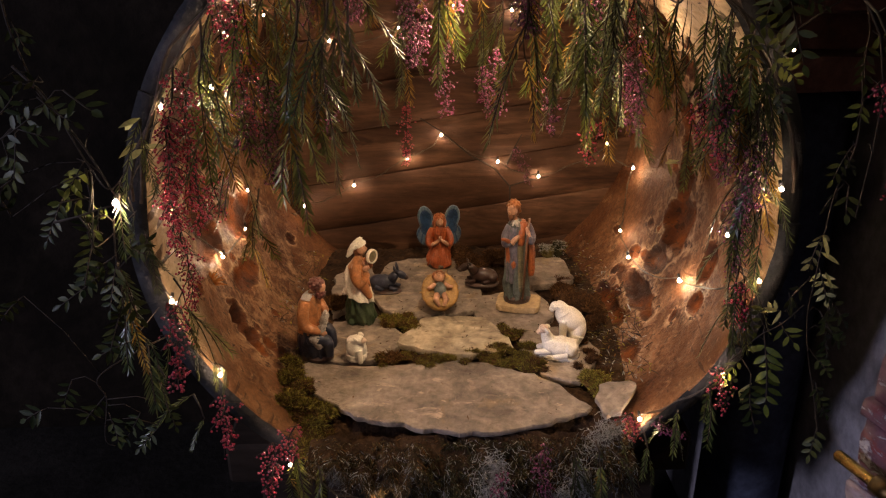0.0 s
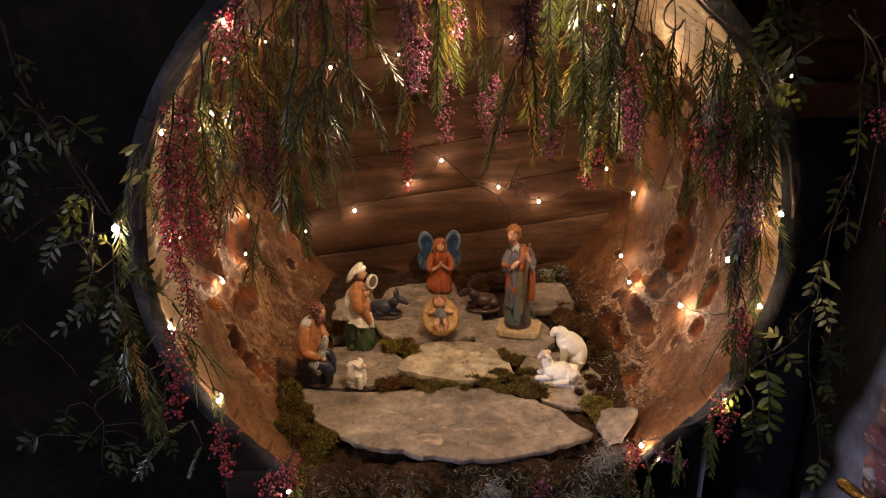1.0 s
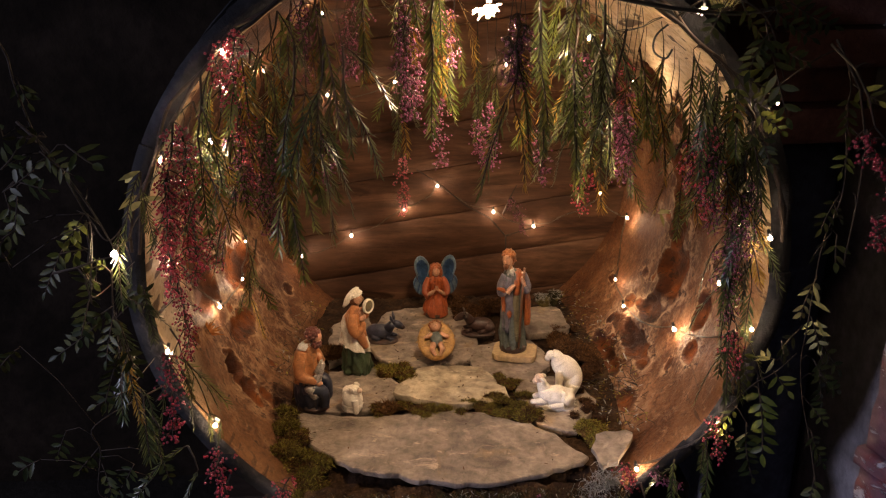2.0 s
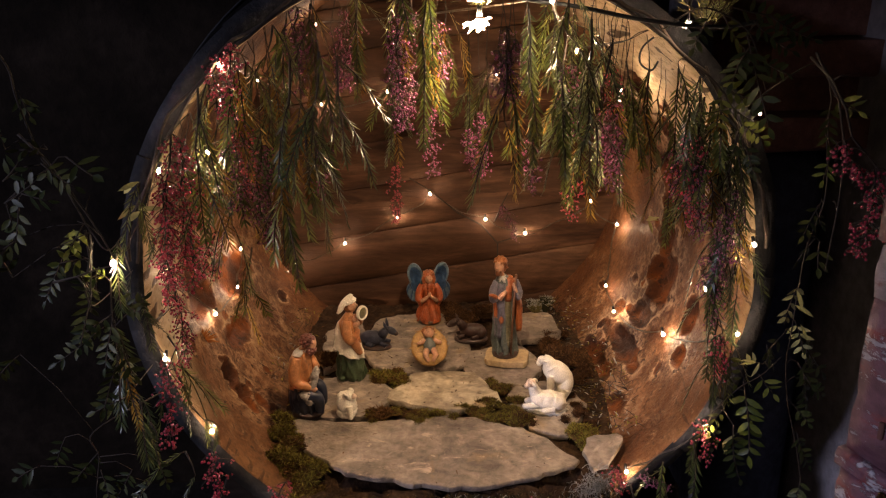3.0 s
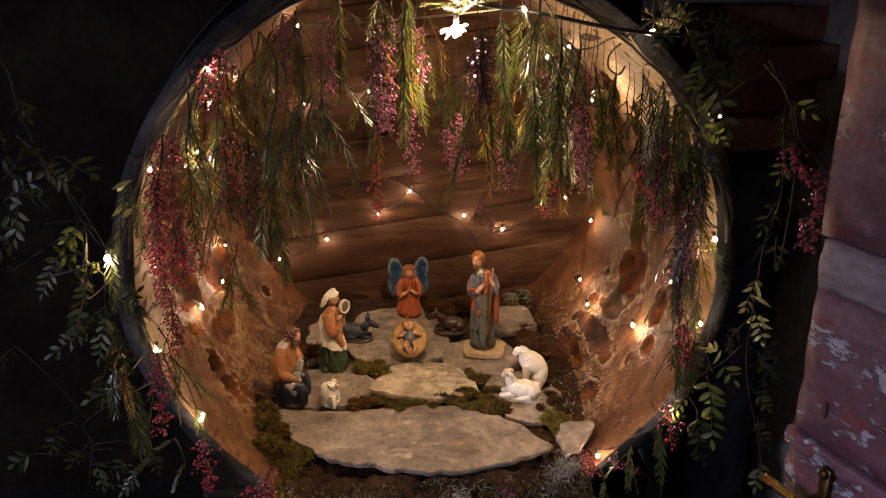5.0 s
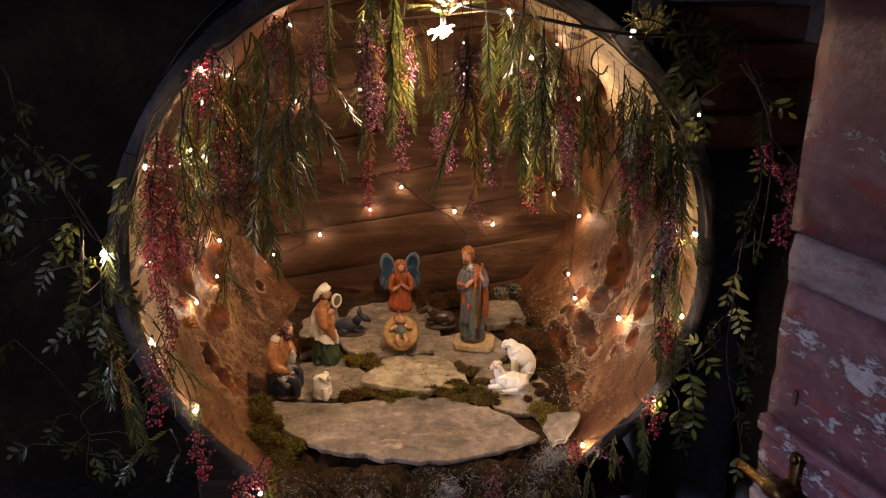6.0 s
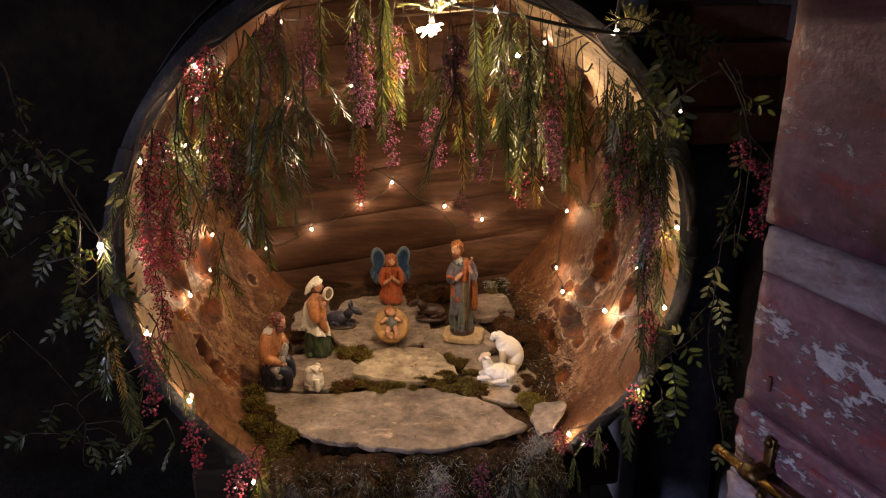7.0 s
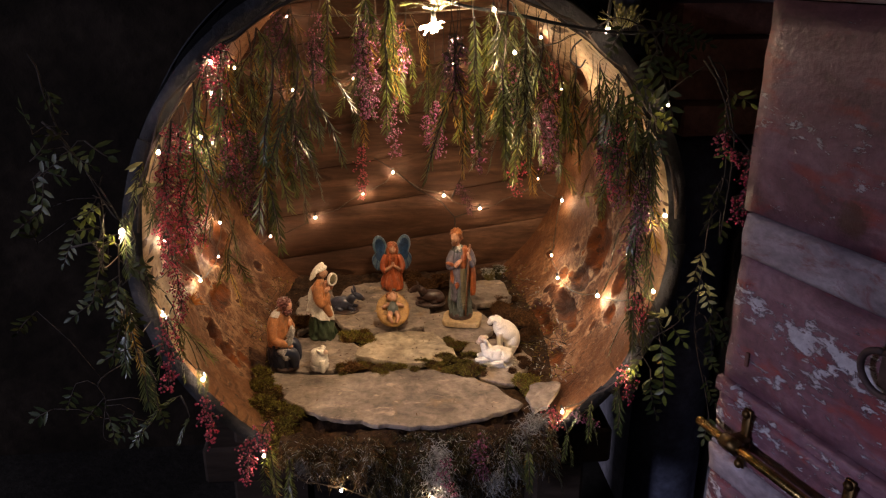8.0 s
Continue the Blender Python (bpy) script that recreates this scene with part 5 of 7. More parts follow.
def board(z0, z1, mat, proud=0.0, label="", start=0.0, bevel=0.004):
    g = Geo()
    nx, nz = 40, 8
    vs = []
    for j in range(nz + 1):
        z = z0 + (z1 - z0) * j / nz
        for i in range(nx + 1):
            x = start + (DW - start) * i / nx
            if i == 0:
                x += 0.004 * noise.noise(Vector((z * 40, 1, 2)))
            rim = bevel if j in (0, nz) or i == 0 else 0.0
            vs.append((x, -proud + rim + 0.0022 * noise.noise(Vector((x * 7, z * 34, 5))) + 0.001 * noise.noise(Vector((x * 40, z * 120, 9))), z))
    w = nx + 1
    fs = [(j * w + i, j * w + i + 1, (j + 1) * w + i + 1, (j + 1) * w + i) for j in range(nz) for i in range(nx)]
    k = len(vs)
    vs += [(x, 0.010, z) for x, y, z in vs[:k]]
    loop = [i for i in range(nx)] + [j * w + nx for j in range(nz)] + [nz * w + i for i in range(nx, 0, -1)] + [j * w for j in range(nz, 0, -1)]
    fs += [(loop[(i + 1) % len(loop)], loop[i], k + loop[i], k + loop[(i + 1) % len(loop)]) for i in range(len(loop))]
    g.add(vs, fs)
    return part("board" if mat is REDPAINT else "rail", g, mat, door, label)


board(0.03, 0.62, REDPAINT)
board(0.622, 0.66, GREYPAINT, 0.006, "grey-painted rail")
board(0.662, 0.90, REDPAINT)
board(0.902, 1.075, REDPAINT)
board(1.077, 1.112, GREYPAINT, 0.005, "grey-painted rail worn to the wood")
board(1.114, 1.185, REDPAINT, 0.002)
board(1.187, 1.205, REDPAINT, 0.004, "narrow raised strip with flaking paint", -0.006)
board(1.207, 1.362, REDPAINT)
board(1.364, 1.412, GREYPAINT, 0.004, "broad grey rail", 0.002)
board(1.414, 1.636, REDPAINT, 0.0, "", -0.007)
board(1.638, 1.690, GREYPAINT, 0.005, "grey-painted rail", -0.007)
board(1.692, 2.12, REDPAINT, 0.0, "", -0.007)

# sliding bolt
BZ = 1.152
bolt = Geo()
bolt.tube([(0.0, -0.026, BZ), (0.002, -0.026, BZ), (0.10, -0.026, BZ), (0.27, -0.026, BZ)], [0.004, 0.0056, 0.0056, 0.0056], 14)
bolt_ob = part("bolt", bolt, BRASS, door, "worn brass sliding bolt")
for x in (0.056, 0.194):
    g = Geo()
    g.box((x - 0.0060, -0.0095, BZ - 0.036), (x + 0.0060, -0.006, BZ + 0.042), bevel=0.001)
    for dz in (-0.031, 0.036):
        g.ball((x, -0.011, BZ + dz), (0.0055, 0.004, 0.0055))
    g.tube([(x - 0.012, -0.026, BZ), (x + 0.012, -0.026, BZ)], 0.0092, 14)
    g.box((x - 0.008, -0.026, BZ - 0.008), (x + 0.008, -0.006, BZ + 0.008), bevel=0.001)
    part("bolt_keeper", g, DULLBRASS, bolt_ob, "brass strap with round-headed nails")

# ring handle with its round plate
g = Geo()
g.box((0.194, -0.006, 1.300), (0.236, 0.002, 1.368), bevel=0.002)
g.tube([(0.210, -0.004, 1.345), (0.210, -0.014, 1.345), (0.210, -0.018, 1.345)], [0.012, 0.010, 0.006], 18)
plate = part("handle_plate", g, RUSTIRON, door, "dark rusty square iron plate")
g = Geo()
pts = [(0.210 + 0.023 * math.sin(2 * math.pi * i / 32), -0.022 - 0.004 * math.cos(2 * math.pi * i / 32), 1.324 + 0.023 * math.cos(2 * math.pi * i / 32)) for i in range(33)]
g.tube(pts, 0.0034, 8)
part("ring_pull", g, RUSTIRON, plate, "dark iron ring")
g = Geo()
g.box((0.034, -0.0035, 1.238), (0.039, 0.0, 1.256), bevel=0.001)
part("keyhole", g, BRICK, door, "small dark keyhole", False)

# ---- strings of small warm lights ----


def light_string(name, label, beads, sag=0.012, start=None, end=None, size=0.0026, big=-1):
    """A thin black cable from bead to bead; each bead is a small lamp with its socket."""
    first = Vector(beads[0])
    top = empty(name, tuple(first), label, "string lights", "strings of warm lights")
    stops = [Vector(p) for p in beads]
    line = ([Vector(start)] if start else []) + stops + ([Vector(end)] if end else [])
    pts = []
    for a, b in zip(line[:-1], line[1:]):
        for i in range(9):
            t = i / 9
            wob = Vector((noise.noise(Vector((t * 3, a.x * 40, a.z * 40))), noise.noise(Vector((t * 3, a.z * 40, 7))), 0)) * 0.015 * math.sin(math.pi * t)
            pts.append(a.lerp(b, t) - Vector((0, 0, sag * 4 * t * (1 - t))) + wob - first + Vector((0, 0.004, 0.004)))
    pts.append(line[-1] - first + Vector((0, 0.004, 0.004)))
    g = Geo()
    for turn in (0.0, math.pi):
        g.tube([p + Vector((math.cos(i * 0.9 + turn), 0.3 * math.sin(i * 0.9 + turn), math.sin(i * 0.9 + turn))) * 0.0010 for i, p in enumerate(pts)], 0.00065, 5)
    part("cable", g, WIRE, top, "thin twisted brown wire")
    for k, p in enumerate(stops):
        q = p - first
        g = Geo()
        r = size * (1.15 if k == big else 0.8)
        g.ball(q, (r, r, r * 1.1), 0, None, 10, 8)
        b = part("led", g, LED, top, "glowing warm white bead")
        g = Geo()
        g.tube([q + Vector((0, 0.003, 0.003)), q + Vector((0, 0.009, 0.008))], [0.0026, 0.0021], 7)
        part("socket", g, CABLE, b, "small dark socket")
    return top


light_string("light_string", "string of warm lights along the back boards", [(-0.237, 0.680, 1.394), (-0.098, 0.682, 1.418), (0.012, 0.680, 1.461), (0.131, 0.682, 1.449)], 0.02, (-0.36, 0.66, 1.42), (0.30, 0.66, 1.50))
light_string("light_string", "string of warm lights drooping low on the back boards", [(-0.311, 0.66, 1.050), (-0.204, 0.684, 1.086), (-0.086, 0.684, 1.144), (-0.013, 0.684, 1.195), (0.109, 0.684, 1.134), (0.198, 0.680, 1.100)], 0.012, (-0.33, 0.60, 1.05), (0.335, 0.655, 1.165))
light_string("light_string", "string of warm lights on the cask wall by the seated figure", [(-0.408, 0.134, 1.233), (-0.39, 0.266, 1.105), (-0.387, 0.422, 1.093), (-0.396, 0.519, 1.135)], 0.012, (-0.385, -0.03, 1.22))
light_string("light_string", "string of warm lights on the cask wall by the sheep", [(0.368, 0.226, 1.062), (0.339, 0.432, 1.014), (0.345, 0.524, 1.032), (0.385, 0.611, 1.137), (0.322, 0.60, 1.194)], 0.02, (0.385, 0.02, 1.16), big=0)
light_string("light_string", "string of warm lights round the cask mouth among the sprays", [(-0.266, -0.050, 1.547), (-0.272, -0.030, 1.501), (-0.290, -0.050, 1.447), (-0.348, -0.050, 1.427), (-0.387, -0.125, 1.340), (-0.374, -0.045, 1.180), (-0.336, -0.014, 1.052)], 0.015, size=0.0028, big=4)
light_string("light_string", "short string of warm lights under the cask roof", [(0.312, 0.588, 1.515), (0.324, 0.42, 1.446), (0.321, 0.42, 1.430)], 0.01)
light_string("light_string", "string of warm lights at the cask mouth near the door", [(0.372, -0.057, 1.318), (0.348, 0.020, 1.228), (0.376, -0.032, 1.184), (0.347, -0.036, 1.044), (0.252, 0.004, 0.948)], 0.015, size=0.0027)
light_string("light_string", "single small warm light on a wire among the broad leaves", [(0.362, -0.049, 1.480)], 0.006, (0.30, -0.03, 1.53), size=0.0019)
light_string("light_string", "string of warm lights under the mossy lower rim", [(-0.245, -0.060, 0.935), (-0.125, -0.075, 0.872), (0.022, -0.080, 0.850)], 0.02, size=0.0024)
light_string("light_string", "string of warm lights along the top of the cask", [(-0.352, 0.623, 1.452), (-0.236, 0.66, 1.556), (0.112, -0.035, 1.610), (0.136, -0.068, 1.557)], 0.006, None, (0.26, 0.02, 1.575), size=0.0026)


def hanging_lamp(place, r, label, drop, glass):
    top = empty("hanging_lamp", place, label, "lamp", "larger warm lamps")
    g = Geo()
    g.ball((0, 0, 0), (r * 1.0, r * 0.8, r * 0.7), 0, None, 12, 9, 0.45)
    # glowing spikes shaped like the ragged glare round the bulb
    for i in range(34):
        a, k = 6.283 * i / 34 + random.uniform(-0.3, 0.3), random.choice((0.8, 0.9, 1.1, 1.4, 2.3))
        q = Vector((r * k * 1.15 * math.cos(a), r * k * 0.5 * math.sin(a * 2.0), r * k * math.sin(a) * 0.75))
        g.tube([q * 0.4, q * 0.75 + Vector((0, 0, r * 0.1)), q - Vector((0, 0, r * 0.25))], [r * 0.07, r * 0.11, r * 0.03], 5, 0)
    part("bulb", g, glass, top, "bright warm bulb with added glowing spikes for its glare")
    g = Geo()
    g.tube([(0, 0, r * 1.1), (0, 0, r * 1.1 + 0.018)], [r * 0.5, r * 0.4], 10)
    part("lampholder", g, CABLE, top, "small black lampholder")
    g = Geo()
    g.tube([(0, 0, r * 1.1 + 0.016), (0.004, 0.004, drop * 0.5), (0.0, 0.01, drop)], 0.0022, 6)
    part("flex", g, CABLE, top, "black flex")
    return top


hanging_lamp((0.034, 0.02, 1.584), 0.0075, "bright warm lamp among leaves at the top of the cask", 0.06, BULB)
hanging_lamp((0.267, -0.045, 1.583), 0.0026, "small warm lamp on the upper rim among yellow leaves", 0.10, LED)

# cables over the mouth of the cask


def eased(pts, steps=6):
    """The same way as pts, rounded at its bends."""
    ps = [Vector(p) for p in pts]
    out = []
    for i in range(len(ps) - 1):
        p0, p1, p2, p3 = ps[max(0, i - 1)], ps[i], ps[i + 1], ps[min(len(ps) - 1, i + 2)]
        for k in range(steps):
            t = k / steps
            out.append(0.5 * (2 * p1 + (p2 - p0) * t + (2 * p0 - 5 * p1 + 4 * p2 - p3) * t * t + (3 * p1 - p0 - 3 * p2 + p3) * t ** 3))
    return out + [ps[-1]]


g = Geo()
g.tube(eased([(0.02, 0.02, 1.640), (0.06, 0.0, 1.617), (0.14, -0.03, 1.604), (0.22, -0.04, 1.588), (0.30, -0.05, 1.580), (0.36, -0.03, 1.585)]), 0.0026, 7)
solid("power_cable", g, CABLE, "black power cable across the upper rim", "cable")
g = Geo()
g.tube(eased([(0.275, -0.035, 1.585), (0.262, 0.02, 1.572), (0.246, 0.05, 1.552), (0.243, 0.05, 1.532), (0.252, 0.03, 1.524), (0.260, 0.03, 1.535)]), 0.0014, 6)
solid("wire_loop", g, CABLE, "loose black wire loop on the upper rim", "cable")

# a bare twig with its side shoots against the back boards
g = Geo()
g.tube([(-0.057, 0.676, 1.234), (-0.003, 0.676, 1.197), (0.045, 0.676, 1.154), (0.100, 0.676, 1.123), (0.135, 0.676, 1.081), (0.175, 0.676, 1.093), (0.220, 0.676, 1.101)], [0.0012, 0.0015, 0.0018, 0.0020, 0.0022, 0.0016, 0.0010], 6)
g.tube([(0.128, 0.676, 1.131), (0.144, 0.676, 1.169), (0.158, 0.676, 1.196)], [0.0016, 0.0014, 0.0008], 6)
g.tube([(0.135, 0.672, 1.082), (0.136, 0.672, 1.048), (0.140, 0.672, 1.022)], [0.0018, 0.0015, 0.0012], 6)
solid("bare_twig", g, STEM, "dark bare twig forking against the back boards", "twig")

# ---- foliage ----
# each row: x, y and z of the upper end, sideways drift, drop, kind (1 pale leaves, 2 dark leaves, 3 pink berries, 4 plum berries)
LEFT = [
    (-0.279, -0.05, 1.528, 0.004, 0.099, 1),
    (-0.284, -0.08, 1.507, -0.004, 0.160, 1),
    (-0.278, 0, 1.460, -0.007, 0.179, 1),
    (-0.207, -0.02, 1.582, -0.018, 0.115, 1),
    (-0.201, 0.02, 1.546, -0.038, 0.055, 1),
    (-0.249, 0.05, 1.494, -0.019, 0.167, 2),
    (-0.177, -0.11, 1.522, -0.026, 0.202, 1),
    (-0.142, -0.15, 1.533, -0.011, 0.149, 2),
    (-0.129, -0.1, 1.520, -0.015, 0.132, 2),
    (-0.165, 0, 1.593, -0.002, 0.107, 1),
    (-0.116, 0.05, 1.597, -0.012, 0.101, 1),
    (-0.304, 0.2, 1.245, -0.015, 0.161, 1),
    (-0.248, -0.03, 1.526, -0.005, 0.123, 1),
    (-0.235, 0.08, 1.460, -0.007, 0.126, 2),
    (-0.319, -0.03, 1.426, -0.004, 0.124, 2),
    (-0.177, -0.05, 1.468, -0.012, 0.126, 1),
]
LEFT_BERRY = [
    (-0.251, -0.05, 1.572, -0.007, 0.109, 3),
    (-0.313, -0.1, 1.480, -0.026, 0.188, 3),
    (-0.353, -0.05, 1.310, 0.006, 0.124, 3),
    (-0.324, 0.08, 1.311, -0.007, 0.054, 3),
    (-0.180, 0, 1.606, -0.003, 0.062, 4),
    (-0.228, -0.04, 1.453, -0.007, 0.113, 4),
    (-0.131, 0.1, 1.602, -0.005, 0.091, 4),
    (-0.250, -0.03, 1.472, -0.003, 0.069, 3),
]
MIDDLE = [
    (-0.094, 0.66, 1.415, -0.001, 0.156, 2),
    (-0.067, 0, 1.617, -0.003, 0.088, 1),
    (-0.031, -0.02, 1.611, -0.002, 0.155, 1),
    (0.066, 0.6, 1.487, -0.008, 0.217, 1),
    (0.090, 0.5, 1.465, 0.007, 0.128, 1),
    (0.048, -0.13, 1.521, -0.010, 0.099, 1),
    (0.083, -0.05, 1.567, 0.009, 0.153, 2),
    (0.117, 0, 1.583, 0.008, 0.152, 2),
    (0.126, -0.06, 1.592, 0.014, 0.223, 2),
    (0.143, -0.1, 1.558, 0.005, 0.150, 2),
    (0.167, -0.1, 1.533, 0.002, 0.102, 2),
    (0.201, 0.2, 1.387, -0.003, 0.104, 1),
    (0.327, 0.5, 1.276, -0.008, 0.098, 1),
    (0.211, 0, 1.504, 0.021, 0.072, 1),
    (-0.066, 0.3, 1.482, -0.002, 0.073, 1),
    (0.005, 0.25, 1.563, -0.006, 0.111, 1),
    (0.119, -0.03, 1.519, 0.015, 0.126, 2),
    (0.169, -0.04, 1.506, 0.004, 0.126, 2),
]
MIDDLE_BERRY = [
    (-0.057, 0, 1.611, -0.003, 0.137, 4),
    (-0.087, 0.62, 1.281, -0.002, 0.123, 3),
    (-0.016, 0.2, 1.460, -0.003, 0.095, 4),
    (0.051, -0.11, 1.586, 0.003, 0.066, 4),
    (0.086, 0, 1.446, 0.011, 0.055, 4),
    (0.141, 0.63, 1.180, 0.026, 0.065, 4),
    (0.231, 0.1, 1.478, -0.008, 0.104, 4),
    (0.203, 0.2, 1.342, -0.007, 0.050, 3),
    (-0.017, 0.1, 1.586, 0.007, 0.066, 4),
    (0.050, 0.4, 1.389, 0.010, 0.072, 4),
]
RIGHT = [
    (0.231, -0.03, 1.497, 0.022, 0.088, 1),
    (0.398, 0.35, 1.321, -0.008, 0.158, 1),
    (0.285, -0.05, 1.525, 0.021, 0.145, 2),
    (0.313, -0.05, 1.518, 0.028, 0.214, 2),
    (0.336, -0.05, 1.484, 0.020, 0.165, 2),
    (0.334, -0.03, 1.321, 0.016, 0.251, 2),
    (0.361, -0.03, 1.336, 0.013, 0.170, 2),
    (0.312, -0.03, 1.447, 0.016, 0.126, 1),
    (0.337, -0.04, 1.413, 0.022, 0.168, 2),
    (0.259, -0.05, 1.499, 0.021, 0.083, 1),
    (0.348, -0.03, 1.209, -0.004, 0.120, 1),
]
RIGHT_BERRY = [
    (0.284, -0.05, 1.458, 0.005, 0.103, 3),
    (0.336, -0.02, 1.341, 0.008, 0.095, 4),
    (0.348, -0.04, 1.188, 0.004, 0.051, 3),
    (0.274, -0.02, 1.431, 0.011, 0.044, 4),
    (0.343, -0.05, 1.386, 0.003, 0.059, 4),
    (0.336, -0.04, 1.059, 0.011, 0.056, 3),
]
BRANCH_BERRY = [
    (-0.359, -0.09, 1.199, -0.013, 0.112, 3),
    (-0.320, -0.08, 1.060, -0.002, 0.070, 3),
    (-0.231, -0.07, 1.005, -0.010, 0.045, 3),
    (0.358, -0.24, 1.486, 0.022, 0.03, 3),
    (0.393, -0.24, 1.458, 0.006, 0.034, 3),
    (0.395, -0.24, 1.412, -0.004, 0.035, 3),
    (0.227, -0.03, 0.983, 0.011, 0.039, 3),
    (0.262, -0.05, 0.986, 0.035, 0.030, 4),
    (-0.263, -0.07, 0.980, -0.013, 0.074, 3),
    (0.045, -0.07, 0.917, 0.008, 0.054, 4),
    (0.105, -0.06, 0.954, 0.006, 0.077, 4),
]
LOWER = [
    (-0.234, -0.07, 0.960, -0.007, 0.085, 1),
    (-0.205, -0.07, 0.940, -0.001, 0.077, 1),
    (0.146, -0.06, 0.943, 0.004, 0.108, 2),
    (0.173, -0.06, 0.960, 0.010, 0.117, 2),
    (0.207, -0.05, 0.961, 0.010, 0.098, 2),
    (-0.340, -0.02, 1.075, 0.020, 0.028, 1),
    (-0.371, -0.03, 1.168, 0.029, 0.069, 1),
    (-0.355, -0.1, 1.443, -0.014, 0.079, 1),
    (-0.383, -0.07, 1.281, -0.001, 0.061, 2),
    (-0.389, -0.1, 1.357, 0.002, 0.078, 2),
    (0.116, -0.07, 0.942, 0.006, 0.083, 2),
    (0.242, -0.05, 0.965, 0.012, 0.075, 2),
    (0.285, -0.05, 1.000, 0.020, 0.080, 2),
    (0.325, -0.05, 1.030, 0.020, 0.095, 2),
]

MORE_BERRY = [
    (-0.311, -0.08, 1.463, -0.015, 0.143, 3),
    (-0.329, -0.1, 1.423, -0.015, 0.102, 3),
    (-0.323, -0.04, 1.372, -0.007, 0.089, 3),
    (-0.263, -0.05, 1.560, -0.002, 0.057, 3),
    (-0.248, -0.05, 1.496, -0.009, 0.109, 4),
    (-0.219, -0.02, 1.421, -0.007, 0.073, 4),
    (-0.179, 0.03, 1.579, -0.004, 0.061, 4),
    (-0.142, 0.08, 1.575, 0.001, 0.065, 4),
    (-0.118, 0.1, 1.581, -0.005, 0.058, 4),
    (-0.065, 0.02, 1.578, -0.001, 0.111, 4),
]
REST_BERRY = [
    (-0.047, 0.03, 1.597, -0.001, 0.110, 4),
    (0.059, -0.12, 1.575, 0.002, 0.056, 4),
    (0.041, -0.12, 1.564, 0.003, 0.033, 4),
    (0.141, -0.02, 1.538, 0.005, 0.075, 4),
    (0.212, 0.05, 1.456, 0.007, 0.085, 4),
    (0.286, -0.06, 1.426, 0.008, 0.079, 4),
    (0.330, -0.05, 1.372, 0.007, 0.083, 4),
    (0.327, -0.03, 1.298, 0.012, 0.089, 4),
    (-0.170, 0.05, 1.441, -0.005, 0.061, 4),
    (0.052, 0.2, 1.450, 0.005, 0.087, 4),
]


def hang(a, b, bow, n):
    """Points of a hanging stem from a to b, bowed a little and uneven."""
    pts = []
    for i in range(n + 1):
        t = i / n
        p = a.lerp(b, t)
        p += bow * math.sin(math.pi * t)
        p += Vector((noise.noise(Vector((t * 4, a.x * 31, a.z * 17))), noise.noise(Vector((t * 4, a.z * 29, 3))), 0)) * 0.006 * min(1, t * 3)
        pts.append(p)
    return pts


def frond(length, pairs, leaf_len, leaf_w, droop, spread, mats):
    """The mesh of a compound leaf: from the origin out along +x and down, with pairs of leaflets and one at the tip."""
    g = Geo()
    d = Vector((spread, random.uniform(-0.15, 0.15), -1.0 + 0.6 * spread)).normalized()
    p = Vector((0, 0, 0))
    rib = [p.copy()]
    step = length / pairs
    side = Vector((0, 1, 0))
    twist = random.uniform(-0.9, 0.9)
    for k in range(pairs):
        d = (d + Vector((0, random.uniform(-0.04, 0.04), -1)) * 0.13 * droop).normalized()
        p = p + d * step
        rib.append(p.copy())
        s = Matrix.Rotation(twist * k / pairs, 3, d) @ side
        s = (s - d * s.dot(d)).normalized()
        f = s.cross(d)
        size = leaf_len * (0.7 + 0.45 * math.sin(math.pi * min(1, 0.15 + 0.8 * k / pairs))) * random.uniform(0.85, 1.15)
        for sg in (-1, 1):
            if random.random() < 0.06:
                continue
            way = d * random.uniform(0.75, 1.15) + s * sg * random.uniform(0.50, 0.85) + f * random.uniform(-0.25, 0.3) + Vector((0, 0, -0.3 * droop))
            g.blade(p, way, f, size, leaf_w * random.uniform(0.8, 1.15), 0, random.uniform(0.0, 0.3), 0.12)
    g.blade(p, d, side.cross(d), leaf_len * 0.9, leaf_w, 0)
    g.tube(rib, [0.0008] * (len(rib) - 1) + [0.0003], 4, 1)
    return g.mesh("leaf", mats)


PALE = [frond(random.uniform(0.060, 0.095), random.choice((14, 15, 16, 17)), random.uniform(0.0125, 0.0175), random.uniform(0.0019, 0.0025), 0.9, random.uniform(0.25, 0.85), [LEAF, STEM]) for i in range(12)]
DARK = [frond(random.uniform(0.060, 0.095), random.choice((15, 16, 17, 18)), random.uniform(0.0120, 0.0165), random.uniform(0.0018, 0.0024), 0.9, random.uniform(0.25, 0.85), [DARKLEAF, STEM]) for i in range(12)]


OCHRE = [ob.copy() for ob in PALE]
for mesh in OCHRE:
    mesh.materials[0] = OCHRELEAF
AUTUMN = random.Random(9)


def leaf_on(top, meshes, place, turn, size, tilt=0.0):
    mesh = random.choice(meshes)
    if meshes is PALE and AUTUMN.random() < 0.20:
        mesh = OCHRE[PALE.index(mesh)]
    ob = new("leaf", mesh)
    ob.parent = top
    ob.matrix_local = Matrix.Translation(place) @ Matrix.Rotation(turn, 4, "Z") @ Matrix.Rotation(tilt, 4, "Y") @ Matrix.Scale(size, 4)
    return ob


def ceiling_over(x, y):
    """Where a spray at x, y can hang from: the cask's upper wall, or the garland before its mouth."""
    r = inner(max(0.0, y)) - 0.004
    return Z0 + math.sqrt(max(0.0, r * r - x * x)) if abs(x) < r else 1.5


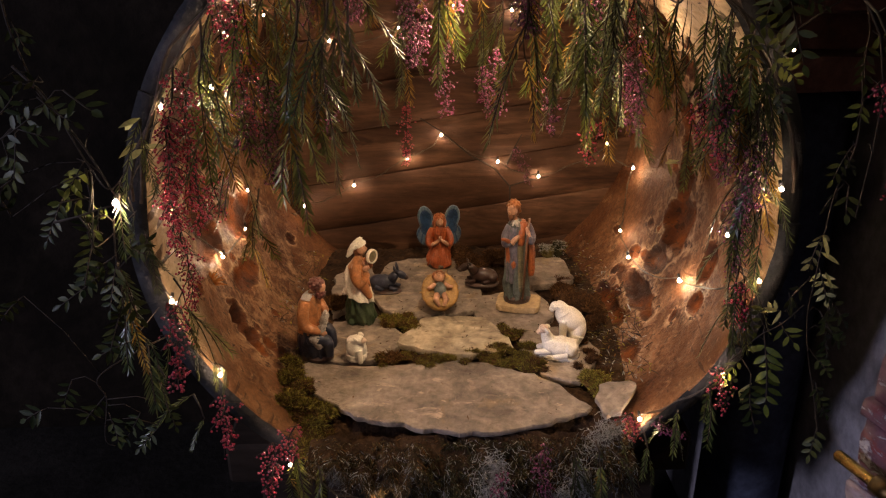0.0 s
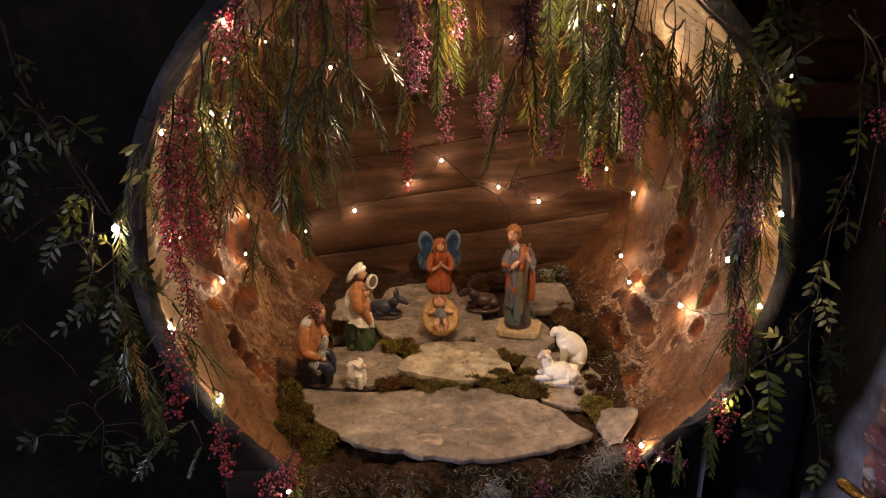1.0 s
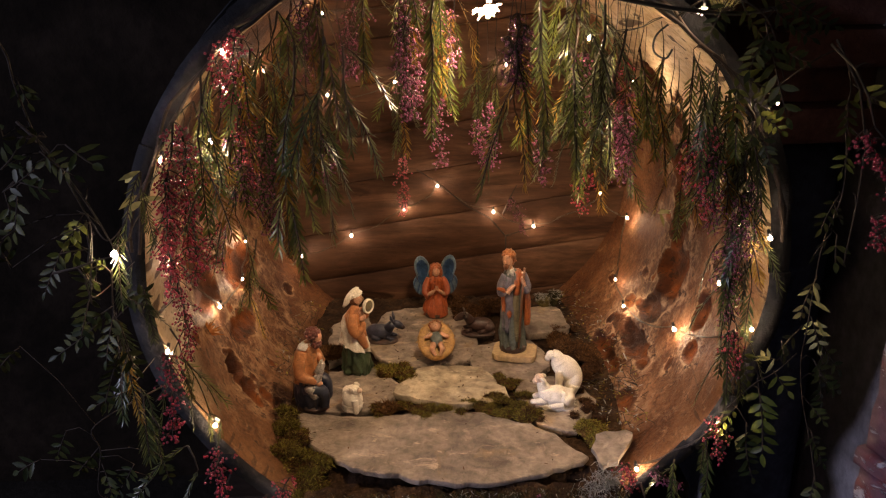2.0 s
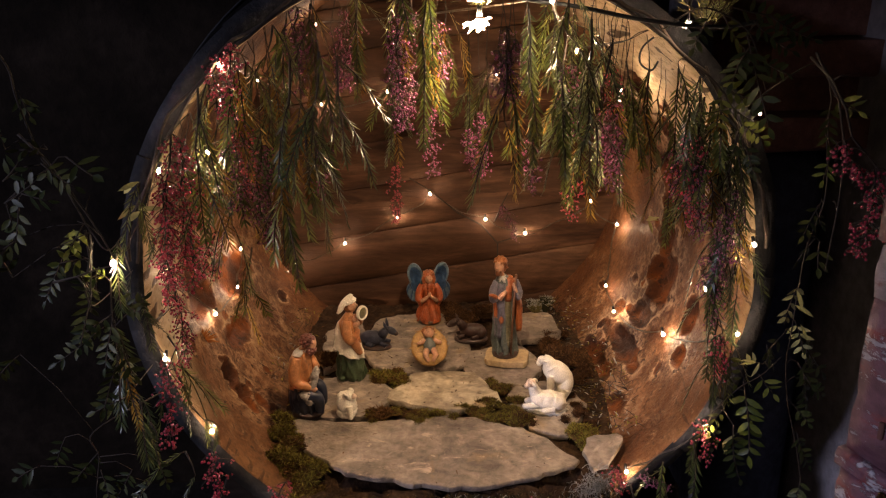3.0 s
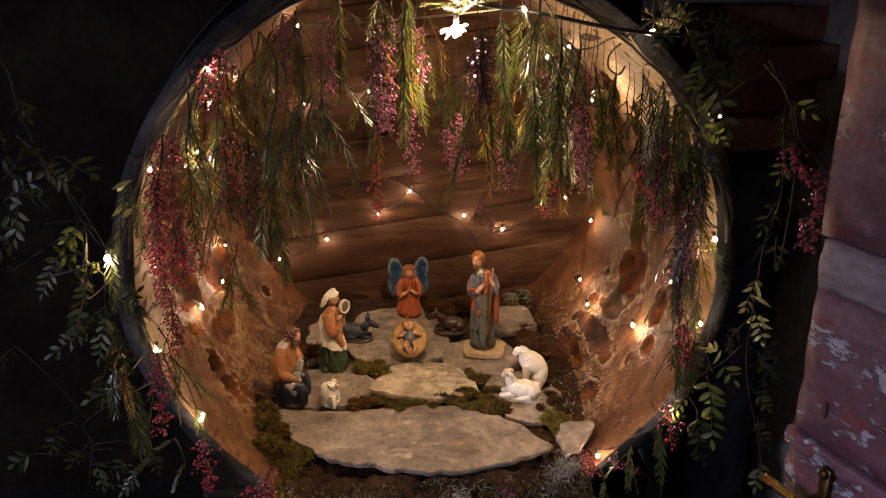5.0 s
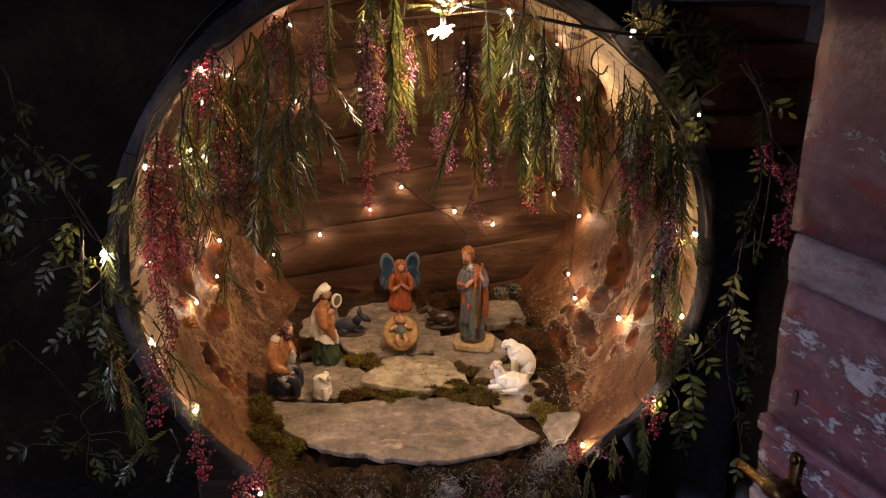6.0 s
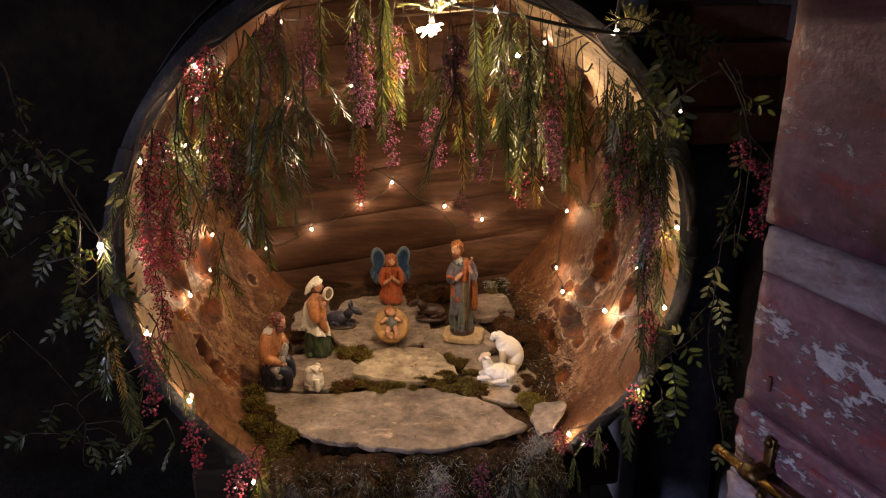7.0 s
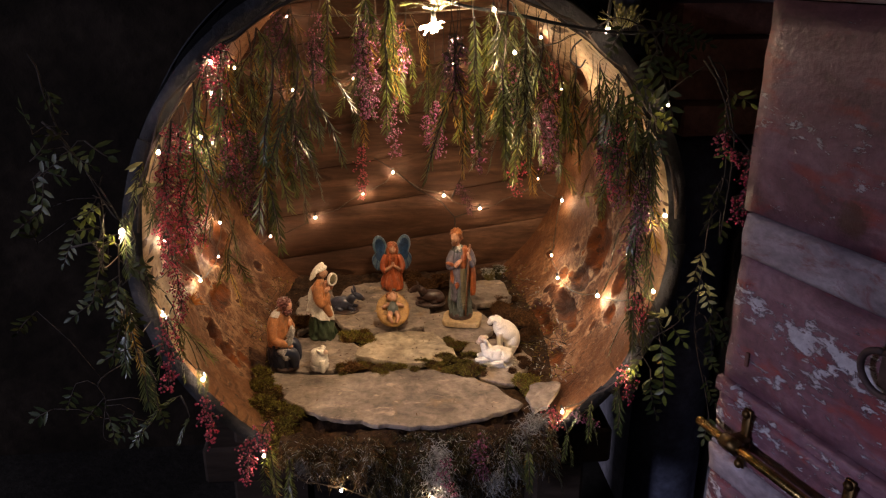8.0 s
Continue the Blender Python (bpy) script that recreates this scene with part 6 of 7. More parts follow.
def leaf_spray(x, y, z, dx, drop, kind):
    pale = kind == 1
    label = "hanging spray of narrow yellow-green pepper-tree leaves" if pale else "hanging spray of narrow dark green pepper-tree leaves"
    low = Vector((x + dx, y + random.uniform(-0.015, 0.015), z - drop))
    roof = ceiling_over(x, y)
    high = min(roof, z + 0.035) if z > 1.40 else z
    top = empty("leaf_spray", (x, y, high), label, "foliage", "hanging leaf sprays")
    a, b = Vector((0, 0, 0)), low - Vector((x, y, high))
    ln = b.length
    n = max(4, int(ln / (0.0155 if pale else 0.0165)))
    pts = hang(a, b, Vector((random.uniform(-0.01, 0.01), random.uniform(-0.01, 0.01), 0)), n)
    keep = max(2, int(n * max(0.35, 1 - 0.055 / ln)))
    stems = Geo()
    if z > 1.40 and roof > high + 0.005:
        stems.tube([Vector((random.uniform(-0.008, 0.008), 0.0, roof - high)), Vector((random.uniform(-0.006, 0.006), 0.004, (roof - high) * 0.5)), a], [0.0005, 0.0005, 0.0009], 5)
    stems.tube(pts[: keep + 1], [0.0015 - 0.0009 * i / keep for i in range(keep + 1)], 5)
    part("stem", stems, STEM, top, "thin brown stem")
    for i in range(0, keep + 1):
        turn = random.choice((-1.571, 1.571)) + random.gauss(0, 0.85)
        room = (pts[i].z - b.z) / 0.075
        if random.random() < 0.80:
            leaf_on(top, PALE if pale or random.random() < 0.25 else DARK, pts[i], turn, max(0.5, min(1.15, room * random.uniform(0.8, 1.15))), random.uniform(-0.45, 0.2))
    return top


def berry_spray(x, y, z, dx, drop, kind):
    pink = kind == 3
    label = "hanging cluster of bright pink peppercorn berries" if pink else "hanging cluster of dull plum-pink peppercorn berries"
    top = empty("berry_cluster", (x, y, z), label, "berries", "hanging berry clusters")
    n = max(4, int(drop / 0.010))
    pts = hang(Vector((0, 0, 0)), Vector((dx, random.uniform(-0.01, 0.01), -drop)), Vector((random.uniform(-0.008, 0.008), 0, 0)), n)
    stems, fruit = Geo(), Geo()
    roof = ceiling_over(x, y)
    if z > 1.40 and roof > z + 0.005:
        stems.tube([Vector((random.uniform(-0.008, 0.008), 0, roof - z)), Vector((random.uniform(-0.006, 0.006), 0.003, (roof - z) * 0.5)), Vector((0, 0, 0))], 0.0005, 5)
    stems.tube(pts, [0.0013 - 0.0008 * i / n for i in range(n + 1)], 5)
    turn = random.uniform(0, 6.28)
    for i in range(0, n + 1):
        for spur in range(random.choice((4, 4, 5))):
            turn += 2.4
            t = i / n
            reach = random.uniform(0.008, 0.024) * (1.15 - 0.6 * t) * (0.5 + min(0.5, t * 4))
            tip = pts[i] + Vector((math.cos(turn) * reach, math.sin(turn) * reach, -random.uniform(0.003, 0.016)))
            mid = pts[i].lerp(tip, 0.5) + Vector((0, 0, 0.002))
            stems.tube([pts[i], mid, tip], 0.0005, 4)
            for k in range(random.choice((3, 4, 4, 5))):
                q = pts[i].lerp(tip, 0.35 + 0.65 * random.random()) + Vector((random.uniform(-1, 1), random.uniform(-1, 1), random.uniform(-1.2, 0.4))) * 0.0045
                fruit.ball(q, random.uniform(0.0013, 0.0018) if pink else random.uniform(0.0011, 0.0015), 0, None, 7, 5)
    part("stalk", stems, STEM, top, "thin brown stalk")
    tagged(part("fruit", fruit, BERRY if pink else PLUMBERRY, top), kind="stuff")
    return top


MAKERS = {1: leaf_spray, 2: leaf_spray, 3: berry_spray, 4: berry_spray}
for rows in (LEFT, LEFT_BERRY, MIDDLE, MIDDLE_BERRY, RIGHT, RIGHT_BERRY, BRANCH_BERRY, LOWER, MORE_BERRY, REST_BERRY):
    for row in rows:
        MAKERS[row[5]](*row)


def pinnate(length, leaflet, wide, mat):
    """A compound leaf that hangs from the origin along -z, its broad leaflets in pairs across x."""
    g = Geo()
    pairs = max(3, int(length / 0.0088))
    rib = []
    sway = random.uniform(-0.10, 0.10)
    for k in range(pairs + 1):
        t = k / pairs
        p = Vector((sway * length * math.sin(2.2 * t), -0.10 * length * t * t, -length * t))
        rib.append(p)
        if t < 0.12:
            continue
        size = leaflet * (0.75 + 0.4 * math.sin(math.pi * min(1.0, 0.2 + 0.7 * t))) * random.uniform(0.85, 1.12)
        for sg in (-1, 1):
            if k == pairs and sg == 1 or random.random() < 0.05:
                continue
            ang = random.uniform(0.75, 1.15) if k < pairs else random.uniform(-0.1, 0.1)
            d = Vector((sg * math.sin(ang), random.uniform(-0.45, 0.25), -math.cos(ang)))
            g.blade(p + Vector((0, 0, random.uniform(-0.0015, 0.0015))), d, (random.uniform(-0.3, 0.3), -1, random.uniform(-0.1, 0.5)), size, wide * random.uniform(0.85, 1.15), 0, random.uniform(0.0, 0.25), random.uniform(0.02, 0.16))
    g.tube(rib, [0.0008] * (len(rib) - 1) + [0.0004], 4, 1)
    return g.mesh("leaf", [mat, STEM])


LENGTHS = (0.030, 0.045, 0.060, 0.080)
# tone 0 is coloured as dim, 1 and 2 as lit by near beads
LEAVES = [[[pinnate(ln, 0.0155, 0.0062, mat) for variant in range(3)] for ln in LENGTHS] for mat in (DIMLEAF, LEAF, LITLEAF)]


def vine(label, y, stem, leaves):
    """A trailing stem of x, z stations at depth y, tied to the rim, with compound leaves given by root, reach and tone."""
    way = [Vector((x, y + 0.012 * noise.noise(Vector((x * 30, z * 30, 2))), z)) for x, z in stem]
    ties = []
    for p in (way[0], way[-1]):
        k = 0.408 / math.hypot(p.x, p.z - Z0)
        ties.append(Vector((p.x * k, -0.025, Z0 + (p.z - Z0) * k)))
    if (ties[0] - way[0]).length < (ties[1] - way[-1]).length:
        way = [ties[0]] + way
    else:
        way = way + [ties[1]]
    top = empty("leafy_branch", tuple(way[0]), label, "foliage", "branches round the cask")
    base = Vector(way[0])
    g = Geo()
    line = eased(way)
    g.tube([p - base for p in line], [0.0012 - 0.0006 * i / len(line) for i in range(len(line))], 6)
    part("twig", g, STEM, top, "thin brown twig")
    for x, z, dx, dz, tone in leaves:
        root = Vector((x, y, z))
        near = min(line, key=lambda q: (q - root).length)
        d = Vector((dx, random.uniform(-0.012, 0.012), dz))
        ln = d.length
        pick = min(range(4), key=lambda i: abs(LENGTHS[i] - ln))
        back = (Vector((0, 1, 0)) - d.normalized() * d.normalized().y).normalized()
        down = -d.normalized()
        m = Matrix((back.cross(down), back, down)).transposed() @ Matrix.Rotation(random.uniform(-0.6, 0.6), 3, "Z")
        ob = new("leaf", random.choice(LEAVES[tone][pick]))
        ob.parent = top
        ob.matrix_local = Matrix.Translation(root - base) @ m.to_4x4() @ Matrix.Scale(ln / LENGTHS[pick], 4)
        if (near - root).length > 0.004:
            g = Geo()
            mid = near.lerp(root, 0.5) + Vector((0, 0.004, 0.005))
            g.tube([near - base, mid - base, root - base], [0.0007, 0.0006, 0.0005], 5)
            part("side_twig", g, STEM, top, "thin brown side twig")


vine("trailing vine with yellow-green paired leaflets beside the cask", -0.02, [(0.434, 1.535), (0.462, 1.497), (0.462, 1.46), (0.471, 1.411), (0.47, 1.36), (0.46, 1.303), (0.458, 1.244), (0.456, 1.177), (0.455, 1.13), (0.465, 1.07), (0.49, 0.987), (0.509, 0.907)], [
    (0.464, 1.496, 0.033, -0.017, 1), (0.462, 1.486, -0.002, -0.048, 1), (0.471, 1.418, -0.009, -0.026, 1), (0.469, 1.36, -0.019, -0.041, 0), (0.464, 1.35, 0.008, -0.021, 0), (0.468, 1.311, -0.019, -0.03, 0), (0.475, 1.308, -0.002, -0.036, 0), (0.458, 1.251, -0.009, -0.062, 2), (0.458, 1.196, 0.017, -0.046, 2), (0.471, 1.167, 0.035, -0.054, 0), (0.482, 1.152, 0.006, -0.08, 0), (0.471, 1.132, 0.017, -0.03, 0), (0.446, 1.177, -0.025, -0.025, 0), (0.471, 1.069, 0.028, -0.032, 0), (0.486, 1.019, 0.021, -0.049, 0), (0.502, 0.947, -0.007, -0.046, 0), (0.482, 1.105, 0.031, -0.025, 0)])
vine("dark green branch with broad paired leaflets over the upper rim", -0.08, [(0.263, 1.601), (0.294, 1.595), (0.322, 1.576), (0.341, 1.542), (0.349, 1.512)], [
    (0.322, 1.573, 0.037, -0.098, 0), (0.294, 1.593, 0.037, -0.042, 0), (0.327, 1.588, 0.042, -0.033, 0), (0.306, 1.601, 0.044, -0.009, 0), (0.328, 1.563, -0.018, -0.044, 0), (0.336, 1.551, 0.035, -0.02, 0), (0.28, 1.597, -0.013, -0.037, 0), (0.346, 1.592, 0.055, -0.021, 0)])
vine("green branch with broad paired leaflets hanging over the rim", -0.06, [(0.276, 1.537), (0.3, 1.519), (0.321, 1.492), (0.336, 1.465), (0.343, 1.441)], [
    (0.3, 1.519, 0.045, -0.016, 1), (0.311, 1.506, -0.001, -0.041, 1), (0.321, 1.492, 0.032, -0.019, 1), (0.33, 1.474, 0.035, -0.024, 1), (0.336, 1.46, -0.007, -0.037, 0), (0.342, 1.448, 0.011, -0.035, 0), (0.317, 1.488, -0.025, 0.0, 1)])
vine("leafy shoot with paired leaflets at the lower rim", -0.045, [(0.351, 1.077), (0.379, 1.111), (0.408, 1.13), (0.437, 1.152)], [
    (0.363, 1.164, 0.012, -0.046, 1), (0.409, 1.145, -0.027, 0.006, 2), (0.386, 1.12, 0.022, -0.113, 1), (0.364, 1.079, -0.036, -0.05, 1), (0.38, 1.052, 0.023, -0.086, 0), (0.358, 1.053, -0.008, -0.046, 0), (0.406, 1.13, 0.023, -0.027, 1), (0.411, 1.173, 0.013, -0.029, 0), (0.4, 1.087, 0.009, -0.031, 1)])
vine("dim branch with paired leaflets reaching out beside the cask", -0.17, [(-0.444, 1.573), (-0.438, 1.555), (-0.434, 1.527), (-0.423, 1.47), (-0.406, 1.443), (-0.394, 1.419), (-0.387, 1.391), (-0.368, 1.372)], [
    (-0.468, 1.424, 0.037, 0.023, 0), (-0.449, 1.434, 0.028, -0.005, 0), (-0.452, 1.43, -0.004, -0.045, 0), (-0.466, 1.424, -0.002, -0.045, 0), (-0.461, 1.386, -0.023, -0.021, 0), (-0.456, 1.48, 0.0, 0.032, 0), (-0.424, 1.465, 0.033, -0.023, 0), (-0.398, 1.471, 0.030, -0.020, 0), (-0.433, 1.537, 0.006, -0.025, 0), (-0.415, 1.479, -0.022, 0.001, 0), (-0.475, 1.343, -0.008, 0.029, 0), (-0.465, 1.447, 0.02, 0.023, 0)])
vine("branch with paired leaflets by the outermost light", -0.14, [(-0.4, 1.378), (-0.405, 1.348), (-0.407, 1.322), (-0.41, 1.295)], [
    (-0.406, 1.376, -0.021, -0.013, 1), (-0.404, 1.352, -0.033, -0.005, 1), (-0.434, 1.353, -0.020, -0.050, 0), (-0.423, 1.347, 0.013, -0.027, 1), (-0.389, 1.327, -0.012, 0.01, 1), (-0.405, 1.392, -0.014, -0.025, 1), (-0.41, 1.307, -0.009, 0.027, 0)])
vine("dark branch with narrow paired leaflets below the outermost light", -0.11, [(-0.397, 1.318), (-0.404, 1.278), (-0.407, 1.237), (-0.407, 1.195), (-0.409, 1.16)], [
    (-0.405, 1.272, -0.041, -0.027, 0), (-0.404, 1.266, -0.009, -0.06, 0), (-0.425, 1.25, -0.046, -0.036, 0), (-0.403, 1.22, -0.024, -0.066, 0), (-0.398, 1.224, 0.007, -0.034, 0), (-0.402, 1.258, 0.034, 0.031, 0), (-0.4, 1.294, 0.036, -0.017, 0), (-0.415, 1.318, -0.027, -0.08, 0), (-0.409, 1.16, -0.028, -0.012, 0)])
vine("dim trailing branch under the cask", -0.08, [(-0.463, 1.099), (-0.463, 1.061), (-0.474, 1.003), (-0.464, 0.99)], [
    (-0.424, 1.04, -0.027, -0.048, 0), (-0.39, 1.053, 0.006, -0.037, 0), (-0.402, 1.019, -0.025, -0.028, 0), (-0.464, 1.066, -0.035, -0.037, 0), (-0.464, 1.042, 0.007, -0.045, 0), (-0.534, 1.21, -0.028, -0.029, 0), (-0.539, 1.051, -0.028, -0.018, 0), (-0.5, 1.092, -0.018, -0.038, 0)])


# the woody garland along the upper rim, from which the sprays hang
g = Geo()
for y, r, wob in ((-0.035, 0.402, 0.010), (-0.020, 0.408, 0.014)):
    pts = []
    for i in range(61):
        a = radians(172 - 164 * i / 60)
        rr = r + wob * noise.noise(Vector((i * 0.35, y * 90, 3)))
        pts.append((rr * math.cos(a), y + 0.012 * noise.noise(Vector((i * 0.3, 8, y * 70))), Z0 + rr * math.sin(a)))
    g.tube(pts, 0.0022, 6)
solid("garland_stem", g, STEM, "thin woody garland stem wound along the upper rim", "foliage")

# small leaves lit up round the larger lamps; GOLD has that light in its colour
GOLD = [frond(random.uniform(0.055, 0.075), 7, 0.018, 0.0034, 0.5, 0.6, [LITLEAF, STEM]) for i in range(4)]
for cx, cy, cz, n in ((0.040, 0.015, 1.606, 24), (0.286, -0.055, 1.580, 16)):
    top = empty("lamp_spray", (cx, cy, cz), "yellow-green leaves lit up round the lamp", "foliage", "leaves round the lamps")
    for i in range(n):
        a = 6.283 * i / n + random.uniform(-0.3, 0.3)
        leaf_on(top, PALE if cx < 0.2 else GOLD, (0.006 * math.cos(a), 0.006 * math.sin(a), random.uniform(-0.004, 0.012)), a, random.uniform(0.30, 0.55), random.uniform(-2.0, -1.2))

# single yellow leaves that catch the light, painted paler for it
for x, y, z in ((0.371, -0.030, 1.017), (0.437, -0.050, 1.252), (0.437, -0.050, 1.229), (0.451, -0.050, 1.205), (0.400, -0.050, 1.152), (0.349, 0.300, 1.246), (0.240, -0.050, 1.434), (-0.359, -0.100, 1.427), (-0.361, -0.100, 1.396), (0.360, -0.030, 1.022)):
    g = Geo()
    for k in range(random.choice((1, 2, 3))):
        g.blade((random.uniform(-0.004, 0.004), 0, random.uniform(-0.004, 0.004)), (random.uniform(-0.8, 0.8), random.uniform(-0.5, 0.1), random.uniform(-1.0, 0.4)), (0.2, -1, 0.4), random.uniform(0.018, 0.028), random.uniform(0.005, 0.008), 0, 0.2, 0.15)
    solid("yellow_leaf", g, LITLEAF, "yellow leaf caught among the sprays, coloured pale as if lit", "leaf", "yellow leaves", at=pose(x, y, z))

# a dry orange tuft on the cask wall
g = Geo()
for i in range(22):
    a = random.uniform(-0.6, 3.8)
    g.blade((0, 0, 0), (math.cos(a), -0.35 + random.uniform(-0.2, 0.2), math.sin(a)), (0, -1, 0.2), random.uniform(0.016, 0.034), random.uniform(0.002, 0.004), 0, 0.2, 0.15)
solid("dry_tuft", g, DRYLEAF, "dry orange leaf tuft stuck to the cask wall", "leaf", at=pose(-0.397, 0.200, 1.090))

# bare twigs reaching out of the foliage
for pts in ([(0.372, -0.130, 1.552), (0.366, -0.190, 1.535), (0.364, -0.225, 1.512), (0.366, -0.238, 1.488), (0.393, -0.240, 1.460), (0.397, -0.240, 1.412), (0.394, -0.240, 1.385)], [(-0.451, -0.150, 1.491), (-0.429, -0.150, 1.466), (-0.413, -0.150, 1.437), (-0.397, -0.150, 1.408), (-0.385, -0.150, 1.381), (-0.375, -0.150, 1.355)], [(-0.444, -0.150, 1.329), (-0.417, -0.150, 1.335), (-0.395, -0.150, 1.343), (-0.376, -0.150, 1.347)], [(-0.405, -0.140, 1.384), (-0.405, -0.140, 1.353), (-0.416, -0.140, 1.315), (-0.413, -0.140, 1.289)], [(0.382, -0.120, 1.556), (0.415, -0.120, 1.505), (0.432, -0.120, 1.444), (0.433, -0.120, 1.380), (0.430, -0.120, 1.305)]):
    g = Geo()
    n = len(pts)
    g.tube(pts, [0.0016 - 0.0010 * i / n for i in range(n)], 5)
    for i in range(1, n - 1):
        p = Vector(pts[i])
        q = p + Vector((random.uniform(-0.02, 0.02), random.uniform(-0.01, 0.01), random.uniform(-0.025, 0.02)))
        g.tube([p, p.lerp(q, 0.5) + Vector((0, 0, 0.003)), q], [0.0009, 0.0007, 0.0004], 4)
    solid("bare_twig", g, STEM, "thin bare twig reaching out of the foliage", "twig", "bare twigs")

# ---- moss ----
def moss(name, spots, mat, label, count, length, category="moss", other=None):
    """Feathery cushions: lumpy knolls under a pelt of very fine, curling shoots; spots are x, y, z, radius, height."""
    g = Geo()
    for x, y, z, r, h in spots:
        knolls = [(x, y, z, r * 0.7, h * 0.6)]
        for i in range(max(4, int(9 * r / 0.025))):
            a, k = random.uniform(0, 6.283), math.sqrt(random.random())
            rr = r * random.uniform(0.22, 0.42)
            knolls.append((x + r * k * math.cos(a), y + 0.75 * r * k * math.sin(a), z + h * 0.5 * (1 - k * k) * random.uniform(0.4, 1.2), rr, rr * random.uniform(0.6, 0.95)))
        for kx, ky, kz, kr, kh in knolls:
            g.ball((kx, ky, kz), (kr * 0.86, kr * 0.8, kh * 0.8), 1, None, 10, 6, 0.7)
            dry = random.random() < 0.25
            for i in range(int(2.6 * count * (kr / 0.03) ** 2) + 10):
                a, k = random.uniform(0, 6.283), math.sqrt(random.random())
                el = math.sqrt(max(0.0, 1 - k * k))
                p = Vector((kx + kr * k * math.cos(a), ky + kr * 0.9 * k * math.sin(a), kz + kh * el * random.uniform(0.75, 1.0)))
                d = Vector((math.cos(a) * k + random.uniform(-1, 1), math.sin(a) * k + random.uniform(-1, 1), 0.25 + 0.8 * el + random.uniform(-0.7, 0.5))).normalized()
                g.tuft(p, d, length * random.choice((0.3, 0.4, 0.5, 0.6, 0.9)), length * 0.105, 1 if (dry and random.random() < 0.7) or random.random() < 0.12 else 0)
    return solid(name, g, [mat, other or DRYMOSS], label, category, "moss cushions", "stuff", False)


def drape(name, x0, x1, mat, label, seed_shift, count, length, fall, group="moss hanging over the lower rim"):
    """Moss that spills from under the slab over the lower rim."""
    g = Geo()
    nx, nz = 26, 9
    def at(u, v):
        x = x0 + (x1 - x0) * u
        rim = Z0 - math.sqrt(max(0.01, 0.40 ** 2 - x * x))
        z_top, z_low = FLOOR - 0.010, rim - fall
        z = z_top + (z_low - z_top) * v
        y = -0.008 - 0.040 * math.sin(min(1.0, v * 1.25) * math.pi * 0.62) + 0.012 * noise.noise(Vector((x * 28 + seed_shift, v * 5, 2)))
        z += 0.075 * v * noise.noise(Vector((x * 34, seed_shift, 6)))
        y += 0.012 * noise.noise(Vector((x * 70, v * 12, seed_shift)))
        return Vector((x, y, z))
    vs = [tuple(at(i / nx, j / nz)) for j in range(nz + 1) for i in range(nx + 1)]
    w = nx + 1
    fs = [(j * w + i, (j + 1) * w + i, (j + 1) * w + i + 1, j * w + i + 1) for j in range(nz) for i in range(nx)]
    k = len(vs)
    vs += [(x, y + 0.010, z) for x, y, z in vs]
    fs += [(k + j * w + i, k + j * w + i + 1, k + (j + 1) * w + i + 1, k + (j + 1) * w + i) for j in range(nz) for i in range(nx)]
    g.add(vs, fs, 1)
    for i in range(count):
        p = at(random.random(), random.random())
        d = Vector((random.uniform(-0.9, 0.9), random.uniform(-1.0, -0.1), random.uniform(-1.3, 0.2))).normalized()
        g.tuft(p, d, length * random.uniform(0.3, 1.2), length * 0.075, random.choice((0, 0, 0, 0, 2, 2, 3, 4)))
    # loose strands that trail below the mat
    for i in range(150):
        p = at(random.random(), random.uniform(0.35, 1.0))
        d = Vector((random.uniform(-0.5, 0.5), random.uniform(-0.7, -0.1), random.uniform(-1.2, 0.0))).normalized()
        pts = [p]
        for k in range(5):
            d = (d + Vector((random.uniform(-1, 1), random.uniform(-0.5, 0.4), random.uniform(-1, 0.5))) * 0.45).normalized()
            pts.append(pts[-1] + d * random.uniform(0.003, 0.008))
        g.tube(pts, 0.00035, 3)
    return solid(name, g, [mat, SOIL, SHADEMOSS, DRYMOSS, LICHEN], label, "moss", group, "stuff", False)


def lichen(name, spots, label):
    """Knots of curling pale threads."""
    g = Geo()
    for x, y, z, r in spots:
        for i in range(int(260 * r / 0.02)):
            p = Vector((x, y, z)) + Vector((random.gauss(0, r * 0.5), random.gauss(0, r * 0.3), random.gauss(0, r * 0.7)))
            pts = [p]
            d = Vector((random.uniform(-1, 1), random.uniform(-1, 0.2), random.uniform(-1, 1))).normalized()
            for k in range(4):
                d = (d + Vector((random.uniform(-1, 1), random.uniform(-1, 0.6), random.uniform(-1, 1))) * 0.8).normalized()
                pts.append(pts[-1] + d * 0.004)
            g.tube(pts, 0.00032, 3)
    return solid(name, g, LICHEN, label, "lichen", "lichen knots", "stuff", False)


moss("moss_cushion", [(-0.238, 0.062, 0.925, 0.040, 0.034), (-0.226, 0.018, 0.908, 0.036, 0.030), (-0.256, 0.105, 0.938, 0.025, 0.026), (-0.195, -0.004, 0.897, 0.030, 0.024), (-0.262, 0.075, 0.945, 0.022, 0.02), (-0.175, -0.008, 0.905, 0.02, 0.018), (-0.150, -0.004, 0.902, 0.022, 0.018), (-0.124, -0.012, 0.905, 0.018, 0.014), (-0.272, 0.138, 0.945, 0.024, 0.024), (-0.276, 0.172, 0.952, 0.018, 0.020)], MOSS, "green moss cushion against the cask wall by the broad slab", 900, 0.012)
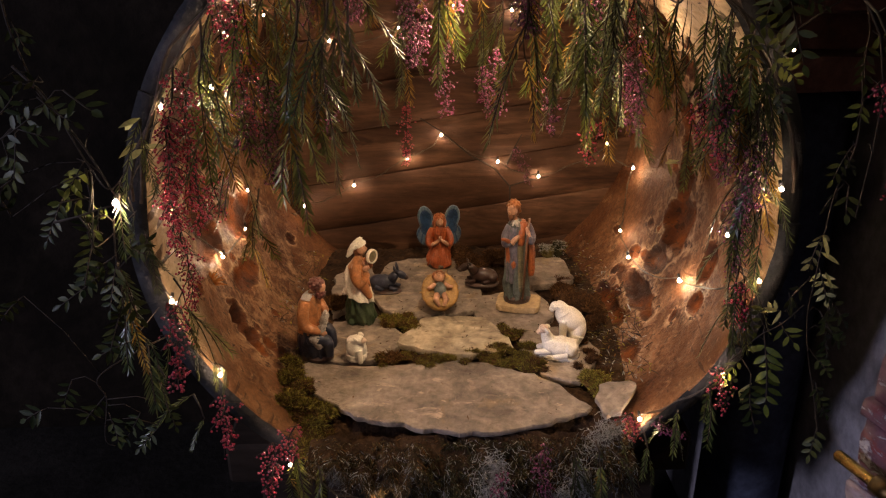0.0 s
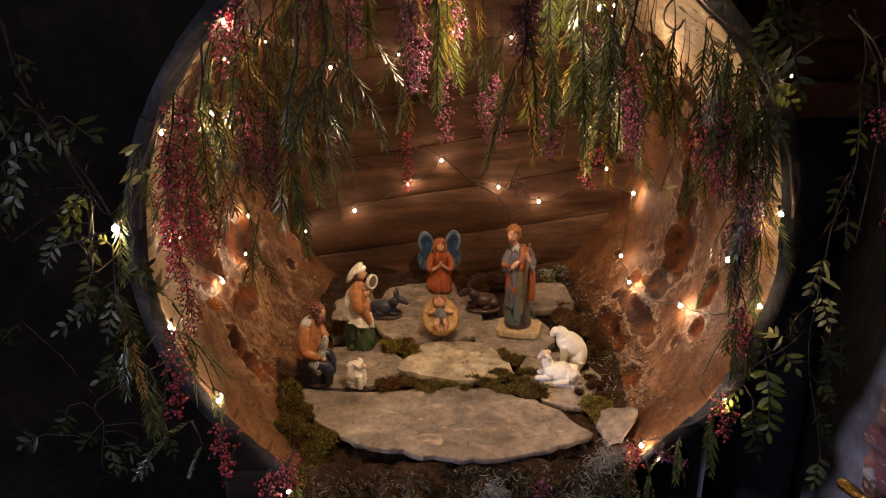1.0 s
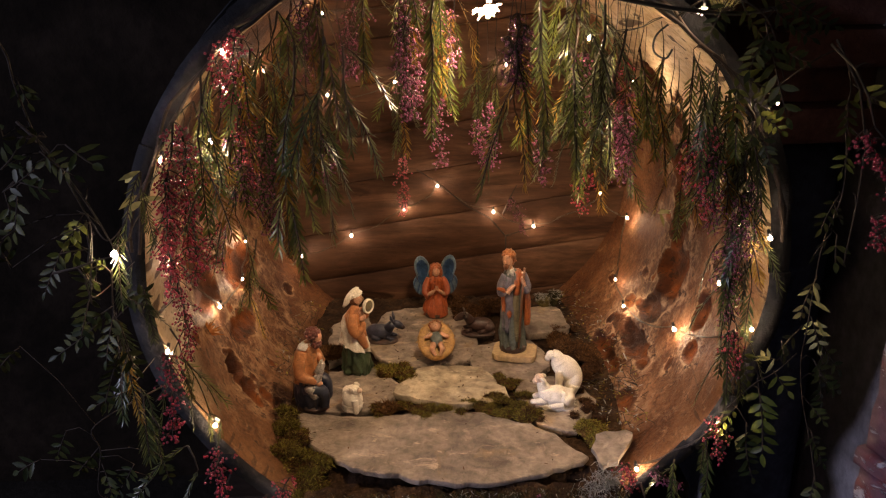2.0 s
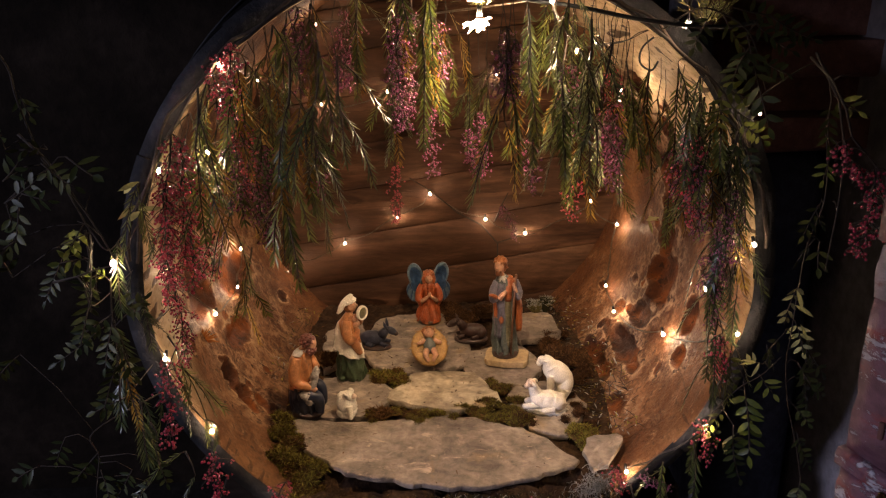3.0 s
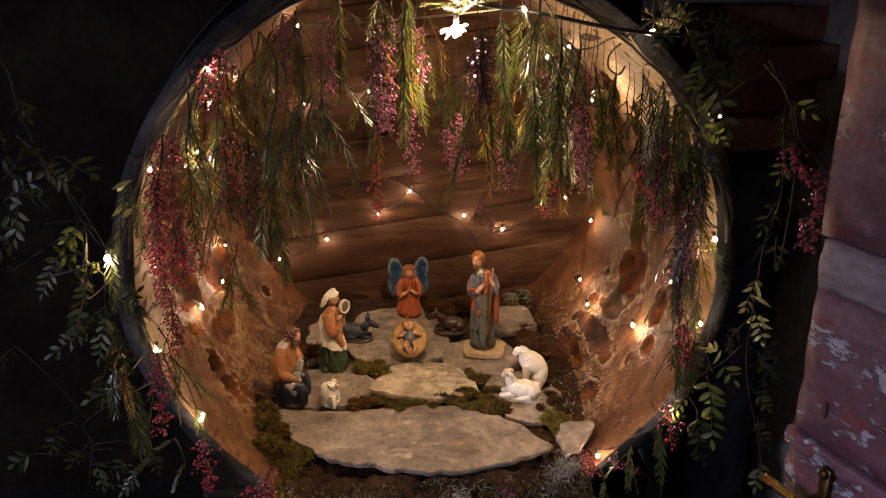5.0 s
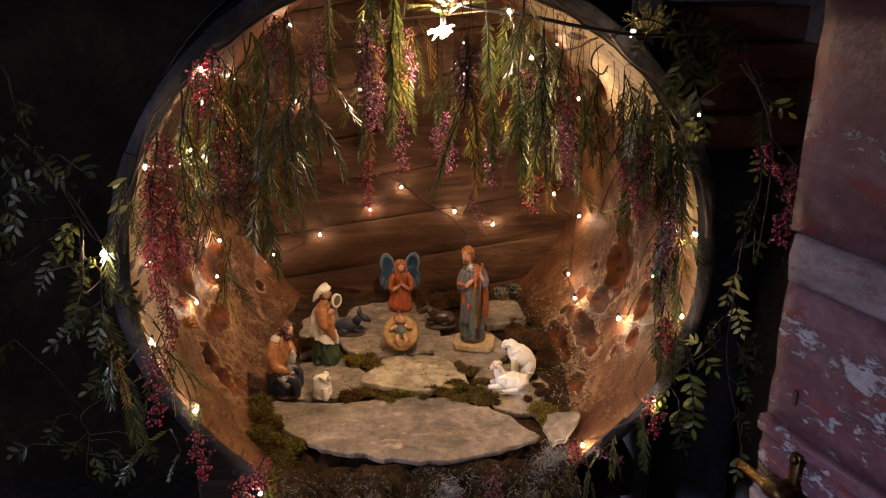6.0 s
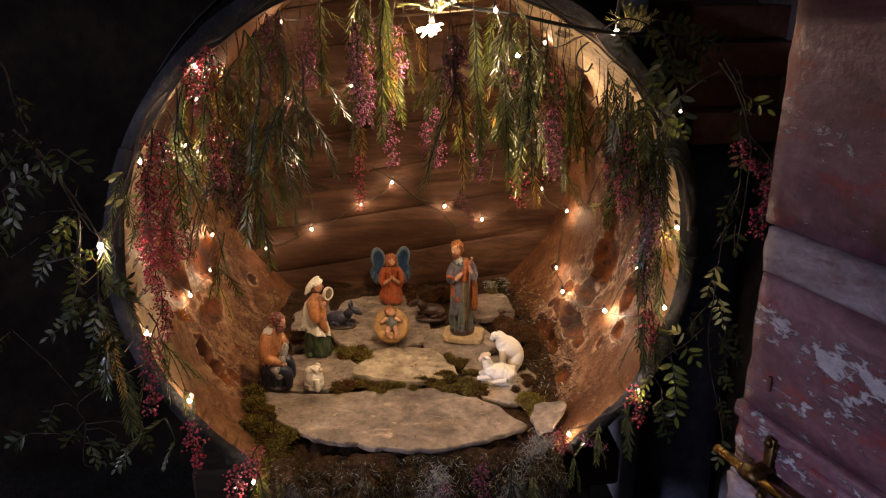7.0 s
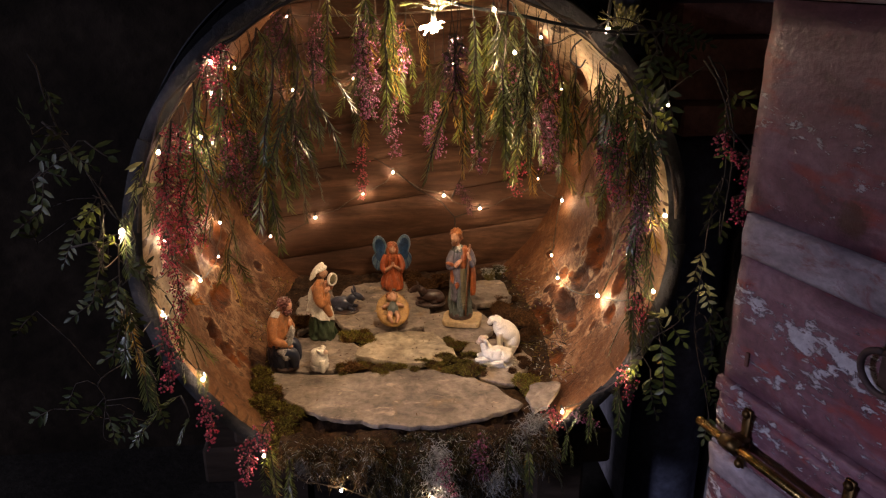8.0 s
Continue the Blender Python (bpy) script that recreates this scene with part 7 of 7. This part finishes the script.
moss("moss_cushion", [(-0.09, 0.212, FLOOR - 0.004, 0.018, 0.007), (-0.055, 0.200, FLOOR - 0.004, 0.024, 0.009), (-0.015, 0.198, FLOOR - 0.004, 0.016, 0.008), (-0.125, 0.196, FLOOR - 0.004, 0.020, 0.007)], MOSS, "low green moss along the joint before the pale slab", 650, 0.008)
moss("moss_cushion", [(0.055, 0.192, FLOOR - 0.004, 0.019, 0.010), (0.085, 0.180, FLOOR - 0.004, 0.020, 0.010), (0.115, 0.165, FLOOR - 0.002, 0.026, 0.014)], MOSS, "olive moss along the joint by the sheep", 650, 0.009)
moss("moss_cushion", [(-0.108, 0.335, FLOOR - 0.002, 0.030, 0.014), (-0.085, 0.31, FLOOR - 0.004, 0.022, 0.010)], MOSS, "olive moss beside the kneeling figure", 700, 0.010)
moss("moss_cushion", [(0.100, 0.275, FLOOR - 0.004, 0.022, 0.012), (0.085, 0.30, FLOOR - 0.004, 0.016, 0.010)], MOSS, "olive moss between slabs before the standing figure", 700, 0.009)
moss("moss_cushion", [(0.205, 0.125, FLOOR - 0.004, 0.026, 0.022), (0.215, 0.10, FLOOR - 0.01, 0.022, 0.02)], MOSS, "green moss by the loose stone", 800, 0.009)
moss("moss_cushion", [(0.225, 0.40, FLOOR, 0.032, 0.018), (0.255, 0.36, FLOOR + 0.004, 0.028, 0.016), (0.21, 0.44, FLOOR, 0.022, 0.014)], DRYMOSS, "dry brown moss behind the sheep", 550, 0.013)
moss("moss_cushion", [(0.05, 0.575, FLOOR, 0.034, 0.022), (0.10, 0.60, FLOOR, 0.034, 0.024), (0.02, 0.63, FLOOR, 0.03, 0.02)], DRYMOSS, "dark dry moss against the back boards", 500, 0.013)
moss("moss_cushion", [(0.215, 0.605, FLOOR + 0.010, 0.026, 0.032), (0.235, 0.60, FLOOR + 0.02, 0.018, 0.036)], LICHEN, "tall grey-green lichen tuft at the back", 420, 0.008, other=SHADEMOSS)
moss("moss_cushion", [(-0.225, 0.40, FLOOR, 0.03, 0.018), (-0.24, 0.30, FLOOR + 0.004, 0.022, 0.016)], DRYMOSS, "dark moss behind the kneeling figure", 500, 0.011)
moss("moss_cushion", [(-0.115, 0.20, FLOOR - 0.002, 0.018, 0.006)], DRYMOSS, "dry brown grass by the lamb", 900, 0.016)
for label, mat, area, n in (("small moss tufts in the joints of the slates", MOSS, (-0.13, 0.13, 0.165, 0.235), 14), ("small moss tufts along the cask wall", DRYMOSS, (0.185, 0.265, 0.13, 0.5), 30), ("small moss tufts along the cask wall by the seated figure", MOSS, (-0.275, -0.235, 0.09, 0.5), 10)):
    x0, x1, y0, y1 = area
    moss("moss_cushion", [(random.uniform(x0, x1), random.uniform(y0, y1), FLOOR - 0.003, random.uniform(0.008, 0.018), random.uniform(0.005, 0.012)) for i in range(n)], mat, label, 1100, 0.009)
# these drapes use darkened moss in place of the slab's shade
drape("moss_drape", -0.225, -0.06, RUSTMOSS, "brown dry moss hanging over the lower rim", 1.0, 9000, 0.012, -0.012)
drape("moss_drape", -0.08, 0.09, SHADEMOSS, "green moss hanging over the lower rim, darkened for the slab's shade", 5.0, 11000, 0.012, 0.010)
drape("moss_drape", 0.07, 0.235, RUSTMOSS, "rusty dry moss hanging over the lower rim", 9.0, 12000, 0.013, 0.042)
lichen("lichen_knot", [(0.185, -0.020, 0.920, 0.022), (0.160, -0.046, 0.885, 0.024), (0.130, -0.052, 0.855, 0.02), (0.205, -0.004, 0.935, 0.018)], "pale grey lichen at the end of the broad slab")
lichen("lichen_knot", [(0.030, -0.050, 0.875, 0.026), (0.045, -0.052, 0.845, 0.026), (0.035, -0.040, 0.905, 0.018)], "blue-grey lichen knot under the broad slab")
lichen("lichen_knot", [(-0.175, -0.035, 0.895, 0.016), (-0.195, -0.02, 0.90, 0.012)], "pale lichen at the moss by the rim")

# dry bits strewn over the slates: leaf scraps, needles and crumbs of bark
g = Geo()
for i in range(260):
    x, y = random.uniform(-0.25, 0.24), random.uniform(0.0, 0.62)
    if y < 0.19 and random.random() < 0.75:
        continue
    p = Vector((x, y, FLOOR + 0.0025 + (0.003 if 0.2 < y < 0.34 and -0.1 < x < 0.09 else 0)))
    a = random.uniform(0, 6.283)
    d = Vector((math.cos(a), math.sin(a), random.uniform(-0.05, 0.15)))
    if random.random() < 0.6:
        g.blade(p, d, (0, 0, 1), random.uniform(0.004, 0.011), random.uniform(0.0008, 0.0025), 0, 0.1, 0.2)
    else:
        g.ball(p, (random.uniform(0.0008, 0.002), random.uniform(0.0008, 0.002), 0.0008), 1, None, 5, 4)
solid("dry_litter", g, [DRYMOSS, SOIL], "dry leaf scraps and crumbs strewn over the slates", "litter", "", "stuff", False)

# dry twigs, moss shreds and scraps between the slates and the cask wall
g = Geo()
for i in range(2600):
    y = random.uniform(0.10, 0.68)
    side = 1 if random.random() < 0.7 else -1
    x = side * random.uniform(0.19, 0.345)
    if side > 0 and x < 0.215 + 0.10 * abs(y - 0.42):
        continue
    if side < 0 and (x > -0.245 or y < 0.25):
        continue
    if noise.noise(Vector((x * 26, y * 26, 4))) < -0.18:
        continue
    r = inner(y) - 0.004
    z = max(FLOOR - 0.010, Z0 - math.sqrt(max(0.0, r * r - x * x)))
    if z > FLOOR + 0.028:
        continue
    a = random.uniform(0, 6.283)
    d = Vector((math.cos(a), math.sin(a), random.uniform(0.0, 0.7))).normalized()
    p = Vector((x, y, z))
    kind = random.random()
    if kind < 0.22:
        q = p + d * random.uniform(0.012, 0.034)
        g.tube([p, p.lerp(q, 0.5) + Vector((random.uniform(-1, 1), random.uniform(-1, 1), 1)) * 0.002, q], [0.0007, 0.0006, 0.0003], 4, 3)
    else:
        g.blade(p, d, (0, 0, 1), random.uniform(0.006, 0.015), random.uniform(0.001, 0.003), 0 if kind < 0.52 else 1 if kind < 0.78 else 2, 0.3, 0.2)
solid("dry_litter", g, [MOSS, DRYMOSS, LICHEN, STEM], "dry twigs and moss shreds along the foot of the cask wall", "litter", "", "stuff", False)

# further sprays against the cask walls and round the rim
WALL_SPRAY = [
    (0.165, 0.1, 1.559, 0.004, 0.13, 2),
    (0.192, 0.15, 1.533, 0.004, 0.15, 2),
    (0.201, 0.1, 1.526, 0.004, 0.12, 1),
    (0.159, 0.2, 1.559, 0.004, 0.16, 2),
    (0.237, 0.2, 1.495, 0.004, 0.1, 4),
    (0.258, 0.25, 1.450, 0.004, 0.09, 4),
    (0.262, 0.25, 1.507, 0.004, 0.06, 3),
    (0.292, 0.3, 1.436, 0.01, 0.1, 1),
    (0.304, 0.28, 1.424, 0.012, 0.08, 1),
    (0.285, 0.28, 1.399, 0.004, 0.09, 1),
    (0.220, 0.2, 1.439, 0.004, 0.09, 2),
    (0.318, 0.2, 1.428, 0.004, 0.05, 2),
    (0.336, 0.22, 1.419, 0.004, 0.06, 1),
    (0.332, 0.1, 1.419, 0.004, 0.07, 3),
    (0.331, 0.12, 1.397, 0.004, 0.06, 3),
    (0.314, 0.02, 1.502, 0.004, 0.1, 2),
    (0.321, 0.0, 1.489, 0.004, 0.12, 2),
    (0.332, -0.02, 1.476, 0.004, 0.12, 2),
    (0.326, -0.02, 1.456, 0.004, 0.1, 1),
    (-0.318, 0.0, 1.513, 0.004, 0.1, 1),
    (-0.258, 0.06, 1.504, -0.004, 0.1, 1),
    (-0.297, 0.05, 1.457, -0.004, 0.1, 1),
    (-0.239, 0.1, 1.472, 0.004, 0.1, 1),
    (-0.334, 0.12, 1.401, -0.003, 0.06, 3),
    (-0.417, -0.08, 1.246, 0.004, 0.12, 2),
    (-0.413, -0.07, 1.202, -0.006, 0.12, 2),
    (-0.411, -0.06, 1.140, 0.004, 0.11, 2),
    (-0.399, -0.06, 1.097, -0.006, 0.09, 2),
    (-0.365, -0.05, 1.215, 0.03, 0.1, 1),
    (-0.358, -0.04, 1.169, 0.03, 0.09, 1),
    (-0.360, -0.06, 1.052, 0.003, 0.07, 2),
    (0.332, -0.03, 1.543, 0.004, 0.08, 2),
    (0.326, 0.0, 1.534, 0.004, 0.12, 2),
    (0.312, 0.0, 1.499, 0.004, 0.14, 2),
    (0.345, -0.03, 1.387, 0.004, 0.12, 2),
    (0.332, -0.03, 1.334, 0.004, 0.12, 2),
]
for row in WALL_SPRAY:
    MAKERS[row[5]](*row)
